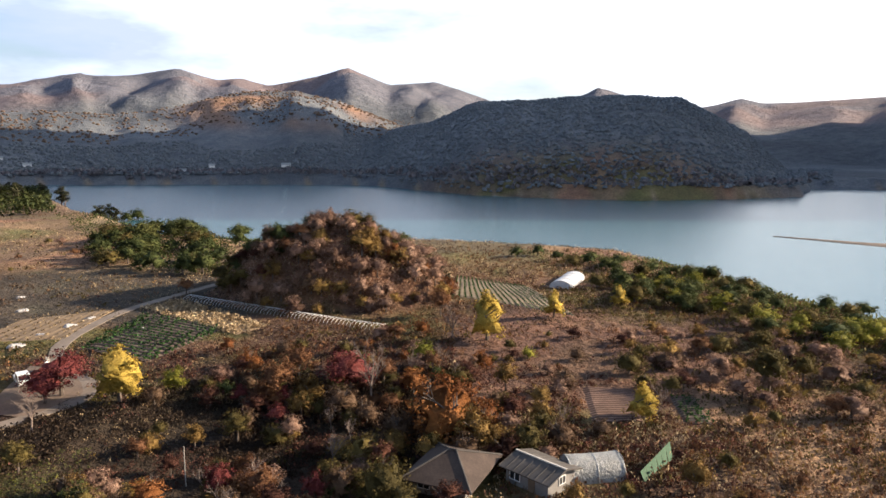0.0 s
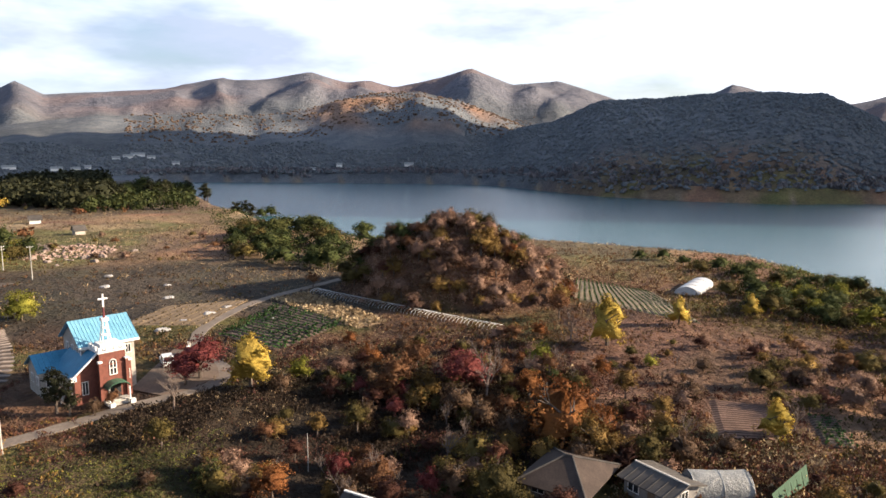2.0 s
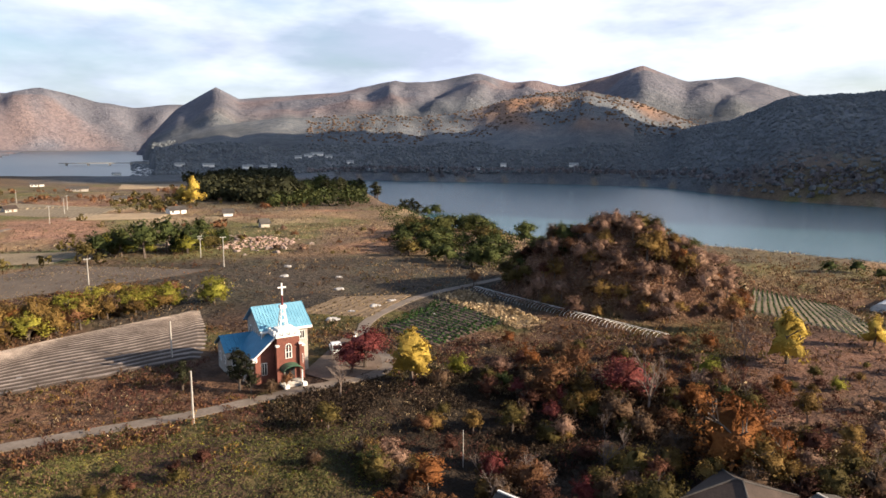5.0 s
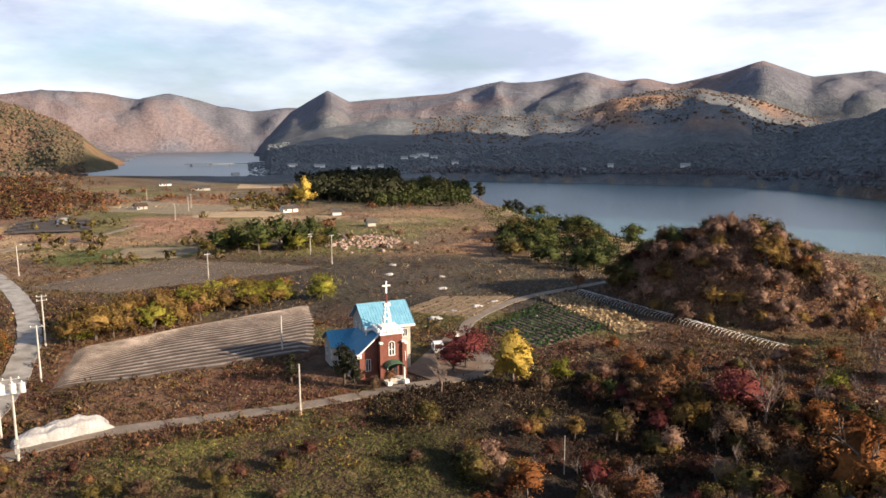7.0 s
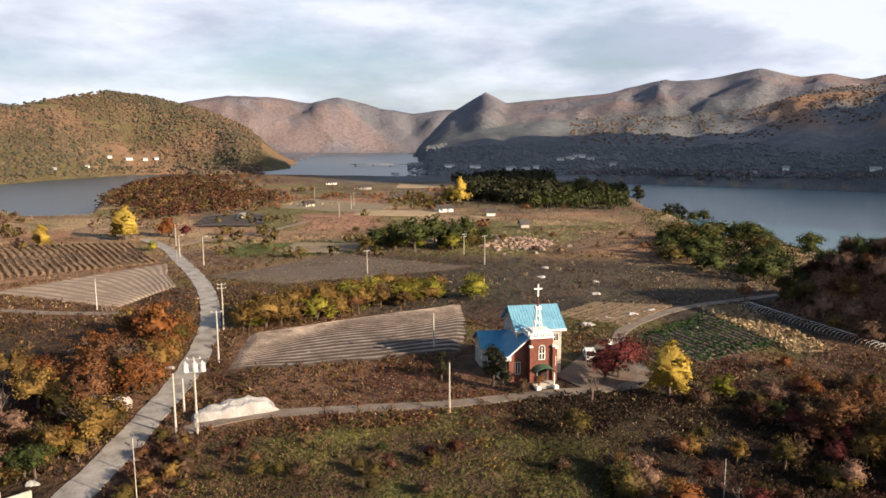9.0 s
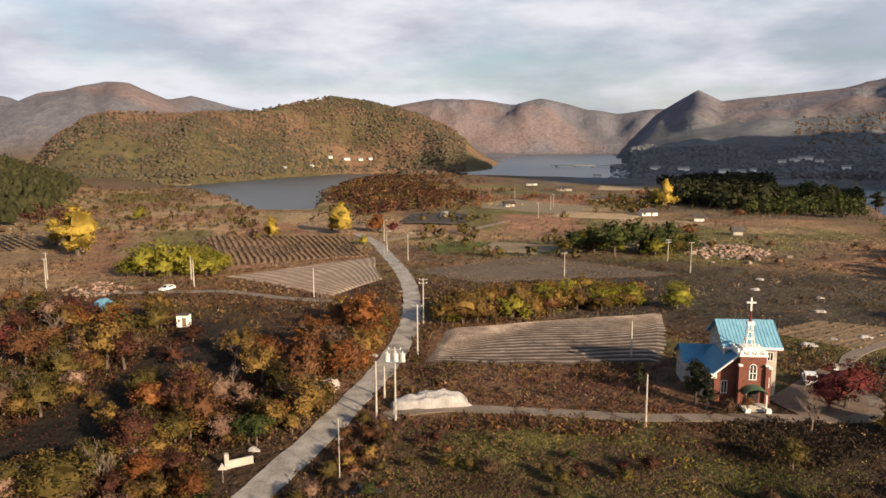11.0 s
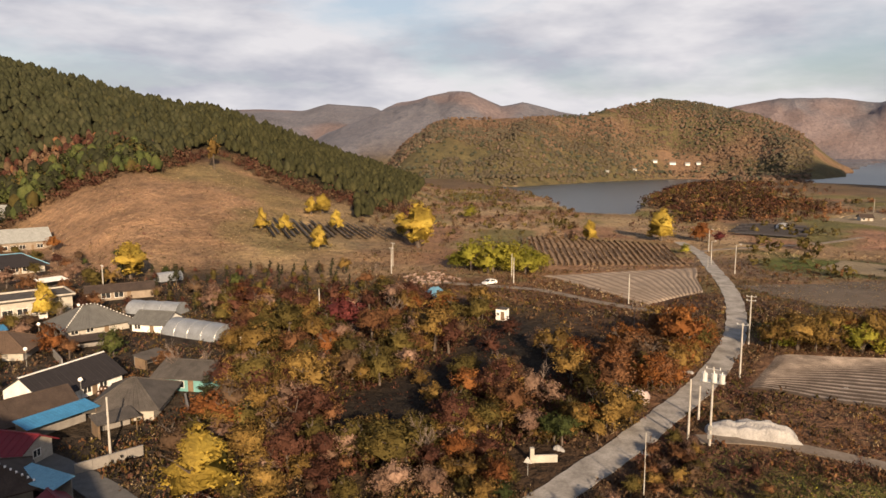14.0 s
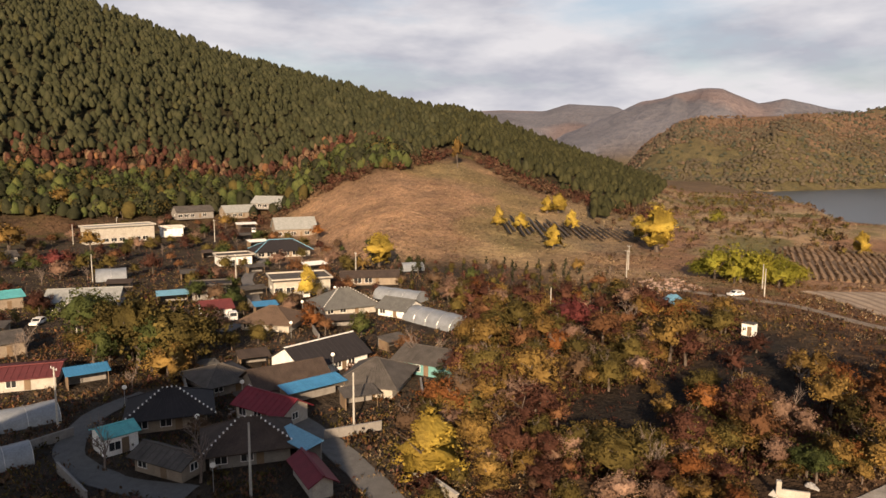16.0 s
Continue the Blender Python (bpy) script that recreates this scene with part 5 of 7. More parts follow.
# ---- vehicles ----
def car(x, y, rz, label, van=False):
    c = thing("parked_truck" if van else "parked_car", label, "car", x, y, rz)
    bm = bmesh.new()
    L, W = (4.9, 1.75) if van else (4.5, 1.75)
    prof = [(-L / 2, 0.35), (L / 2, 0.35), (L / 2, 1.0), (L / 2 - 0.25, 1.1), (L / 2 - 0.75, 1.95), (L / 2 - 2.9, 1.98), (L / 2 - 3.0, 1.1), (-L / 2, 1.05)] if van else \
        [(-L / 2, 0.35), (L / 2, 0.35), (L / 2, 0.75), (L / 2 - 1.1, 0.95), (L / 2 - 1.75, 1.48), (-L / 2 + 0.9, 1.5), (-L / 2 + 0.15, 0.98), (-L / 2, 0.9)]
    l = [bm.verts.new((px, -W / 2, pz)) for px, pz in prof]
    r = [bm.verts.new((px, W / 2, pz)) for px, pz in prof]
    bm.faces.new(l)
    bm.faces.new(r[::-1])
    for k in range(len(prof)):
        j = (k + 1) % len(prof)
        bm.faces.new((l[j], l[k], r[k], r[j]))
    bmesh.ops.recalc_face_normals(bm, faces=bm.faces)
    bmesh.ops.bevel(bm, geom=list(bm.edges), offset=0.06, segments=2, affect="EDGES")
    body = part("body", bm, CAR_WHITE, c)
    for s in (-1, 1):
        x0, x1 = (L / 2 - 2.6, L / 2 - 0.9) if van else (-L / 2 + 0.95, L / 2 - 1.85)
        z0, z1 = (1.2, 1.8) if van else (1.0, 1.4)
        part("side_window", a_box(x0, s * (W / 2 + 0.005) - 0.01, z0, x1, s * (W / 2 + 0.005) + 0.01, z1), DARK, body)
    bm = bmesh.new()
    f0, f1 = ((L / 2 - 0.28, 1.18), (L / 2 - 0.72, 1.88)) if van else ((L / 2 - 1.15, 1.0), (L / 2 - 1.72, 1.44))
    slab(bm, [(f0[0] + 0.03, -W / 2 + 0.15, f0[1]), (f0[0] + 0.03, W / 2 - 0.15, f0[1]), (f1[0] + 0.03, W / 2 - 0.15, f1[1]), (f1[0] + 0.03, -W / 2 + 0.15, f1[1])], 0.03)
    part("windscreen", bm, DARK, body)
    for s in (-1, 1):
        part("headlight", a_box(L / 2 - 0.05, s * 0.6 - 0.18, 0.65, L / 2 + 0.02, s * 0.6 + 0.18, 0.85), WHITE, body)
        for px in (-L / 2 + 0.9, L / 2 - 0.85):
            bm = bmesh.new()
            tube(bm, (px, s * (W / 2 - 0.2), 0.33), (px, s * (W / 2 + 0.02), 0.33), 0.33, 0.33, 14)
            wheel = part("wheel", bm, TYRE, c)
            bm = bmesh.new()
            tube(bm, (px, s * (W / 2 - 0.1), 0.33), (px, s * (W / 2 + 0.03), 0.33), 0.19, 0.19, 10)
            part("rim", bm, STEEL, wheel)
    HOUSES.append((x, y, 3.0))


car(-67.3, 107.5, -50, "white light van parked in the church yard", True)
car(-197.7, 28.5, -55, "white car parked on the field track")
car(-138.5, -84.0, 40, "white van parked between the houses", True)
car(-165.0, -79.0, 30, "white car parked before the framed house")
car(-286.0, -165.0, 30, "white pickup parked by the barns", True)
car(-122.0, -121.0, 20, "pale car parked in the shade")


# ---- heaps, sacks, walls, nets ----
def heap(name, label, category, x, y, rz, sx, sy, sz, mat, seed, group=""):
    """A lumpy draped heap."""
    n, m = 26, 12
    g = np.random.default_rng(seed)
    ph = g.uniform(0, 6, 6)
    v, f = [], []
    for i in range(m + 1):
        t = i / m
        for k in range(n):
            a = 2 * math.pi * k / n
            lump = 1 + 0.16 * math.sin(3 * a + ph[0]) + 0.10 * math.sin(7 * a + ph[1] + 2 * t) + 0.07 * math.sin(11 * a + ph[2] + 5 * t)
            rr = math.cos(t * math.pi / 2) ** 0.55 * lump
            v.append((math.cos(a) * rr * sx, math.sin(a) * rr * sy, math.sin(t * math.pi / 2) * sz * (1 + 0.15 * math.sin(3 * math.cos(a) * rr + ph[3]) + 0.10 * math.sin(9 * math.sin(a) * rr + ph[4]) + 0.09 * math.sin(14 * math.cos(a) * rr + ph[5])) - 0.1))
    for i in range(m):
        for k in range(n):
            f.append((i * n + k, i * n + (k + 1) % n, (i + 1) * n + (k + 1) % n, (i + 1) * n + k))
    ob = mesh_object(name, v, f, mat, None, True)
    ob.matrix_basis = pose(x, y, ground_z(x, y), 0, 0, rz)
    HOUSES.append((x, y, max(sx, sy)))
    return tagged(ob, label, category, group)


heap("tarpaulin_cover", "long heap covered with white tarpaulin", "tarpaulin", -88.8, 49.0, 66, 5.6, 2.0, 2.0, TARP_WHITE, 1)
heap("bag_mound", "heap of pale pinkish bags by the road", "heap", -102.0, 38.2, -41, 3.6, 1.2, 1.8, PINKBAG, 2)
for x, y, s in ((-80.2, 127.2, 1.5), (-79.9, 135.1, 1.0), (-77.7, 141.5, 1.4), (-76.7, 147.9, 1.1), (-96.0, 155.6, 1.3), (-62.3, 140.0, 0.9), (-116.5, 52.5, 0.9), (-114.5, 50.0, 0.7), (-106.0, 74.0, 0.8),
                (-120.0, 165.0, 1.3), (-128, 178, 1.2), (-105, 170, 1.0), (-84.0, 33.0, 0.7), (-78.5, 14.0, 0.9), (-86.2, 22.5, 0.9)):
    heap("white_sack", "white plastic sack lying on the ground", "sack", x, y, 37 * s, s, s * 0.6, s * 0.5, TARP_WHITE, int(abs(x) * 7), "white sacks")
for x, y, rz, sx, sy, mat, label in ((-184, 13, 20, 5.5, 2.6, CYAN_ROOF, "faded pale blue tarpaulin over farm goods"),):
    heap("tarpaulin", label, "tarpaulin", x, y, rz, sx, sy, 1.9, mat, int(abs(x)), "tarpaulins")

HOUSES += [(-102.0, 38.2, 6.0), (-82.6, 20.0, 5.5), (-79.0, 17.0, 3.0)]
sign = thing("white_wall_stub", "low white wall with an upright end post", "wall", -82.6, 20.0, 90)
part("panel", a_box(-1.4, -0.12, -0.3, 1.5, 0.12, 0.95), CREAM, sign)
part("post", a_box(-1.9, -0.25, -0.3, -1.4, 0.25, 1.9), CREAM, sign)
wall = thing("garden_wall", "pale stone garden wall below the yellow tree", "wall", -74.5, -18.5, 50)
part("coping", a_box(-4.5, -0.22, 1.1, 4.5, 0.22, 1.25), CONCRETE, wall)
part("wall_body", a_box(-4.4, -0.15, -0.4, 4.4, 0.15, 1.1), CREAM, wall)
gate = thing("yard_gate", "white gate post beside the church yard", "gate", -66.0, 112.0, 20)
part("gate_leaf", a_box(-0.1, -1.6, 0, 0.1, 1.6, 2.0), WHITE, gate)
part("gate_post", a_box(-0.25, 1.6, -0.2, 0.25, 2.1, 2.4), CREAM, gate)
triangle = thing("road_sign", "small triangular road sign on a post", "sign", -79.2, 17.2, 60)
bm = bmesh.new()
tube(bm, (0, 0, -0.2), (0, 0, 2.2), 0.04, 0.04, 6)
part("post", bm, STEEL, triangle)
bm = bmesh.new()
slab(bm, [(-0.5, -0.06, 1.6), (0.5, -0.06, 1.6), (0, -0.06, 2.4)], 0.05)
part("plate", bm, WHITE, triangle)


def shade_net(x, y, rz, w, d, label, tilt=0.0):
    """Rows of low slanting black nets on posts."""
    s = thing("shade_net", label, "crop shade", x, y, rz, "ginseng shades")
    rows = int(d / 2.6)
    for k in range(rows):
        yy = -d / 2 + k * 2.6
        ww = w * (0.75 + 0.25 * math.sin(k * 2.1))
        c = math.radians(rz)
        z0 = ground_z(x - math.sin(c) * yy, y + math.cos(c) * yy) - ground_z(x, y)
        za = ground_z(x - math.cos(c) * ww / 2 - math.sin(c) * yy, y - math.sin(c) * ww / 2 + math.cos(c) * yy) - ground_z(x, y)
        zb = ground_z(x + math.cos(c) * ww / 2 - math.sin(c) * yy, y + math.sin(c) * ww / 2 + math.cos(c) * yy) - ground_z(x, y)
        bm = bmesh.new()
        n = 6
        for i in range(n):
            xa, xb = -ww / 2 + ww * i / n, -ww / 2 + ww * (i + 1) / n
            ha, hb = za + (zb - za) * i / n, za + (zb - za) * (i + 1) / n
            slab(bm, [(xa, yy - 0.9, ha + 1.0), (xb, yy - 0.9, hb + 1.0), (xb, yy + 0.5, hb + 1.6), (xa, yy + 0.5, ha + 1.6)], 0.04)
            tube(bm, (xa, yy + 0.5, ha - 0.2), (xa, yy + 0.5, ha + 1.7), 0.05, 0.05, 4)
        part("net", bm, NET if k % 2 else GREY_NET, s)


shade_net(-292, -25, 200, 34, 58, "black shade nets over ginseng beds")
shade_net(-325, 182, 55, 34, 50, "black shade nets beside the farm track")
bm = bmesh.new()
for k in range(6):
    slab(bm, [(22.5 + k * 0.8, 74.8 + k * 0.8, 1.2 + 0.25 * k), (23.3 + k * 0.8, 75.6 + k * 0.8, 1.45 + 0.25 * k), (23.6 + k * 0.8, 75.2 + k * 0.8, 0.2 + 0.1 * k), (22.9 + k * 0.8, 74.4 + k * 0.8, 0.1 + 0.1 * k)], 0.03)
tagged(part("green_net", bm, GREEN_NET, None), "sagging green net beside the tunnel", "net")


# ---- clutter of the hamlet ----
def lean_to(x, y, rz, w, d, h, roof, label):
    s = thing("lean_to", label, "shed", x, y, rz, "lean-to sheds")
    bm = bmesh.new()
    slab(bm, [(-w / 2 - 0.3, -d / 2 - 0.4, h), (w / 2 + 0.3, -d / 2 - 0.4, h), (w / 2 + 0.3, d / 2 + 0.2, h + 0.5), (-w / 2 - 0.3, d / 2 + 0.2, h + 0.5)], 0.06)
    sheet_roof = part("roof", bm, roof, s)
    for k in range(int(w / 0.5) + 1):
        bm = bmesh.new()
        tube(bm, (-w / 2 + 0.5 * k, -d / 2 - 0.4, h + 0.02), (-w / 2 + 0.5 * k, d / 2 + 0.2, h + 0.52), 0.035, 0.035, 4)
        part("rib", bm, roof, sheet_roof)
    part("back_wall", a_box(-w / 2, d / 2 - 0.12, -0.3, w / 2, d / 2, h + 0.36), GREY_WALL, s)
    part("side_wall", a_box(-w / 2, -d / 2 + 0.3, -0.3, -w / 2 + 0.1, d / 2 - 0.13, h - 0.05), WOOD, s)
    for px in (-w / 2 + 0.1, w / 2 - 0.1):
        bm = bmesh.new()
        tube(bm, (px, -d / 2, -0.3), (px, -d / 2, h), 0.06, 0.06, 6)
        part("post", bm, WOOD, s)
    HOUSES.append((x, y, max(w, d) * 0.6))


lean_to(-96.2, -43.8, 146, 9.5, 2.8, 2.7, TARP_BLUE, "long blue sheet awning on posts between the roofs")
lean_to(-77.6, -36.8, 60, 6.8, 2.2, 2.5, CYAN_ROOF, "pale blue sheet lean-to beside the lane")
lean_to(-93.0, -82.0, 140, 6.0, 3.2, 2.4, TARP_BLUE, "blue sheet shelter beside the maroon roof")


def crock(x, y, s, mat, label, name="crock", category="jar"):
    bm = bmesh.new()
    rings = []
    for z, r in ((0, 0.28), (0.25, 0.42), (0.6, 0.46), (0.9, 0.34), (1.0, 0.36), (1.02, 0.1)):
        rings.append([bm.verts.new((math.cos(a) * r * s, math.sin(a) * r * s, z * s)) for a in (k * math.pi / 5 for k in range(10))])
    for one, two in zip(rings, rings[1:]):
        for k in range(10):
            bm.faces.new((one[k], one[(k + 1) % 10], two[(k + 1) % 10], two[k]))
    bm.faces.new(rings[-1])
    ob = part(name, bm, mat, None)
    ob.matrix_basis = pose(x, y, ground_z(x, y) - 0.03)
    tagged(ob, label, category, "yard jars")


def dish(x, y, z, rz):
    d = thing("satellite_dish", "white satellite dish on a short mast", "dish", x, y, rz, "satellite dishes")
    bm = bmesh.new()
    tube(bm, (0, 0, -0.3), (0, 0, z), 0.04, 0.04, 6)
    part("mast", bm, STEEL, d)
    bm = bmesh.new()
    rings = [[bm.verts.new((math.cos(a) * r, -0.1 - 0.5 * r * r, z + 0.2 + math.sin(a) * r)) for a in (k * math.pi / 6 for k in range(12))] for r in (0.05, 0.2, 0.34)]
    bm.faces.new(rings[0])
    for one, two in zip(rings, rings[1:]):
        for k in range(12):
            bm.faces.new((one[k], one[(k + 1) % 12], two[(k + 1) % 12], two[k]))
    part("reflector", bm, WHITE, d)


yard_rng = random.Random(21)
for x, y in ((-79.6, -52.4), (-92.6, -53.6), (-109.5, -46.5), (-128, -64), (-147, -71), (-163, -70), (-85.5, -68.6), (-66.8, -41.6)):
    dish(x, y, yard_rng.uniform(2.7, 3.3), -60)
for x, y, rz, w, d, roof, label in (
    (-96.5, -36.5, 40, 5, 3, GREY_ROOF, "open lean-to shed with grey sheet roof"), (-110, -62, 40, 5, 3.5, BROWN_ROOF, "brown roofed lean-to behind the house"), (-127.5, -42, 60, 5, 3, GREY_ROOF, "grey lean-to beside the workshop"),
    (-139, -58, 30, 6, 3, BROWN_ROOF, "brown roofed woodshed in the hamlet"), (-146, -80, 40, 5, 3, TARP_BLUE, "lean-to under a blue sheet"), (-163, -93, 50, 6, 3, GREY_ROOF, "grey lean-to by the upper lane"),
    (-182, -95, 40, 6, 4, BROWN_ROOF, "brown shed beside the climbing lane"), (-193, -110, 45, 5, 3, GREY_ROOF, "grey shed above the lane"), (-215, -140, 40, 6, 4, BROWN_ROOF, "brown roofed shed among trees"),
    (-109, -84, 35, 6, 4, GREY_ROOF, "low grey shed in the shaded yard"), (-120, -92, 40, 6, 3, BROWN_ROOF, "old brown shed in the shaded yard"), (-112, -122, 30, 5, 4, GREY_ROOF, "small grey shed at the hamlet's edge"),
    (-150, -108, 40, 7, 4, CYAN_ROOF, "shed with a pale blue sheet roof"), (-178, -122, 40, 6, 4, GREY_ROOF, "grey shed below the white house"), (-160, -132, 30, 6, 4, BROWN_ROOF, "brown shed near the vinyl dome"),
    (-203, -95, 50, 7, 4, WHITE, "pale sheet roofed shed on the slope"), (-246, -140, 50, 7, 4, WHITE, "white sheet roofed shed by the barn"), (-262, -156, 50, 8, 4, GREY_ROOF, "grey open shed by the barns"),
    (-298, -176, 40, 9, 5, WHITE, "white sheet roofed shed below the wood"), (-128, -104, 20, 5, 3, MAROON, "small shed with maroon roof")):
    lean_to(x, y, rz - 270, w, d, yard_rng.uniform(1.9, 2.3), roof, label)
JAR = plain("brown_glaze", (0.09, 0.05, 0.035), 0.35)
for cx, cy in ((-95, -54), (-88, -53), (-112, -44), (-78, -66), (-146, -60), (-126, -80)):
    for k in range(6):
        crock(cx + yard_rng.uniform(-1.6, 1.6), cy + yard_rng.uniform(-1.2, 1.2), yard_rng.uniform(0.6, 1.0), JAR, "brown glazed storage jar in a yard")
for x, y, rz, n in ((-64, -58, 60, 5), (-72, -70, -20, 4), (-96, -66, 40, 5), (-104, -29, 20, 4), (-131, -60, 35, 4), (-150, -86, 40, 5), (-176, -92, 45, 5), (-86, -33, 130, 4)):
    wall = thing("yard_wall", "low grey block wall round a yard", "wall", x, y, rz, "yard walls")
    for k in range(n):
        part("block_panel", a_box(k * 2.0 - n, -0.1, -0.4, k * 2.0 + 1.96 - n, 0.1, 1.25), GREY_WALL, wall)
    part("coping", a_box(-n, -0.14, 1.253, n, 0.14, 1.33), GREY_WALL, wall)

# stones in the far rough field
BOULDER = plain("pale_boulder", (0.28, 0.22, 0.185), 0.9)
for k in range(28):
    x, y = grow_rng.uniform(-205, -145), grow_rng.uniform(190, 225)
    s = grow_rng.uniform(0.6, 1.7)
    heap("boulder", "pale boulder in the rough field", "boulder", x, y, k * 40, s, s * 0.7, s * 0.6, BOULDER, 300 + k, "boulders")

# spit of sand in the lake
a = np.linspace(0, 1, 40)
v, f = [], []
for i, t in enumerate(a):
    cx, cy = 181 + 75 * t, 380 - 62 * t
    w = 1.5 + 13 * t
    for k in range(7):
        q = k / 6 * 2 - 1
        v.append((cx + q * w * 0.6, cy + q * w * 0.8, LAKE_Z - 0.4 + (1 - q * q) * (0.7 + 0.8 * t) + 0.1 * math.sin(9 * t + 3 * q)))
for i in range(39):
    for k in range(6):
        f.append((i * 7 + k, i * 7 + k + 1, (i + 1) * 7 + k + 1, (i + 1) * 7 + k))
tagged(mesh_object("ground_spit", v, f, plain("wet_sand", (0.17, 0.13, 0.10), 0.9, 0.1), None, True), "low brown sand spit in the lake", "sand", kind="structure")

# bridge over the inlet
bridge = thing("bridge", "long low grey bridge over the inlet", "bridge", -980, 1010, 38, z=INLET_Z)
part("deck", a_box(-190, -4, 3.5, 130, 4, 5.0), CONCRETE, bridge)
for k in range(9):
    part("pier", a_box(-180 + 36 * k, -3, -3, -177 + 36 * k, 3, 3.5), CONCRETE, bridge)


def rubble(name, label, corners, count, lo, hi, mat, seed):
    """Broken pieces strewn over a stretch of ground."""
    g = random.Random(seed)
    c = np.array(corners, float)
    bm = bmesh.new()
    made = 0
    while made < count:
        x, y = g.uniform(c[:, 0].min(), c[:, 0].max()), g.uniform(c[:, 1].min(), c[:, 1].max())
        if not inside(np.array([x]), np.array([y]), corners)[0]:
            continue
        s, z = g.uniform(lo, hi), ground_z(x, y)
        top = [bm.verts.new((x + s * math.cos(a) * g.uniform(0.3, 0.8), y + s * math.sin(a) * g.uniform(0.3, 0.8), z + s * g.uniform(0.2, 0.6))) for a in (0.3, 1.8, 3.4, 5.0)]
        low = [bm.verts.new((x + s * math.cos(a), y + s * math.sin(a) * g.uniform(0.5, 1.0), z - 0.1)) for a in (0.3, 1.8, 3.4, 5.0)]
        bm.faces.new(top)
        for k in range(4):
            bm.faces.new((low[k], low[(k + 1) % 4], top[(k + 1) % 4], top[k]))
        made += 1
    tagged(part(name, bm, mat, None), label, "rubble", kind="stuff")


PINK_STONE = material("broken_pink_stone", [(0.24, 0.16, 0.13), (0.36, 0.26, 0.21)], 0.4, 0.9, island=0.3)
rubble("field_rubble", "pinkish broken stones strewn over the waste land", [(-150, 205), (-172, 196), (-186, 214), (-178, 232), (-158, 228)], 300, 0.3, 1.1, PINK_STONE, 61)
rubble("yard_rubble", "pale broken stones beside the dusty track", [(-196, 8), (-214, 2), (-222, 14), (-206, 22)], 160, 0.25, 0.8, PINK_STONE, 62)

# ---- plants ----
def leaf_cloud(centres, radii, per, size, seed, squash=1.0, shell=0.45, heart=None, rise=0.0):
    """Small leaf blades in lumpy balls round the centres; per: blades each."""
    g = np.random.default_rng(seed)
    c = np.repeat(np.asarray(centres, float), per, 0)
    rad = np.repeat(np.asarray(radii, float), per)
    d = g.normal(size=(len(c), 3))
    d /= np.linalg.norm(d, axis=1)[:, None]
    u = shell + (1 - shell) * g.random(len(c)) ** 0.6
    p = c + d * (rad * u)[:, None] * [1, 1, squash]
    nrm = d + g.normal(size=d.shape) * 0.7
    nrm /= np.linalg.norm(nrm, axis=1)[:, None]
    t = np.cross(nrm, g.normal(size=d.shape))
    t /= np.linalg.norm(t, axis=1)[:, None]
    if rise:
        t = t * (1 - rise) + np.array([0, 0, rise]) * (0.6 + 0.4 * g.random(len(t)))[:, None]
        t /= np.linalg.norm(t, axis=1)[:, None]
        nrm = np.cross(t, np.cross(nrm, t))
        nrm /= np.linalg.norm(nrm, axis=1)[:, None] + 1e-9
    b = np.cross(nrm, t) * (1 - 0.45 * rise)
    s = (np.asarray(size) * np.ones(len(radii))).repeat(per) * (0.6 + 0.8 * g.random(len(c)))
    t, b = t * s[:, None], b * (s * (0.5 + 0.4 * g.random(len(c))))[:, None]
    bow = nrm * (s * 0.25)[:, None]
    v = np.stack([p - t, p - b + bow, p + t, p + b + bow], 1).reshape(-1, 3)
    f = np.arange(len(v)).reshape(-1, 4)
    soft = d * 0.8 + nrm * 0.25 + [0, 0, 0.2]
    if heart is not None:
        out = p - np.asarray(heart)
        soft = soft + 0.35 * out / (np.linalg.norm(out, axis=1)[:, None] + 0.1)
    soft /= np.linalg.norm(soft, axis=1)[:, None]
    return v, f, np.repeat(soft, 4, 0)


def crown_reach(lobes, heart, d):
    """How far the crown's clumps reach from its heart, along directions d."""
    c, rad = np.array([l[:3] for l in lobes]) - heart, np.array([l[3] for l in lobes])
    along = d @ c.T
    off2 = (c**2).sum(1)[None] - along**2
    reach = np.where(off2 < rad**2, along + np.sqrt(np.maximum(rad**2 - off2, 0)), 0.25 * along)
    return np.maximum(0.35, reach.max(1))


def crown_core(lobes, heart, n=12, m=8, fill=0.8):
    """The dense inside of a crown: one lumpy closed body under the leaves."""
    th = math.pi * (0.02 + 0.96 * np.arange(m + 1) / m)[:, None]
    ph = 2 * math.pi * np.arange(n) / n
    d = np.stack([np.sin(th) * np.cos(ph), np.sin(th) * np.sin(ph), np.cos(th) + 0 * ph], -1).reshape(-1, 3)
    v = heart + d * (crown_reach(lobes, heart, d) * fill)[:, None]
    f = [(i * n + k, (i + 1) * n + k, (i + 1) * n + (k + 1) % n, i * n + (k + 1) % n) for i in range(m) for k in range(n)]
    return v, np.array(f), d * [1, 1, 0.8] + [0, 0, 0.1]


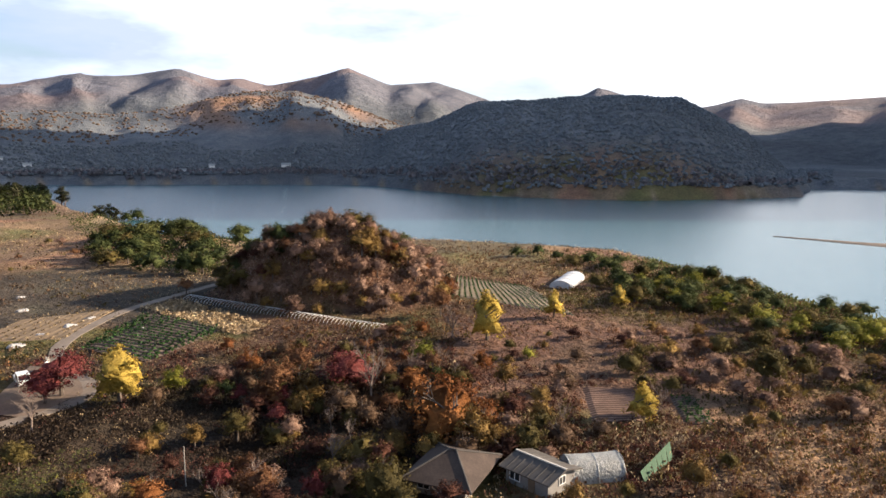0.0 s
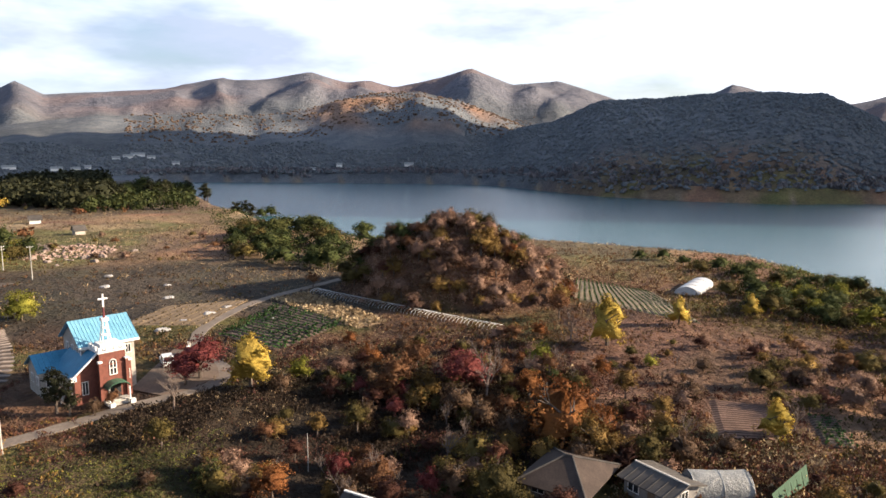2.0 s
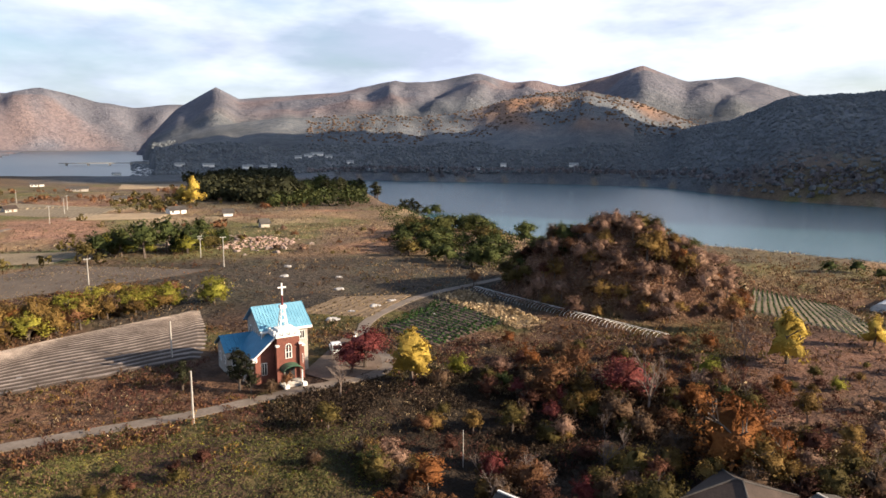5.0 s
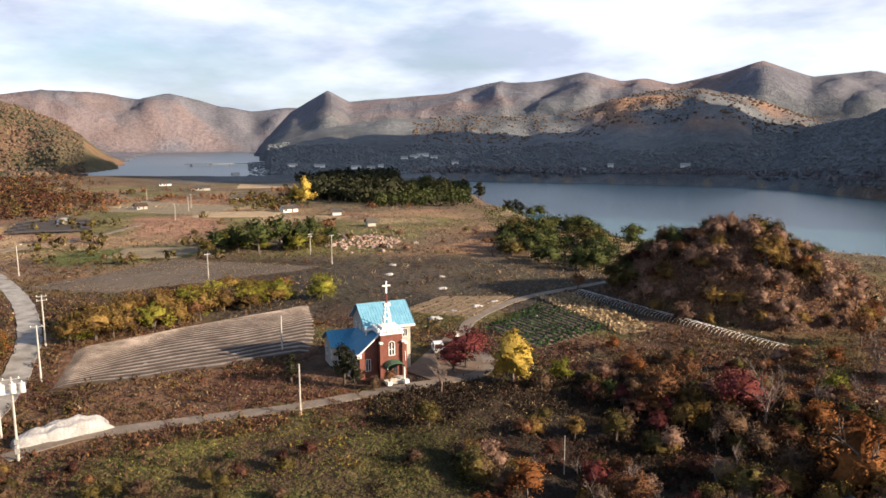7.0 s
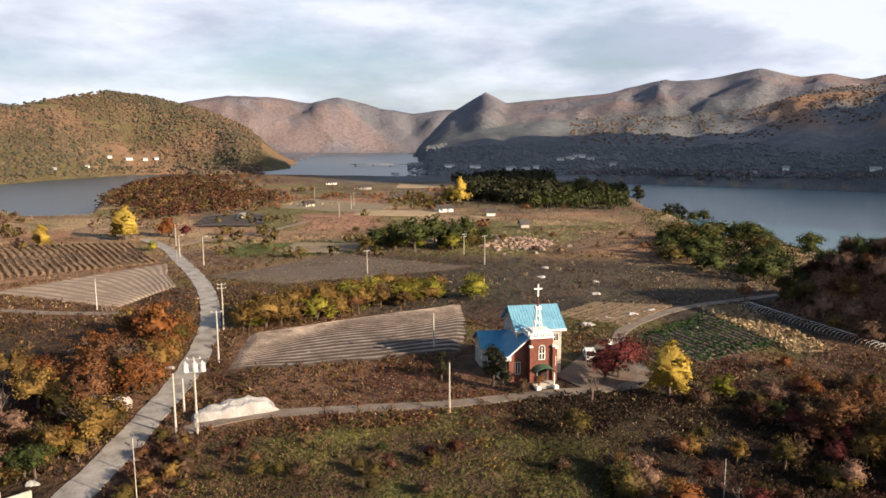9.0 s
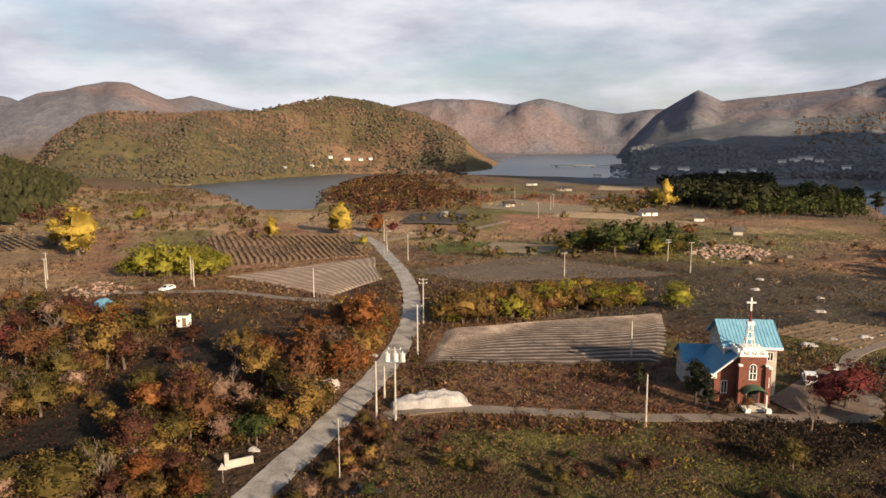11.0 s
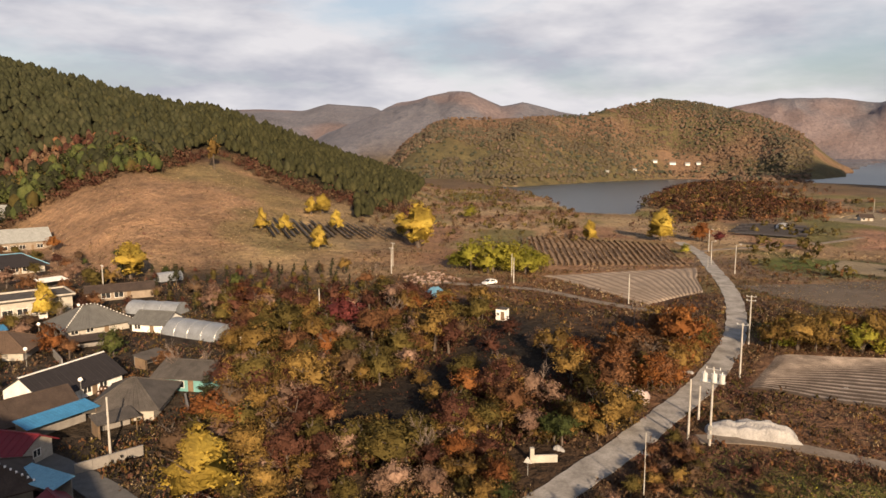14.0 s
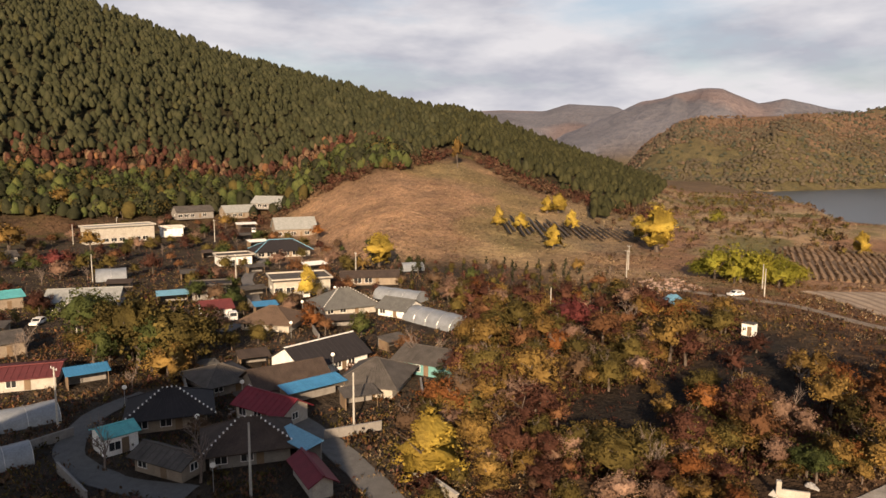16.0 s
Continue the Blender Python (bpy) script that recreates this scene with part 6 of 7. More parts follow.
def limb_mesh(seed, tall, spread, levels=2, twigs=5, sides=5, trunk=0.03):
    """A tapered trunk with forked limbs."""
    g = random.Random(seed)
    bm = bmesh.new()

    def grow(p, way, length, r, level):
        q = p + way * length
        tube(bm, p, q, r, r * 0.6, sides if level == 0 else 4)
        if level >= levels:
            return
        for k in range(twigs):
            turn = Vector((g.gauss(0, 1), g.gauss(0, 1), g.uniform(0.1, 0.9))).normalized()
            start = p.lerp(q, g.uniform(0.45, 1.0))
            grow(start, (way * 0.7 + turn * spread).normalized(), length * g.uniform(0.45, 0.75), r * 0.5, level + 1)

    grow(Vector((0, 0, -0.2)), Vector((g.uniform(-0.08, 0.08), g.uniform(-0.08, 0.08), 1)).normalized(), tall * 0.45, tall * trunk, 0)
    return bm


SIX = 6.0  # height of the model trees


def crown_lobes(shape, g):
    """Centres and radii of the crown's clumps for a tree six metres high."""
    out = []
    if shape == "oval":
        for k in range(46):
            z = 0.9 + 4.9 * g.random() ** 1.15
            w = 1.75 * (1 - ((z - 0.6) / 5.9) ** 1.5) * g.uniform(0.35, 1.1)
            a = g.uniform(0, 6.3)
            out.append((math.cos(a) * w, math.sin(a) * w, z, g.uniform(0.34, 0.62)))
    elif shape == "broad":
        for k in range(46):
            a, up = g.uniform(0, 6.3), g.uniform(-0.6, 1.0)
            out_r = math.sqrt(max(0.0, 1 - up * up)) * g.uniform(0.45, 0.95)
            out.append((math.cos(a) * 2.5 * out_r, math.sin(a) * 2.5 * out_r, 3.3 + 2.3 * up * g.uniform(0.6, 1.0), g.uniform(0.35, 0.78)))
    elif shape == "egg":
        for k in range(48):
            a, up = g.uniform(0, 6.3), g.uniform(-0.85, 1.0)
            out_r = math.sqrt(max(0.0, 1 - up * up)) * g.uniform(0.5, 0.95)
            out.append((math.cos(a) * 1.5 * out_r, math.sin(a) * 1.5 * out_r, 3.2 + 2.7 * up, g.uniform(0.3, 0.6)))
    elif shape == "shrub":
        for k in range(48):
            a, up = g.uniform(0, 6.3), g.uniform(-0.45, 1.0)
            out_r = math.sqrt(max(0.0, 1 - up * up)) * g.uniform(0.45, 0.95)
            out.append((math.cos(a) * 2.8 * out_r, math.sin(a) * 2.8 * out_r, 2.0 + 3.3 * up * g.uniform(0.6, 1.0), g.uniform(0.35, 0.78)))
    else:  # pine: flat tiers
        for k in range(22):
            z = g.uniform(2.0, 5.8)
            a, rr = g.uniform(0, 6.3), g.uniform(0.2, 1.7) * (1.15 - z / 6) * 1.3
            out.append((math.cos(a) * rr, math.sin(a) * rr, z, g.uniform(0.4, 0.75)))
    return out


def tree_model(kind, shape, leaf, label, seed, count=1300, size=0.12):
    g = random.Random(seed)
    root = new(kind)
    tagged(root, label, "tree", "autumn trees")
    part("trunk", limb_mesh(seed, SIX, 0.8, 2, 3), BARK, root)
    lobes = crown_lobes(shape, g)
    heart = np.array([0, 0, {"oval": 2.7, "egg": 3.2, "pine": 3.4, "broad": 3.2}.get(shape, 2.4)])
    cv, cf, cn = crown_core(lobes, heart, fill=0.4 if shape == "pine" else 0.84 if leaf == "yellow" else 0.66)
    mesh_object("inner_foliage", cv, cf, LEAF[leaf], root, normals=cn)
    v, f, soft = leaf_cloud([l[:3] for l in lobes], [l[3] for l in lobes], count // len(lobes), size, seed, 0.55 if shape == "pine" else 0.85, 0.3, heart, 0.4)
    mesh_object("crown", v, f, LEAF[leaf], root, normals=soft)
    return root


LEAF["crop_green"] = leafy("cabbage_leaves", [(0.03, 0.065, 0.02), (0.052, 0.105, 0.03)])
LEAF["lime"] = leafy("yellow_green_leaves", [(0.14, 0.145, 0.022), (0.23, 0.215, 0.032), (0.32, 0.28, 0.045)])
MODELS = {
    "ginkgo": [("ginkgo_tree", "oval", "yellow", "bright yellow ginkgo tree in full autumn leaf")],
    "poplar": [("poplar_tree", "egg", "yellow", "tall golden yellow tree on the slope")],
    "tan": [("tan_brown_tree", "shrub", "rise", "tan-pink bushy tree on the knoll"), ("tan_brown_tree", "broad", "rise", "tan-pink tree with withered leaves")],
    "lime": [("young_tree", "shrub", "lime", "yellow-green bushy tree among dry grass"), ("young_tree", "shrub", "lime", "yellow-green bushy tree among dry grass")],
    "ochre": [("ochre_tree", "shrub", "ochre", "ochre leaved tree in the thicket"), ("ochre_tree", "broad", "ochre", "ochre leaved tree in the thicket")],
    "orange": [("orange_tree", "broad", "orange", "orange-brown tree with dense autumn leaves"), ("orange_tree", "shrub", "orange", "orange-brown tree with dense autumn leaves")],
    "red": [("maple_tree", "broad", "red", "dark red maple tree in autumn leaf")],
    "rust": [("oak_tree", "broad", "rust", "rust-brown oak with withered leaves"), ("oak_tree", "shrub", "brown", "brown bushy tree with withered leaves")],
    "russet": [("russet_tree", "shrub", "bramble", "red-brown bushy tree in the thicket"), ("russet_tree", "broad", "bramble", "red-brown tree with thin leaves")],
    "olive": [("olive_green_tree", "broad", "olive", "dull olive-green tree in the thicket"), ("olive_green_tree", "shrub", "olive", "dull olive-green bushy tree")],
    "green": [("green_tree", "shrub", "green", "green leafy tree in a grove"), ("green_tree", "broad", "green", "green leafy tree in a grove")],
    "pine": [("pine_tree", "pine", "pine", "dark green pine with open crown")],
}
PROTO, FAR_PROTO = {}, {}
for n, (kind, rows) in enumerate(MODELS.items()):
    for k, (name, shape, leaf, label) in enumerate(rows):
        PROTO.setdefault(kind, []).append(tree_model(name, shape, leaf, label, 100 + 10 * n + k))
        FAR_PROTO.setdefault(kind, []).append(tree_model(name, shape, leaf, label, 100 + 10 * n + k, 520, 0.2))
bare = tagged(new("bare_tree"), "leafless grey tree with fine twigs", "tree", "bare trees")
part("trunk", limb_mesh(7, SIX, 0.55, 3, 5, 5, 0.018), TWIG, bare)
PROTO["bare"] = FAR_PROTO["bare"] = [bare]
USED = set()


def plant(kind, x, y, h, wide=1.0):
    model = grow_rng.choice((PROTO if math.hypot(x, y) < 185 or kind in ("lime", "ginkgo", "poplar") else FAR_PROTO)[kind])
    s = h / SIX
    w = s * wide * grow_rng.uniform(0.85, 1.15)
    m = pose(x, y, ground_z(x, y) - 0.1, 0, 0, grow_rng.uniform(0, 360)) @ Matrix.Diagonal((w, w, s, 1))
    if id(model) not in USED:
        USED.add(id(model))
        model.matrix_basis = m
        return model
    made = copy_thing(model, Matrix())
    made.matrix_basis = m
    return made


TREES_GINKGO = [(-48.2, 99.9, 8.9), (8.7, 132.6, 10.1), (24.5, 150.7, 6.4), (41.7, 161.8, 5.3), (28.1, 93.4, 5.4), (-297.4, 116.3, 10.4), (-293.7, 84.3, 7.1), (-307.5, 333.5, 13.5), (-318.5, 335.5, 9.3), (-258.3, -26.3, 7.4), (-284, -42.3, 5.6), (-298, -23.1, 6.7), (-283, -51.2, 6.8), (-329.7, -32.1, 7.3), (-323.1, -36.6, 6.5), (-293.8, 115.5, 11), (-165.8, -78.9, 8.5)]
TREES_LIME = [(-42.2, 105.8, 4.3), (15.3, 121, 2.8), (-3.3, 116.3, 5.8), (-116, 131, 7.1), (-126.1, 99.9, 9.2), (-115.3, 130.1, 8.3), (-257, 110.6, 5), (-315.3, 405.6, 10.2), (-223.7, 26, 12.3), (-219.4, 32.5, 13.7), (-219.4, 39.1, 12.3), (-228.9, 45.1, 8.5), (-389.6, 43.2, 8.7), (-125.3, -110.4, 6.8)]
TREES_RED = [(-14.6, 106, 7.7), (-58, 102, 7.5), (-58.7, 98.6, 5.8), (-281.8, 135.7, 6), (-145.9, -9.8, 9.1), (-178.1, -170.4, 7.1)]
TREES_BARE = [(-10.9, 100.8, 12.3), (30.6, 94.5, 5.8), (-13.6, 82.3, 5.9), (-21.5, 75.1, 6), (-26.8, 74.6, 4.8), (1.8, 133.3, 8), (-54.9, 88.7, 7.1), (-150.6, 54.5, 7.9), (-156, 1.5, 7.7), (-118, -35, 7.7), (-68.6, -44.5, 8.3), (-99.7, -103.2, 5.1)]
TREES_OCHRE = [(-20.8, 103.4, 5.8), (6.7, 81.1, 5.3), (27.9, 72.2, 4.7), (14.4, 70.5, 2.8), (4, 82.4, 7.3), (-129.6, 74.1, 6), (-132.1, 91.3, 8), (-128.8, 94.4, 8.6), (-127.7, 108, 6.9), (-124.8, 95.3, 7.1), (-93.1, 31.7, 7.5), (-103, -15.2, 6.1), (-108, -10.7, 8.2), (-133.6, 9.2, 10.5), (-125.6, -23.1, 8.9), (-98, -70.4, 8.1), (-210.8, -186.7, 9.4), (-293.1, -184.1, 7.8), (-200.7, -213.3, 12.4), (-206, -80.1, 5.4)]
TREES_ORANGE = [(0.5, 86.1, 10.5), (-4.6, 102.1, 5.4), (-292.1, 131.2, 9.2), (-125.8, 54.6, 11.3), (-130.6, 60.4, 7.7), (-107.9, 43, 6.8), (-292.5, 132.9, 9.3), (-137.6, -64.1, 6.6)]
TREES_OLIVE = [(50.4, 103.7, 8.1), (42.3, 108.9, 2.8), (-23.4, 90.7, 3.4), (-12.6, 74.2, 5.1), (-6.3, 70.5, 6.7), (10.3, 81.6, 5.6), (35.1, 102.4, 3.6), (57.7, 107.6, 5.6), (49.1, 113.2, 3.9), (-126.1, 114.5, 4.8), (-135.9, 84.8, 5.8), (-190.3, 158, 7), (-94.5, 34.7, 5.6), (-145.7, -20.5, 8.5), (-104.4, -87.4, 11.3), (-103, -80.3, 14.5), (-104.5, -75.2, 14.5), (-108.6, -72.9, 12.4), (-116.8, -70.6, 4.4)]
TREES_RUST = [(-25.5, 103.2, 8.5), (-6.1, 86.6, 6.5), (14.7, 83.3, 5.2), (-64.8, 173, 5.1), (-24, 112.6, 6.8), (-15.1, 97.4, 6.8), (3.9, 97.5, 2.6), (19.1, 104.7, 4.6), (55.3, 93.6, 4.1), (-0.5, 151.5, 7.7), (-64.9, 84.8, 3.1), (-64, 87.8, 3.2), (-114, 43.9, 9.2), (-102, 34.6, 8.6), (-141.6, -3.1, 8.2), (-137.7, 13.9, 6.9)]
TREES_PINE = [(-70.1, 84.1, 7.1), (-78.1, 80.5, 5.1), (-67.7, 83.7, 5.3)]
TREES_GREEN = [(-193.2, 164.4, 10.3), (-191, 172.1, 11.9), (-179.8, 171.4, 13.7), (-182.4, 184, 13.5), (-177, 189, 12.2), (-195.6, 215.7, 9.9)]
TREES_POPLAR = [(-273.3, 10.6, 17.5), (-297.3, 4.1, 10.4), (-419.8, -103.2, 20.5), (-215.8, -77.8, 11.5)]
for kind, rows in (("ginkgo", TREES_GINKGO), ("lime", TREES_LIME), ("red", TREES_RED), ("bare", TREES_BARE), ("ochre", TREES_OCHRE), ("orange", TREES_ORANGE),
                   ("olive", TREES_OLIVE), ("rust", TREES_RUST), ("pine", TREES_PINE), ("green", TREES_GREEN), ("poplar", TREES_POPLAR)):
    for x, y, h in rows:
        if x < -400:  # the lone tree at the edge of the pines
            plant("ochre", -379.0, -93.0, 19.0, 0.5)
            continue
        plant(kind, x, y, max(h, 1.8) * (1.3 if kind == "ginkgo" and x < -240 else 1.0), 1.45 if kind in ("ginkgo", "red", "poplar") else 1.15)


def grove(count, corners, kinds, lo, hi, seed, wide=1.2, gap=None):
    """Trees strewn over a stretch of ground given by its corners."""
    g = random.Random(seed)
    c = np.array(corners, float)
    done = tries = 0
    while done < count and tries < count * 30:
        tries += 1
        x, y = g.uniform(c[:, 0].min(), c[:, 0].max()), g.uniform(c[:, 1].min(), c[:, 1].max())
        if gap and g.random() < 0.85 and inside(np.array([x]), np.array([y]), gap)[0]:
            continue
        if inside(np.array([x]), np.array([y]), corners)[0] and clear_of(np.array([x]), np.array([y]), 1.2)[0]:
            plant(g.choice(kinds), x, y, g.uniform(lo, hi), wide)
            done += 1


KX, KY = KNOLL[0], KNOLL[1]
knoll_rng = random.Random(31)
for i in range(-8, 9):
    for j in range(-7, 8):
        u, v = i * 4.0 + knoll_rng.uniform(-2, 2), j * 3.8 + knoll_rng.uniform(-2, 2)
        q = (u / 32) ** 2 + (v / 25) ** 2
        if q > 1 or (v > 12 and q > 0.75):
            continue
        # sunlit flank in tan kinds, shaded flank in dark ones: light set by colour
        if u < -8 + 0.3 * v:
            kinds = ["russet", "rust", "olive", "green", "tan"]
        elif v > -2 and u > 4:
            kinds = ["olive", "pine", "olive", "tan", "green"]
        elif u > 14:
            kinds = ["tan", "tan", "ochre", "orange", "tan"]
        else:
            kinds = ["tan", "rust", "tan", "tan", "ochre"]
        plant(knoll_rng.choice(kinds), KX + u, KY + v, knoll_rng.uniform(3.6, 7.6) * (1 - 0.25 * q), knoll_rng.uniform(0.9, 1.4))
THICKET = [(-186, -48), (-174, 20), (-122, 34), (-104, 38), (-86, 22), (-78, 12), (-84, -26), (-120, -25)]
grove(205, THICKET, ["olive", "ochre", "russet", "olive", "ochre", "rust", "bare", "russet", "tan", "orange", "olive"], 3.4, 8.0, 34, 1.25, HOLLOW)
grove(44, [(-64, -14), (-84, -26), (-88, 22), (-72, 8)], ["olive", "ochre", "rust", "olive", "tan", "russet", "ochre"], 2.2, 4.4, 69, 1.3)
grove(26, [(-84, -26), (-118, -24), (-126, 8), (-100, 14), (-80, 10)], ["ochre", "olive", "ochre", "tan", "olive"], 3.4, 6.2, 68, 1.3, HOLLOW)
grove(16, [(-108, 42), (-140, 62), (-148, 57), (-112, 33)], ["orange", "rust", "orange", "rust", "ochre"], 5.5, 8.0, 47, 1.2)
grove(52, [(-129, 74), (-138, 79), (-140, 116), (-124, 134), (-117, 126)], ["ochre", "ochre", "orange", "lime", "rust", "ochre"], 4.8, 7.2, 48, 1.5)
for x, y, h in ((-101, -76, 10.5), (-106, -84, 12.0), (-99, -84, 9.0), (-112, -78, 9.5)):
    plant("green", x, y, h, 0.8)
plant("ginkgo", -76.5, -19.6, 8.6, 1.4)
plant("green", -110.0, -98.0, 12.5, 1.15)
plant("green", -118.0, -101.0, 11.0, 1.2)
plant("ochre", -101.0, -88.0, 7.5, 1.3)
plant("bare", -68.5, -57.5, 7.5, 1.2)
for az, r, h in ((119.5, 409, 11.0), (133.5, 382, 12.0), (115, 300, 7.0), (117, 398, 7.0)):
    plant("ochre" if h > 7 else "orange", -math.sin(radians(az)) * r, math.cos(radians(az)) * r, h, 1.1)
grove(75, [(-86, -28), (-118, -24), (-200, -40), (-262, -110), (-300, -170), (-250, -215), (-170, -205), (-110, -130), (-78, -84), (-62, -50)], ["olive", "rust", "green", "bare", "olive", "pine", "rust"], 3.0, 6.5, 49, 1.1)
grove(30, [(-66, 200), (-92, 192), (-128, 255), (-128, 290), (-88, 265)], ["green", "olive", "green"], 5.0, 9.0, 35, 1.4)
grove(46, [(60, 150), (95, 160), (95, 110), (130, 110), (130, 60), (100, 60), (85, 100), (60, 125)], ["green", "olive", "green", "lime"], 3.0, 5.5, 36, 1.6)
grove(26, [(20, 225), (60, 200), (75, 165), (100, 170), (60, 225), (30, 250)], ["green", "olive"], 3.0, 5.0, 37, 1.6)
grove(52, [(-42, 60), (-15, 58), (22, 84), (10, 112), (-20, 116), (-40, 95)], ["rust", "olive", "rust", "bare", "ochre", "orange", "red", "bare", "rust"], 3.5, 6.0, 38, 1.1)
grove(26, [(45, 190), (68, 208), (72, 170), (80, 150), (68, 130), (52, 150)], ["green", "olive", "green", "lime"], 3.5, 6.0, 45, 1.5)
grove(44, [(-72, 205), (-110, 220), (-140, 275), (-118, 325), (-78, 285), (-66, 240)], ["green", "green", "olive", "green"], 5.0, 9.0, 46, 1.5)
grove(28, [(-168, 182), (-205, 172), (-212, 190), (-176, 212)], ["green", "lime", "olive", "green"], 5.0, 8.5, 58, 1.4)
grove(26, [(-150, 175), (-100, 190), (-110, 260), (-210, 262), (-250, 200)], ["rust", "tan", "olive", "russet"], 1.8, 3.6, 59, 1.4)
grove(50, [(-92, -32), (-150, -40), (-250, -120), (-300, -190), (-250, -240), (-180, -200), (-110, -120), (-80, -80)], ["russet", "olive", "green", "rust", "russet", "tan"], 3.5, 7.0, 60, 1.1)
grove(40, [(-290, 380), (-200, 420), (-200, 480), (-340, 520), (-420, 470)], ["pine", "green", "pine"], 9.0, 13.0, 39, 1.5)
grove(26, [(-120, -25), (-186, -35), (-230, -50), (-225, 5), (-186, 5)], ["olive", "rust", "bare", "ochre", "pine"], 3.0, 5.5, 40, 1.1)
grove(14, [(-225, 14), (-214, 24), (-214, 44), (-228, 52), (-234, 34)], ["lime"], 7.0, 10.0, 44, 1.2)

grove(85, [(-52, 66), (-30, 54), (-4, 62), (18, 84), (6, 112), (-22, 118), (-44, 100)], ["olive", "rust", "russet", "green", "olive", "russet", "tan", "ochre"], 2.2, 4.6, 54, 1.25)
grove(34, [(-88, 36), (-58, 62), (-52, 66), (-40, 52), (-66, 16)], ["olive", "green", "olive", "russet", "rust"], 1.4, 2.8, 55, 1.3)
grove(70, [(12, 64), (40, 58), (70, 76), (62, 130), (36, 146), (8, 128)], ["tan", "rust", "olive", "ochre", "russet", "bare"], 1.5, 3.6, 56, 1.3)
grove(30, [(-97, 34), (-106, 45), (-122, 56.5), (-141, 69), (-139, 62), (-120, 48), (-104, 34)], ["orange", "rust", "ochre", "orange", "olive"], 4.2, 7.2, 57, 1.2)
grove(60, [(-34, 100), (8, 92), (22, 124), (-8, 142), (-44, 122)], ["rust", "tan", "russet", "bare", "olive", "tan", "orange"], 1.8, 4.2, 63, 1.25)
grove(34, [(-68, 18), (-78, 29), (-87, 39), (-83, 42), (-71, 31), (-62, 20)], ["ochre", "rust", "olive", "rust", "tan"], 1.4, 2.8, 64, 1.3)
grove(30, [(-70, 12), (-84, 25), (-97, 36), (-100, 30), (-87, 18), (-73, 5)], ["olive", "ochre", "rust", "orange", "green"], 2.2, 4.8, 65, 1.2)
grove(40, [(28, 100), (60, 92), (74, 110), (62, 140), (34, 128)], ["tan", "olive", "ochre", "lime", "rust", "tan"], 2.4, 5.2, 66, 1.3)
grove(42, [(36, 196), (62, 176), (84, 140), (98, 112), (88, 106), (70, 134), (50, 158), (30, 184)], ["green", "olive", "green", "olive", "lime"], 3.0, 6.0, 67, 1.5)
# rows of young conifers above the thicket
rows_rng = random.Random(52)
for i in range(11):
    for j in range(15):
        az, r = radians(93.5 + 1.05 * j + rows_rng.uniform(-0.25, 0.25)), 172 + 6.0 * i + rows_rng.uniform(-1.2, 1.2)
        x, y = -math.sin(az) * r, math.cos(az) * r
        if rows_rng.random() < 0.8 and clear_of(np.array([x]), np.array([y]), 1.0)[0]:
            plant(rows_rng.choice(["pine", "pine", "olive", "russet"]), x, y, rows_rng.uniform(2.2, 3.8), 0.75)
grove(70, [(-90, -30), (-140, -28), (-250, -110), (-330, -180), (-270, -260), (-190, -230), (-120, -150), (-84, -96)], ["russet", "rust", "olive", "russet", "bare", "tan", "green"], 3.0, 6.5, 53, 1.2)


# ---- undergrowth and woods ----
def strew(name, leaf, count, area, lo, hi, per, seed, label, squash=0.8, blade=0.15, keep=None, spread=4):
    """Wild plants as one body: tufts of blades on open ground, spread: tufts to each plant. area: azimuths and distances."""
    count, per, lo, hi, blade = int(count * spread), max(5, round(per / spread)), lo * 0.62, hi * 0.62, blade * 1.35
    g = np.random.default_rng(seed)
    a0, a1, r0, r1 = area
    az = np.radians(g.uniform(a0, a1, count * 3))
    r = np.sqrt(g.uniform(0, 1, count * 3) * (r1**2 - r0**2) + r0**2) if r1 / r0 > 40 else r0 * (r1 / r0) ** (g.random(count * 3) ** 0.85)
    x, y = -np.sin(az) * r, np.cos(az) * r
    z = height(x, y)
    ok = clear_of(x, y, 0.6 if hi > 0.62 else 0.3, hi < 0.62) & (z > LAKE_Z + 0.8)
    if keep is not None:
        ok &= keep(x, y, z, g)
    x, y, z = (v[ok][:count] for v in (x, y, z))
    size = g.uniform(lo, hi, len(x)) * (0.8 + 0.4 * g.random(len(x)))
    v, f, soft = leaf_cloud(np.stack([x, y, z + size * 0.35 * squash], 1), size * 0.72, per, size * blade, seed, squash, 0.08, rise=0.6)
    ob = mesh_object(name, v, f, LEAF[leaf], normals=soft)
    return tagged(ob, label, "plants", kind="stuff")


def patchy(size, low, seed):
    def keep(x, y, z, g):
        az, r = np.degrees(np.arctan2(-x, y)), np.hypot(x, y)
        meadow = (az > 20) & (az < 64) & (r < 92)
        thin = np.where(meadow, 0.6, 0) + np.where((az > 0) & (az < 34) & (r < 118), 0.42, 0) + np.where(r > 230, 0.25, 0) + np.where((az > -26) & (az < -1) & (r > 100) & (r < 158), 0.3, 0) + np.where(inside(x, y, HOLLOW), 0.9, 0) + np.where(inside(x, y, THICKET), 0.5, 0) + np.where((az > 93) & (az < 119) & (r > 215), 0.5, 0) + np.where((az > 14) & (az < 52) & (r > 152) & (r < 240), 0.4, 0)
        return fbm(x, y, size, 3, seed) + 0.5 * fbm(x, y, size / 5, 2, seed + 1) + g.normal(0, 0.12, len(x)) > low + thin

    return keep


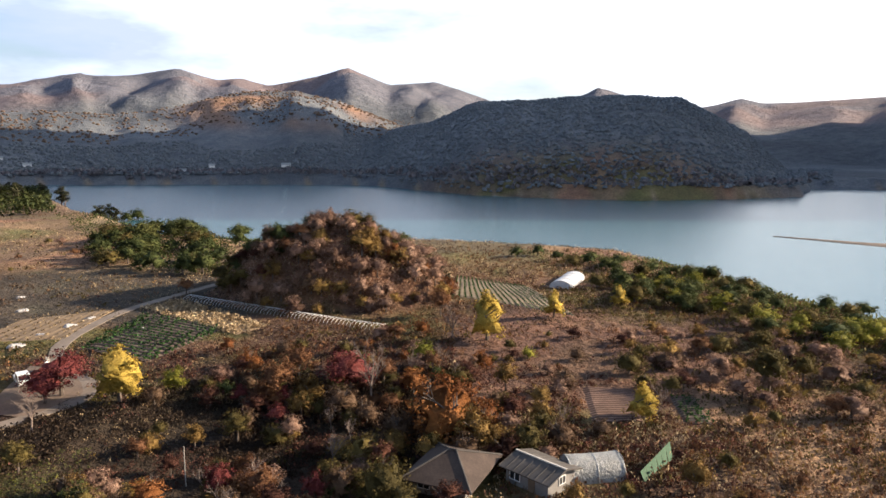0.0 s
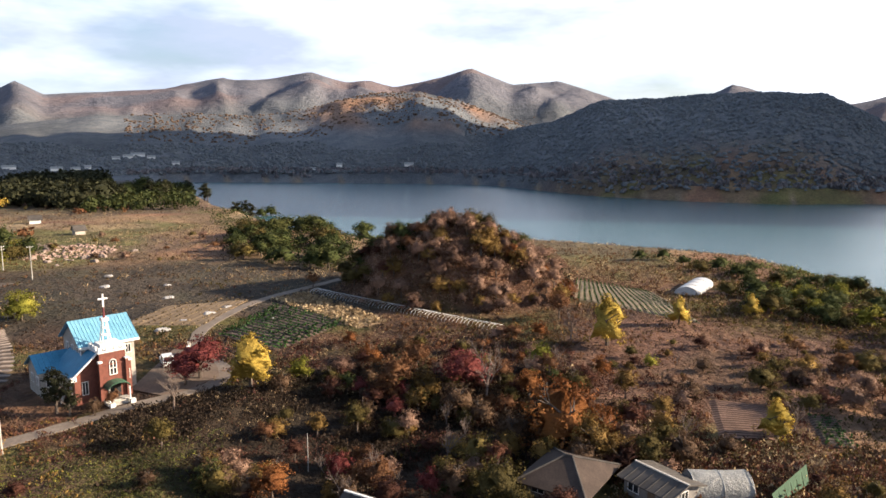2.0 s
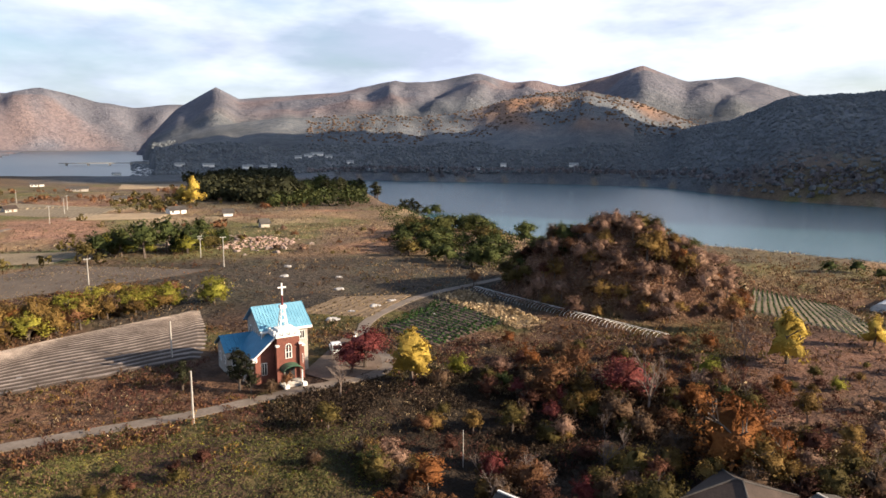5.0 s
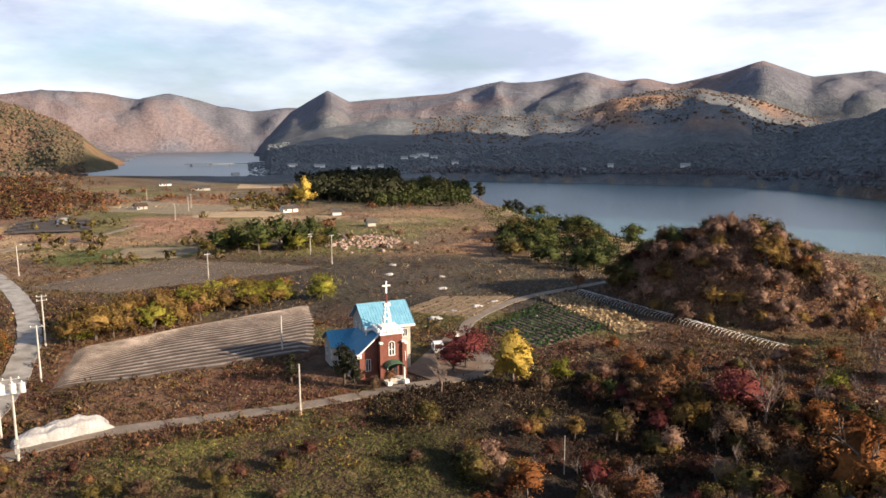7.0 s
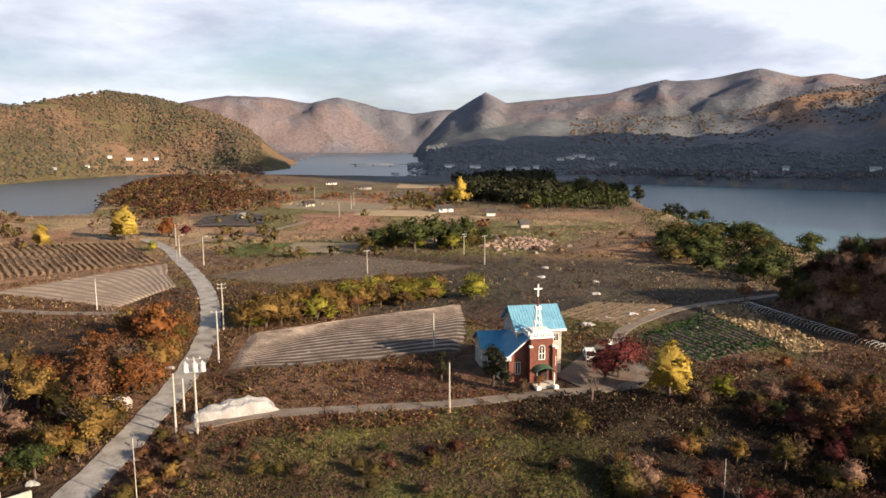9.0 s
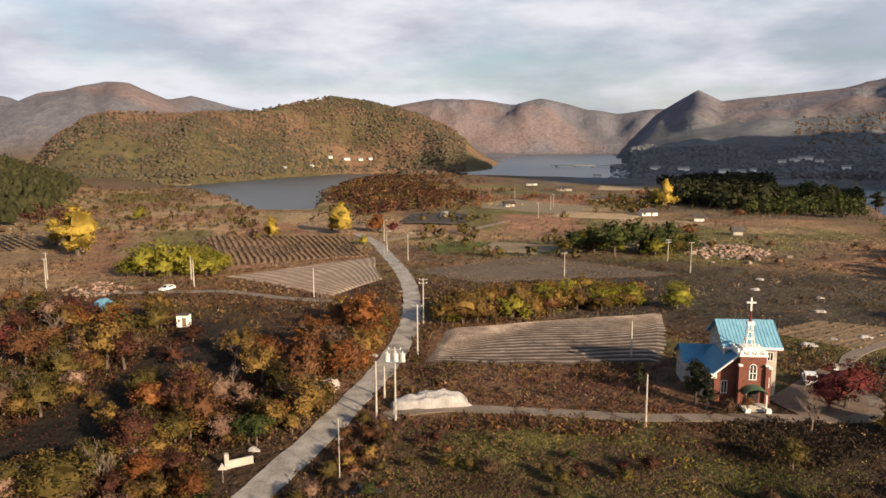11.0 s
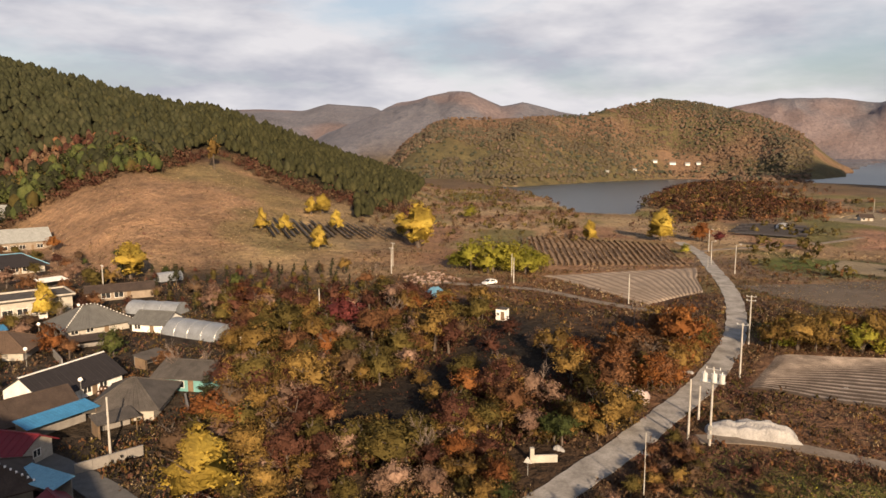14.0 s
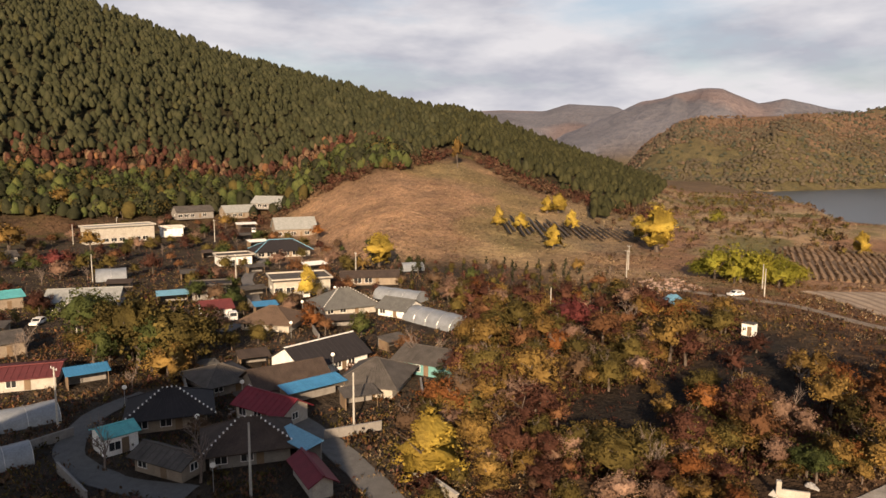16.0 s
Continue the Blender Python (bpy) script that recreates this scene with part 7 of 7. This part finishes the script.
LEAF["bank"] = leafy("bank_leaves", [(0.075, 0.085, 0.03), (0.125, 0.135, 0.042), (0.18, 0.18, 0.06)])
LEAF["rose"] = leafy("rose_brown_stems", [(0.085, 0.04, 0.031), (0.14, 0.064, 0.048), (0.20, 0.10, 0.075)])
# lighter copy of the pine needles, for the hill's sunlit end and stray crowns
LEAF["lit_hill_pine"] = leafy("lit_hill_pine_needles", [(0.03, 0.032, 0.014), (0.046, 0.046, 0.02), (0.068, 0.065, 0.028)])
ALL = (-36, 140, 66, 260)
strew("brown_brush", "brown", 2100, ALL, 0.8, 2.4, 30, 51, "withered brown undergrowth", keep=patchy(30, -0.15, 41))
strew("rust_brush", "rust", 2100, ALL, 0.8, 2.2, 30, 52, "rust-red undergrowth and brambles", keep=patchy(26, 0.0, 43))
strew("olive_brush", "olive", 2100, ALL, 0.7, 2.0, 30, 53, "olive-green weeds and low shrubs", keep=patchy(24, 0.0, 45))
strew("ochre_brush", "ochre", 1600, ALL, 0.6, 1.8, 30, 54, "ochre weeds and saplings", keep=patchy(20, 0.15, 47))
strew("dry_grass", "straw", 4500, ALL, 0.3, 0.9, 11, 55, "pale dry grass tufts", 1.1, 0.2, keep=patchy(28, 0.0, 49))
strew("green_weeds", "bank", 2100, (28, 66, 66, 96), 0.25, 0.7, 14, 56, "low yellow-green weeds in the rough meadow", 0.7, 0.2, keep=lambda x, y, z, g: fbm(x, y, 16, 3, 50) > -0.2)


strew("lime_weeds", "lime", 180, (28, 66, 66, 96), 0.25, 0.7, 20, 57, "scattered yellow-green weeds", 0.7, 0.2, keep=lambda x, y, z, g: fbm(x, y, 12, 3, 55) > 0.1)
strew("bramble", "bramble", 1300, (64, 106, 64, 205), 0.7, 2.0, 30, 58, "red-brown brambles under the trees", keep=lambda x, y, z, g: inside(x, y, THICKET) & (~inside(x, y, HOLLOW) | (g.random(len(x)) < 0.08)))
strew("thicket_herbs", "olive", 700, (64, 106, 64, 205), 0.7, 2.0, 30, 105, "olive weeds and saplings under the trees", keep=lambda x, y, z, g: inside(x, y, THICKET) & ~inside(x, y, HOLLOW))
strew("slope_bramble", "bramble", 1400, (-26, 34, 66, 135), 0.6, 1.7, 30, 59, "red-brown brambles on the slope", keep=patchy(22, 0.0, 57))
# brush coloured dark to carry the dell's shade
strew("dark_brush", "dark", 2100, (-2, 38, 66, 116), 0.6, 1.6, 28, 72, "withered brush in the dell, darkened for its shade", keep=patchy(18, -0.5, 81))
strew("meadow_scrub", "brown", 600, (26, 66, 66, 98), 0.4, 1.0, 20, 73, "withered weeds in the rough meadow", keep=lambda x, y, z, g: fbm(x, y, 14, 3, 83) > 0.05)
strew("roadside_bramble", "rose", 900, (38, 70, 86, 128), 0.4, 1.2, 28, 60, "red-brown weeds between lane and field", keep=patchy(16, -0.1, 59))


FALLOW_FIELD = next(c for n, c, *_ in FIELDS if n == "fallow_field")
for name, leaf, count, seed, label in (("fallow_weeds", "rust", 700, 74, "rust-brown weeds in the fallow field"), ("fallow_grass", "straw", 700, 75, "dry grass in the fallow field"), ("fallow_herbs", "olive", 500, 76, "olive weeds in the fallow field")):
    strew(name, leaf, count, (44, 66, 180, 250), 0.4, 0.95, 12, seed, label, 0.8, 0.18, keep=lambda x, y, z, g: inside(x, y, FALLOW_FIELD) & (fbm(x, y, 14, 3, 85) + g.normal(0, 0.2, len(x)) > 0))
strew("knoll_brush", "rise", 900, (2, 20, 152, 206), 1.0, 2.4, 26, 77, "rust-brown brush on the knoll", keep=lambda x, y, z, g: ((x - KNOLL[0]) / KNOLL[2]) ** 2 + ((y - KNOLL[1]) / KNOLL[3]) ** 2 < 1.15)
strew("meadow_rust", "rose", 420, (16, 64, 66, 96), 0.5, 1.3, 24, 78, "rust-red weed clumps in the meadow", keep=lambda x, y, z, g: fbm(x, y, 18, 2, 87) > 0.12)
strew("pale_stems", "straw", 420, (-28, 34, 68, 128), 0.9, 2.1, 26, 79, "tall pale withered stems on the slope", 1.1, 0.13, keep=patchy(16, 0.1, 89))
strew("tan_shrubs", "rose", 420, (-28, 34, 68, 128), 1.0, 2.2, 28, 80, "tan leafless shrubs on the slope", 1.0, 0.12, keep=patchy(18, 0.0, 93))
strew("hamlet_bramble", "rose", 700, (97, 140, 70, 380), 0.6, 2.0, 26, 112, "red-brown shrubs between the houses")
strew("hamlet_weeds", "olive", 600, (97, 140, 70, 380), 0.5, 1.8, 26, 113, "olive weeds between the houses")
# open land beyond the fields
MID = (-34, 95, 165, 640)
for name, leaf, count, lo, hi, seed, label in (("field_brush", "brown", 1300, 0.6, 2.0, 61, "withered brown brush between the fields"), ("field_bramble", "bramble", 1100, 0.6, 2.0, 62, "red-brown brush between the fields"),
                                               ("field_shrubs", "olive", 900, 0.7, 2.4, 63, "olive shrubs between the fields"), ("field_rust", "rust", 1500, 0.6, 2.2, 64, "rust-brown bushes between the fields")):
    strew(name, leaf, count, MID, lo, hi, 18, seed, label, 0.8, 0.17, keep=patchy(55, -0.1, seed))
strew("field_grass", "straw", 4000, MID, 0.7, 1.6, 10, 65, "pale dry grass between the fields", 1.0, 0.2, keep=patchy(45, 0.0, 65))
strew("shore_bushes", "green", 800, (6, 36, 170, 420), 1.5, 4.0, 26, 66, "dark green bushes along the lake", 0.8, 0.14, keep=lambda x, y, z, g: np.hypot(x, y) > 0.62 * interp(np.degrees(np.arctan2(-x, y)), LAKE_NEAR) + 40 * fbm(x, y, 40, 2, 66))
strew("bank_bushes", "bank", 700, (-36, -10, 125, 240), 1.3, 3.6, 26, 67, "green bushes along the bank", 0.8, 0.14, keep=lambda x, y, z, g: np.hypot(x, y) > 0.72 * interp(np.degrees(np.arctan2(-x, y)), LAKE_NEAR) + 30 * fbm(x, y, 30, 2, 67))
strew("bank_scrub", "olive", 420, (-36, -8, 115, 240), 1.2, 3.2, 26, 68, "olive scrub along the bank", 0.8, 0.14, keep=patchy(30, -0.1, 69))
strew("hill_meadow_grass", "straw", 500, (88, 120, 205, 400), 0.5, 1.1, 20, 69, "dry grass on the hill meadow", 1.0, 0.2, keep=lambda x, y, z, g: fbm(x, y, 30, 3, 77) > 0.0)
strew("hill_meadow_scrub", "brown", 500, (88, 120, 190, 400), 0.6, 1.8, 20, 70, "reddish scrub on the hill meadow", 0.8, 0.16, keep=lambda x, y, z, g: fbm(x, y, 36, 3, 79) > 0.12)


def forest(name, leaf, count, area, lo, hi, per, seed, label, shape=1.0, keep=None, blade=0.36):
    g = np.random.default_rng(seed)
    a0, a1, r0, r1 = area
    az = np.radians(g.uniform(a0, a1, count * 4))
    r = np.sqrt(g.uniform(r0**2, r1**2, count * 4))
    x, y = -np.sin(az) * r, np.cos(az) * r
    z = height(x, y)
    ok = z > LAKE_Z + 1.6
    if keep is not None:
        ok &= keep(x, y, z, np.degrees(az), r, g)
    x, y, z = (v[ok][:count] for v in (x, y, z))
    h = g.uniform(lo, hi, len(x))
    if shape > 1:  # conical
        n = 3
        cx = np.repeat(np.stack([x, y, z], 1), n, 0)
        lev = np.tile([0.3, 0.55, 0.82], len(x))
        cx[:, 2] += np.repeat(h, n) * lev
        v, f, soft = leaf_cloud(cx, np.repeat(h, n) * np.tile([0.32, 0.26, 0.15], len(x)), per, np.repeat(h, n) * blade * 0.36, seed, 0.8, 0.2)
    else:
        v, f, soft = leaf_cloud(np.stack([x, y, z + h * 0.5], 1), h * 0.55, per, h * blade, seed, 0.85, 0.3)
    return tagged(mesh_object(name, v, f, LEAF[leaf], normals=soft), label, "forest", kind="stuff")


def canopy(name, leaf, count, area, lo, hi, seed, label, keep, wide=(0.5, 0.75), rings=((0.25, 0.8), (0.62, 1.0)), sides=6):
    """Woods as one body: uneven rounded crowns of a few rings each."""
    g = np.random.default_rng(seed)
    a0, a1, r0, r1 = area
    az = np.radians(g.uniform(a0, a1, count * 5))
    r = np.sqrt(g.uniform(r0**2, r1**2, count * 5))
    x, y = -np.sin(az) * r, np.cos(az) * r
    z = height(x, y)
    ok = (z > LAKE_Z + 1.6) & keep(x, y, z, np.degrees(az), r, g)
    x, y, z = (q[ok][:count] for q in (x, y, z))
    n, m = len(x), len(rings)
    h = g.uniform(lo, hi, n) * g.uniform(0.8, 1.15, n)
    w = h * g.uniform(*wide, n) / 2
    lean = g.normal(0, 0.06, (n, 2))
    vs, ns = [], []
    turn = g.uniform(0, 6.3, n)[:, None]
    for k, (up, out) in enumerate(rings):
        a = turn + (np.arange(sides) + 0.5 * k) / sides * 2 * math.pi
        rad = (w * out)[:, None] * g.uniform(0.72, 1.25, (n, sides))
        vs.append(np.stack([x[:, None] + np.cos(a) * rad + (lean[:, 0] * h * up)[:, None], y[:, None] + np.sin(a) * rad + (lean[:, 1] * h * up)[:, None], z[:, None] + h[:, None] * (up + g.uniform(-0.09, 0.09, (n, sides)))], -1))
        ns.append(np.stack([np.cos(a), np.sin(a), np.full(a.shape, -0.2 + 1.1 * up) + g.uniform(-0.3, 0.3, a.shape)], -1))
    vs.append(np.stack([x + lean[:, 0] * h, y + lean[:, 1] * h, z + h], -1)[:, None])
    ns.append(np.tile([[[0.0, 0.0, 1.0]]], (n, 1, 1)))
    v, soft = np.concatenate(vs, 1), np.concatenate(ns, 1)
    per = m * sides + 1
    one, k = [], np.arange(sides)
    for q in range(m - 1):
        lo_i, hi_i = q * sides, (q + 1) * sides
        one += [(lo_i + i, lo_i + (i + 1) % sides, hi_i + i) for i in k] + [(lo_i + (i + 1) % sides, hi_i + (i + 1) % sides, hi_i + i) for i in k]
    one += [((m - 1) * sides + i, (m - 1) * sides + (i + 1) % sides, per - 1) for i in k]
    f = (np.arange(n)[:, None, None] * per + np.array(one)[None]).reshape(-1, 3)
    soft = soft.reshape(-1, 3)
    soft /= np.linalg.norm(soft, axis=1)[:, None]
    return tagged(mesh_object(name, v.reshape(-1, 3), f, LEAF[leaf], normals=soft), label, "forest", kind="stuff")


PINES = dict(wide=(0.42, 0.62), rings=((0.28, 0.7), (0.5, 1.0), (0.78, 0.66)))


def noisy(size, low, high, seed):
    return lambda x, y, z, az, r, g: (fbm(x, y, size, 3, seed) + g.normal(0, 0.25, len(x)) > low) & (fbm(x, y, size, 3, seed) < high + g.normal(0, 0.25, len(x)))


def meadow_edge(x, y, az):
    """Upper edge of the hill meadow, which runs up to the lone tree."""
    return 385 + 25 * fbm(x, y, 60, 2, 61) + 55 * np.exp(-(((az - 103.5) / 4) ** 2))


def on_pine_hill(x, y, z, az, r, g):
    meadow = (az > 93) & (az < 119) & (r < meadow_edge(x, y, az)) | (r < 300 + 85 * smooth(108, 121, az))
    belt = (az > 112) & (r < 436 + 18 * fbm(x, y, 50, 2, 62))
    return ~meadow & ~belt & (z > 6)


def foot_belt(x, y, z, az, r, g):
    """Mixed trees between the hamlet and the pines."""
    low = 372 + 12 * fbm(x, y, 40, 2, 64)
    return (r > low) & (r < 412 + 14 * fbm(x, y, 50, 2, 62)) & clear_of(x, y, 2.0)


def upper_belt(x, y, z, az, r, g):
    """Red-brown trees above them, at the edge of the pines."""
    return (r > 404 + 14 * fbm(x, y, 50, 2, 62)) & (r < 450 + 18 * fbm(x, y, 50, 2, 62))


def meadow_rim(x, y, z, az, r, g):
    edge = meadow_edge(x, y, az)
    return (r > edge - 26) & (r < edge + 14) & clear_of(x, y, 2.0)


LEAF["far_olive"] = material("far_olive_leaves", [(0.115, 0.095, 0.068), (0.165, 0.135, 0.09)], 0.012, 0.85, island=0.1, translucent=0.5)
# two needle colours stand in for the hill's shaded and sunlit ends
canopy("pine_wood", "pine", 8200, (98, 150, 300, 780), 5.5, 9.5, 71, "dense green pine wood on the hill, darkened for its shaded end", lambda x, y, z, az, r, g: on_pine_hill(x, y, z, az, r, g) & (az > 107 + g.normal(0, 3.5, len(x))), **PINES)
canopy("pine_wood_fringe", "lit_hill_pine", 3400, (82, 118, 300, 780), 5.0, 9.0, 106, "olive-green pine wood on the hill's end, lightened as sunlit", lambda x, y, z, az, r, g: on_pine_hill(x, y, z, az, r, g) & (az < 107 + g.normal(0, 3.5, len(x))), **PINES)
forest("headland_wood", "pine", 620, (35.5, 43, 440, 760), 8.0, 14.0, 36, 83, "dark pine wood on the low headland", 1.0, lambda x, y, z, az, r, g: fbm(x, y, 90, 3, 75) > -0.35 + 0.09 * np.abs(az - 38), 0.12)
forest("headland_edge_wood", "green", 380, (29.5, 37, 420, 620), 4.0, 8.5, 36, 114, "dark green trees sloping down to the lake", 1.0, lambda x, y, z, az, r, g: fbm(x, y, 60, 3, 76) > -0.3, 0.12)
canopy("pine_wood_light", "lit_hill_pine", 900, (98, 150, 300, 780), 5.0, 8.5, 72, "lighter trees among the pines", on_pine_hill, **PINES)
ROUND = dict(wide=(0.5, 0.8), rings=((0.15, 0.75), (0.45, 1.0), (0.78, 0.72)))
# dark leaf colours prevail here, in place of the belt's shade
for name, leaf, count, seed, label in (("belt_olive", "olive", 150, 85, "olive-green trees along the foot of the hill"), ("belt_green", "green", 380, 86, "dark green trees along the foot of the hill"), ("belt_conifer", "pine", 480, 112, "conifers along the foot of the hill, kept dark for its shade")):
    canopy(name + "_crowns", leaf, count, (108, 146, 360, 440), 5.0, 9.0, seed, label, foot_belt, **ROUND)
    forest(name, leaf, count // 2, (108, 146, 360, 440), 6.0, 10.0, 90, seed + 200, label, 1.0, foot_belt, 0.06)
for name, leaf, count, seed, label in (("belt_brown", "brown", 220, 73, "brown trees along the edge of the pines"), ("belt_bramble", "bramble", 420, 74, "red-brown trees along the edge of the pines"), ("belt_rust", "rust", 60, 107, "rust-coloured trees along the edge of the pines")):
    canopy(name + "_crowns", leaf, count, (108, 146, 390, 480), 3.5, 6.5, seed, label, upper_belt, **ROUND)
    forest(name, leaf, count // 2, (108, 146, 390, 480), 4.0, 7.5, 70, seed + 200, label, 1.0, upper_belt, 0.06)
for name, leaf, count, seed, label in (("rim_rust", "brown", 190, 108, "brown trees round the hill meadow"), ("rim_bramble", "bramble", 260, 109, "red-brown trees round the hill meadow")):
    forest(name, leaf, count, (88, 121, 340, 430), 3.0, 6.0, 50, seed, label, 1.0, meadow_rim, 0.085)


def on_rise(x, y, z, az, r, g):
    """Thick over the middle of the rise, thinning out to both ends."""
    open_net = (x + 325) ** 2 + (y - 182) ** 2 > 42**2
    return (fbm(x, y, 60, 3, 78) + g.normal(0, 0.3, len(x)) > -0.35 + 0.14 * np.abs(az - 65.5)) & open_net & clear_of(x, y, 2.0)


CROWNS = dict(wide=(1.2, 1.9), rings=((0.0, 0.95), (0.62, 0.85)), sides=5)
canopy("pond_wood", "far_rust", 5000, (58.5, 92, 1000, 1800), 2.4, 4.6, 75, "rust-brown wood on the hill over the reservoir", lambda x, y, z, az, r, g: (fbm(x, y, 170, 3, 65) + g.normal(0, 0.12, len(x)) > -0.1) & (fbm(x, y, 90, 3, 95) > -0.35), **CROWNS)
canopy("pond_wood_green", "far_olive", 5000, (58.5, 92, 1000, 1800), 2.4, 4.6, 76, "olive-green wood on the hill over the reservoir", lambda x, y, z, az, r, g: (fbm(x, y, 170, 3, 65) + g.normal(0, 0.12, len(x)) < -0.1) & (fbm(x, y, 90, 3, 95) > -0.35), **CROWNS)
canopy("pond_wood_pine", "far_green", 1600, (60, 92, 1000, 1800), 2.6, 5.0, 77, "dark pines on the hill over the reservoir", noisy(110, 0.0, 2, 67), **CROWNS)
for name, leaf, count, seed, label in (("rise_wood", "brown", 700, 78, "brown wood on the low rise"), ("rise_wood_ochre", "ochre", 70, 87, "ochre trees on the low rise"), ("rise_wood_olive", "olive", 420, 88, "olive trees on the low rise"),
                                       ("rise_wood_red", "bramble", 800, 79, "red-brown trees on the low rise"), ("rise_wood_rust", "rust", 350, 110, "rust-brown trees on the low rise")):
    forest(name, leaf, count, (57, 74, 345, 900), 2.2, 6.5, 24, seed + 200, label, 1.0, on_rise, 0.13)
# blue-grey put into these leaves in place of haze across the lake
LEAF["far_hazed"] = material("hazed_leaves", [(0.112, 0.126, 0.14), (0.14, 0.152, 0.162)], 0.012, 0.9, 1.5, 0.3, island=0.08)
FINE = dict(wide=(1.7, 2.8), rings=((-0.1, 1.0), (0.7, 0.7)), sides=5)
canopy("dark_hill_wood", "far_hazed", 8000, (-29, 8, 640, 1180), 1.4, 2.8, 84, "wood on the hill across the lake, tinted blue-grey for haze", lambda x, y, z, az, r, g: r > interp(az, LAKE_FAR) + 6, **FINE)
canopy("shore_hill_wood", "far_hazed", 5500, (4, 47, 900, 1700), 1.4, 3.0, 86, "wood low on the shore hill, tinted blue-grey for haze", lambda x, y, z, az, r, g: (r > interp(az, LAKE_FAR) + 12) & (z < 34 + 14 * fbm(x, y, 120, 2, 88)), **FINE)
# rust leaves here add to the painted sunlight on the hilltop
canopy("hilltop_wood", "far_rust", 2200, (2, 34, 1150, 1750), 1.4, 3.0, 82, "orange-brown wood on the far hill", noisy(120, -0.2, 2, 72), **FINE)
forest("far_shore_trees", "far_hazed_brown", 1100, (-28, 34, 640, 1010), 3.5, 6.5, 8, 80, "bare trees along the far shore", 1.0, lambda x, y, z, az, r, g: np.abs(r - interp(az, LAKE_FAR) - 32) < 26)


forest("valley_wood", "olive", 300, (75, 91, 300, 720), 1.5, 3.6, 20, 97, "olive scrub wood at the valley mouth", 1.0, noisy(60, -0.2, 2, 93), 0.2)
forest("valley_wood_rust", "brown", 380, (75, 93, 290, 720), 1.5, 3.4, 20, 98, "rust-brown scrub wood at the valley mouth", 1.0, noisy(50, -0.1, 2, 94), 0.2)
forest("field_trees", "olive", 260, (34, 62, 240, 620), 2.5, 5.0, 24, 99, "olive trees between the far fields", 1.0, lambda x, y, z, az, r, g: (fbm(x, y, 45, 2, 96) > 0.25) & clear_of(x, y, 1.5), 0.18)
forest("field_trees_rust", "rust", 240, (34, 62, 240, 620), 2.0, 4.5, 24, 101, "rust-brown trees between the far fields", 1.0, lambda x, y, z, az, r, g: (fbm(x, y, 40, 2, 98) > 0.25) & clear_of(x, y, 1.5), 0.18)


# ---- crops ----
def crop(name, field, leaf, gap, step, size, per, label, seed, squash=0.7, lift=0.25):
    """Plants set along the ridges of a field."""
    corners, high = next((c, hh) for n, c, _, hh, *_ in FIELDS if n == field)
    c = np.array(corners, float)
    g = np.random.default_rng(seed)
    across, along = np.hypot(*(c[3] - c[0])), np.hypot(*(c[1] - c[0]))
    u, v = np.meshgrid(np.arange(gap / 2, across, gap) / across, np.arange(1, along, step) / along, indexing="ij")
    sway = bend_of(field)
    bend = sway * np.sin(v * 3.1) * np.sin(u * math.pi) + 0.2 * sway * np.sin(v * 9 + u * 4) * np.sin(u * math.pi)
    u = np.clip(u + bend, 0.01, 0.99).ravel()[:, None]
    v = (v.ravel() + g.normal(0, 0.2, v.size) / along)[:, None]
    xy = (c[0] * (1 - u) + c[3] * u) * (1 - v) + (c[1] * (1 - u) + c[2] * u) * v
    xy = xy[g.random(len(xy)) > 0.12]
    s = size * g.uniform(0.7, 1.2, len(xy))
    z = height(xy[:, 0], xy[:, 1]) + lift + high * 0.6
    ve, f, soft = leaf_cloud(np.c_[xy, z], s * 0.5, per, s * 0.3, seed, squash, 0.3)
    tagged(mesh_object(name, ve, f, LEAF[leaf], normals=soft), label, "crop", kind="stuff")


crop("cabbages", "cabbage_field", "crop_green", 1.5, 0.75, 0.8, 10, "rows of green cabbages", 91)
crop("stubble_stalks", "stubble_field", "straw", 1.4, 0.8, 1.1, 10, "rows of dry bundled stalks", 92, 1.1)
crop("vine_rows", "vineyard_field", "brown", 2.1, 1.1, 0.9, 8, "rows of withered field crops", 93, 1.0)
crop("sack_field_stubble", "sack_field", "straw", 2.4, 1.6, 0.7, 8, "dry stubble tufts in rows", 94)
crop("strip_greens", "greens_strip", "crop_green", 0.9, 0.6, 0.6, 8, "rows of green vegetables", 96)
crop("plot_greens", "slope_plot", "crop_green", 2.0, 0.6, 0.45, 6, "rows of greens on the slope", 95)

for model in [m for rows in (*PROTO.values(), *FAR_PROTO.values()) for m in rows]:
    if id(model) not in USED:
        USED.add(id(model))
        for child in list(model.children):
            bpy.data.objects.remove(child)
        bpy.data.objects.remove(model)
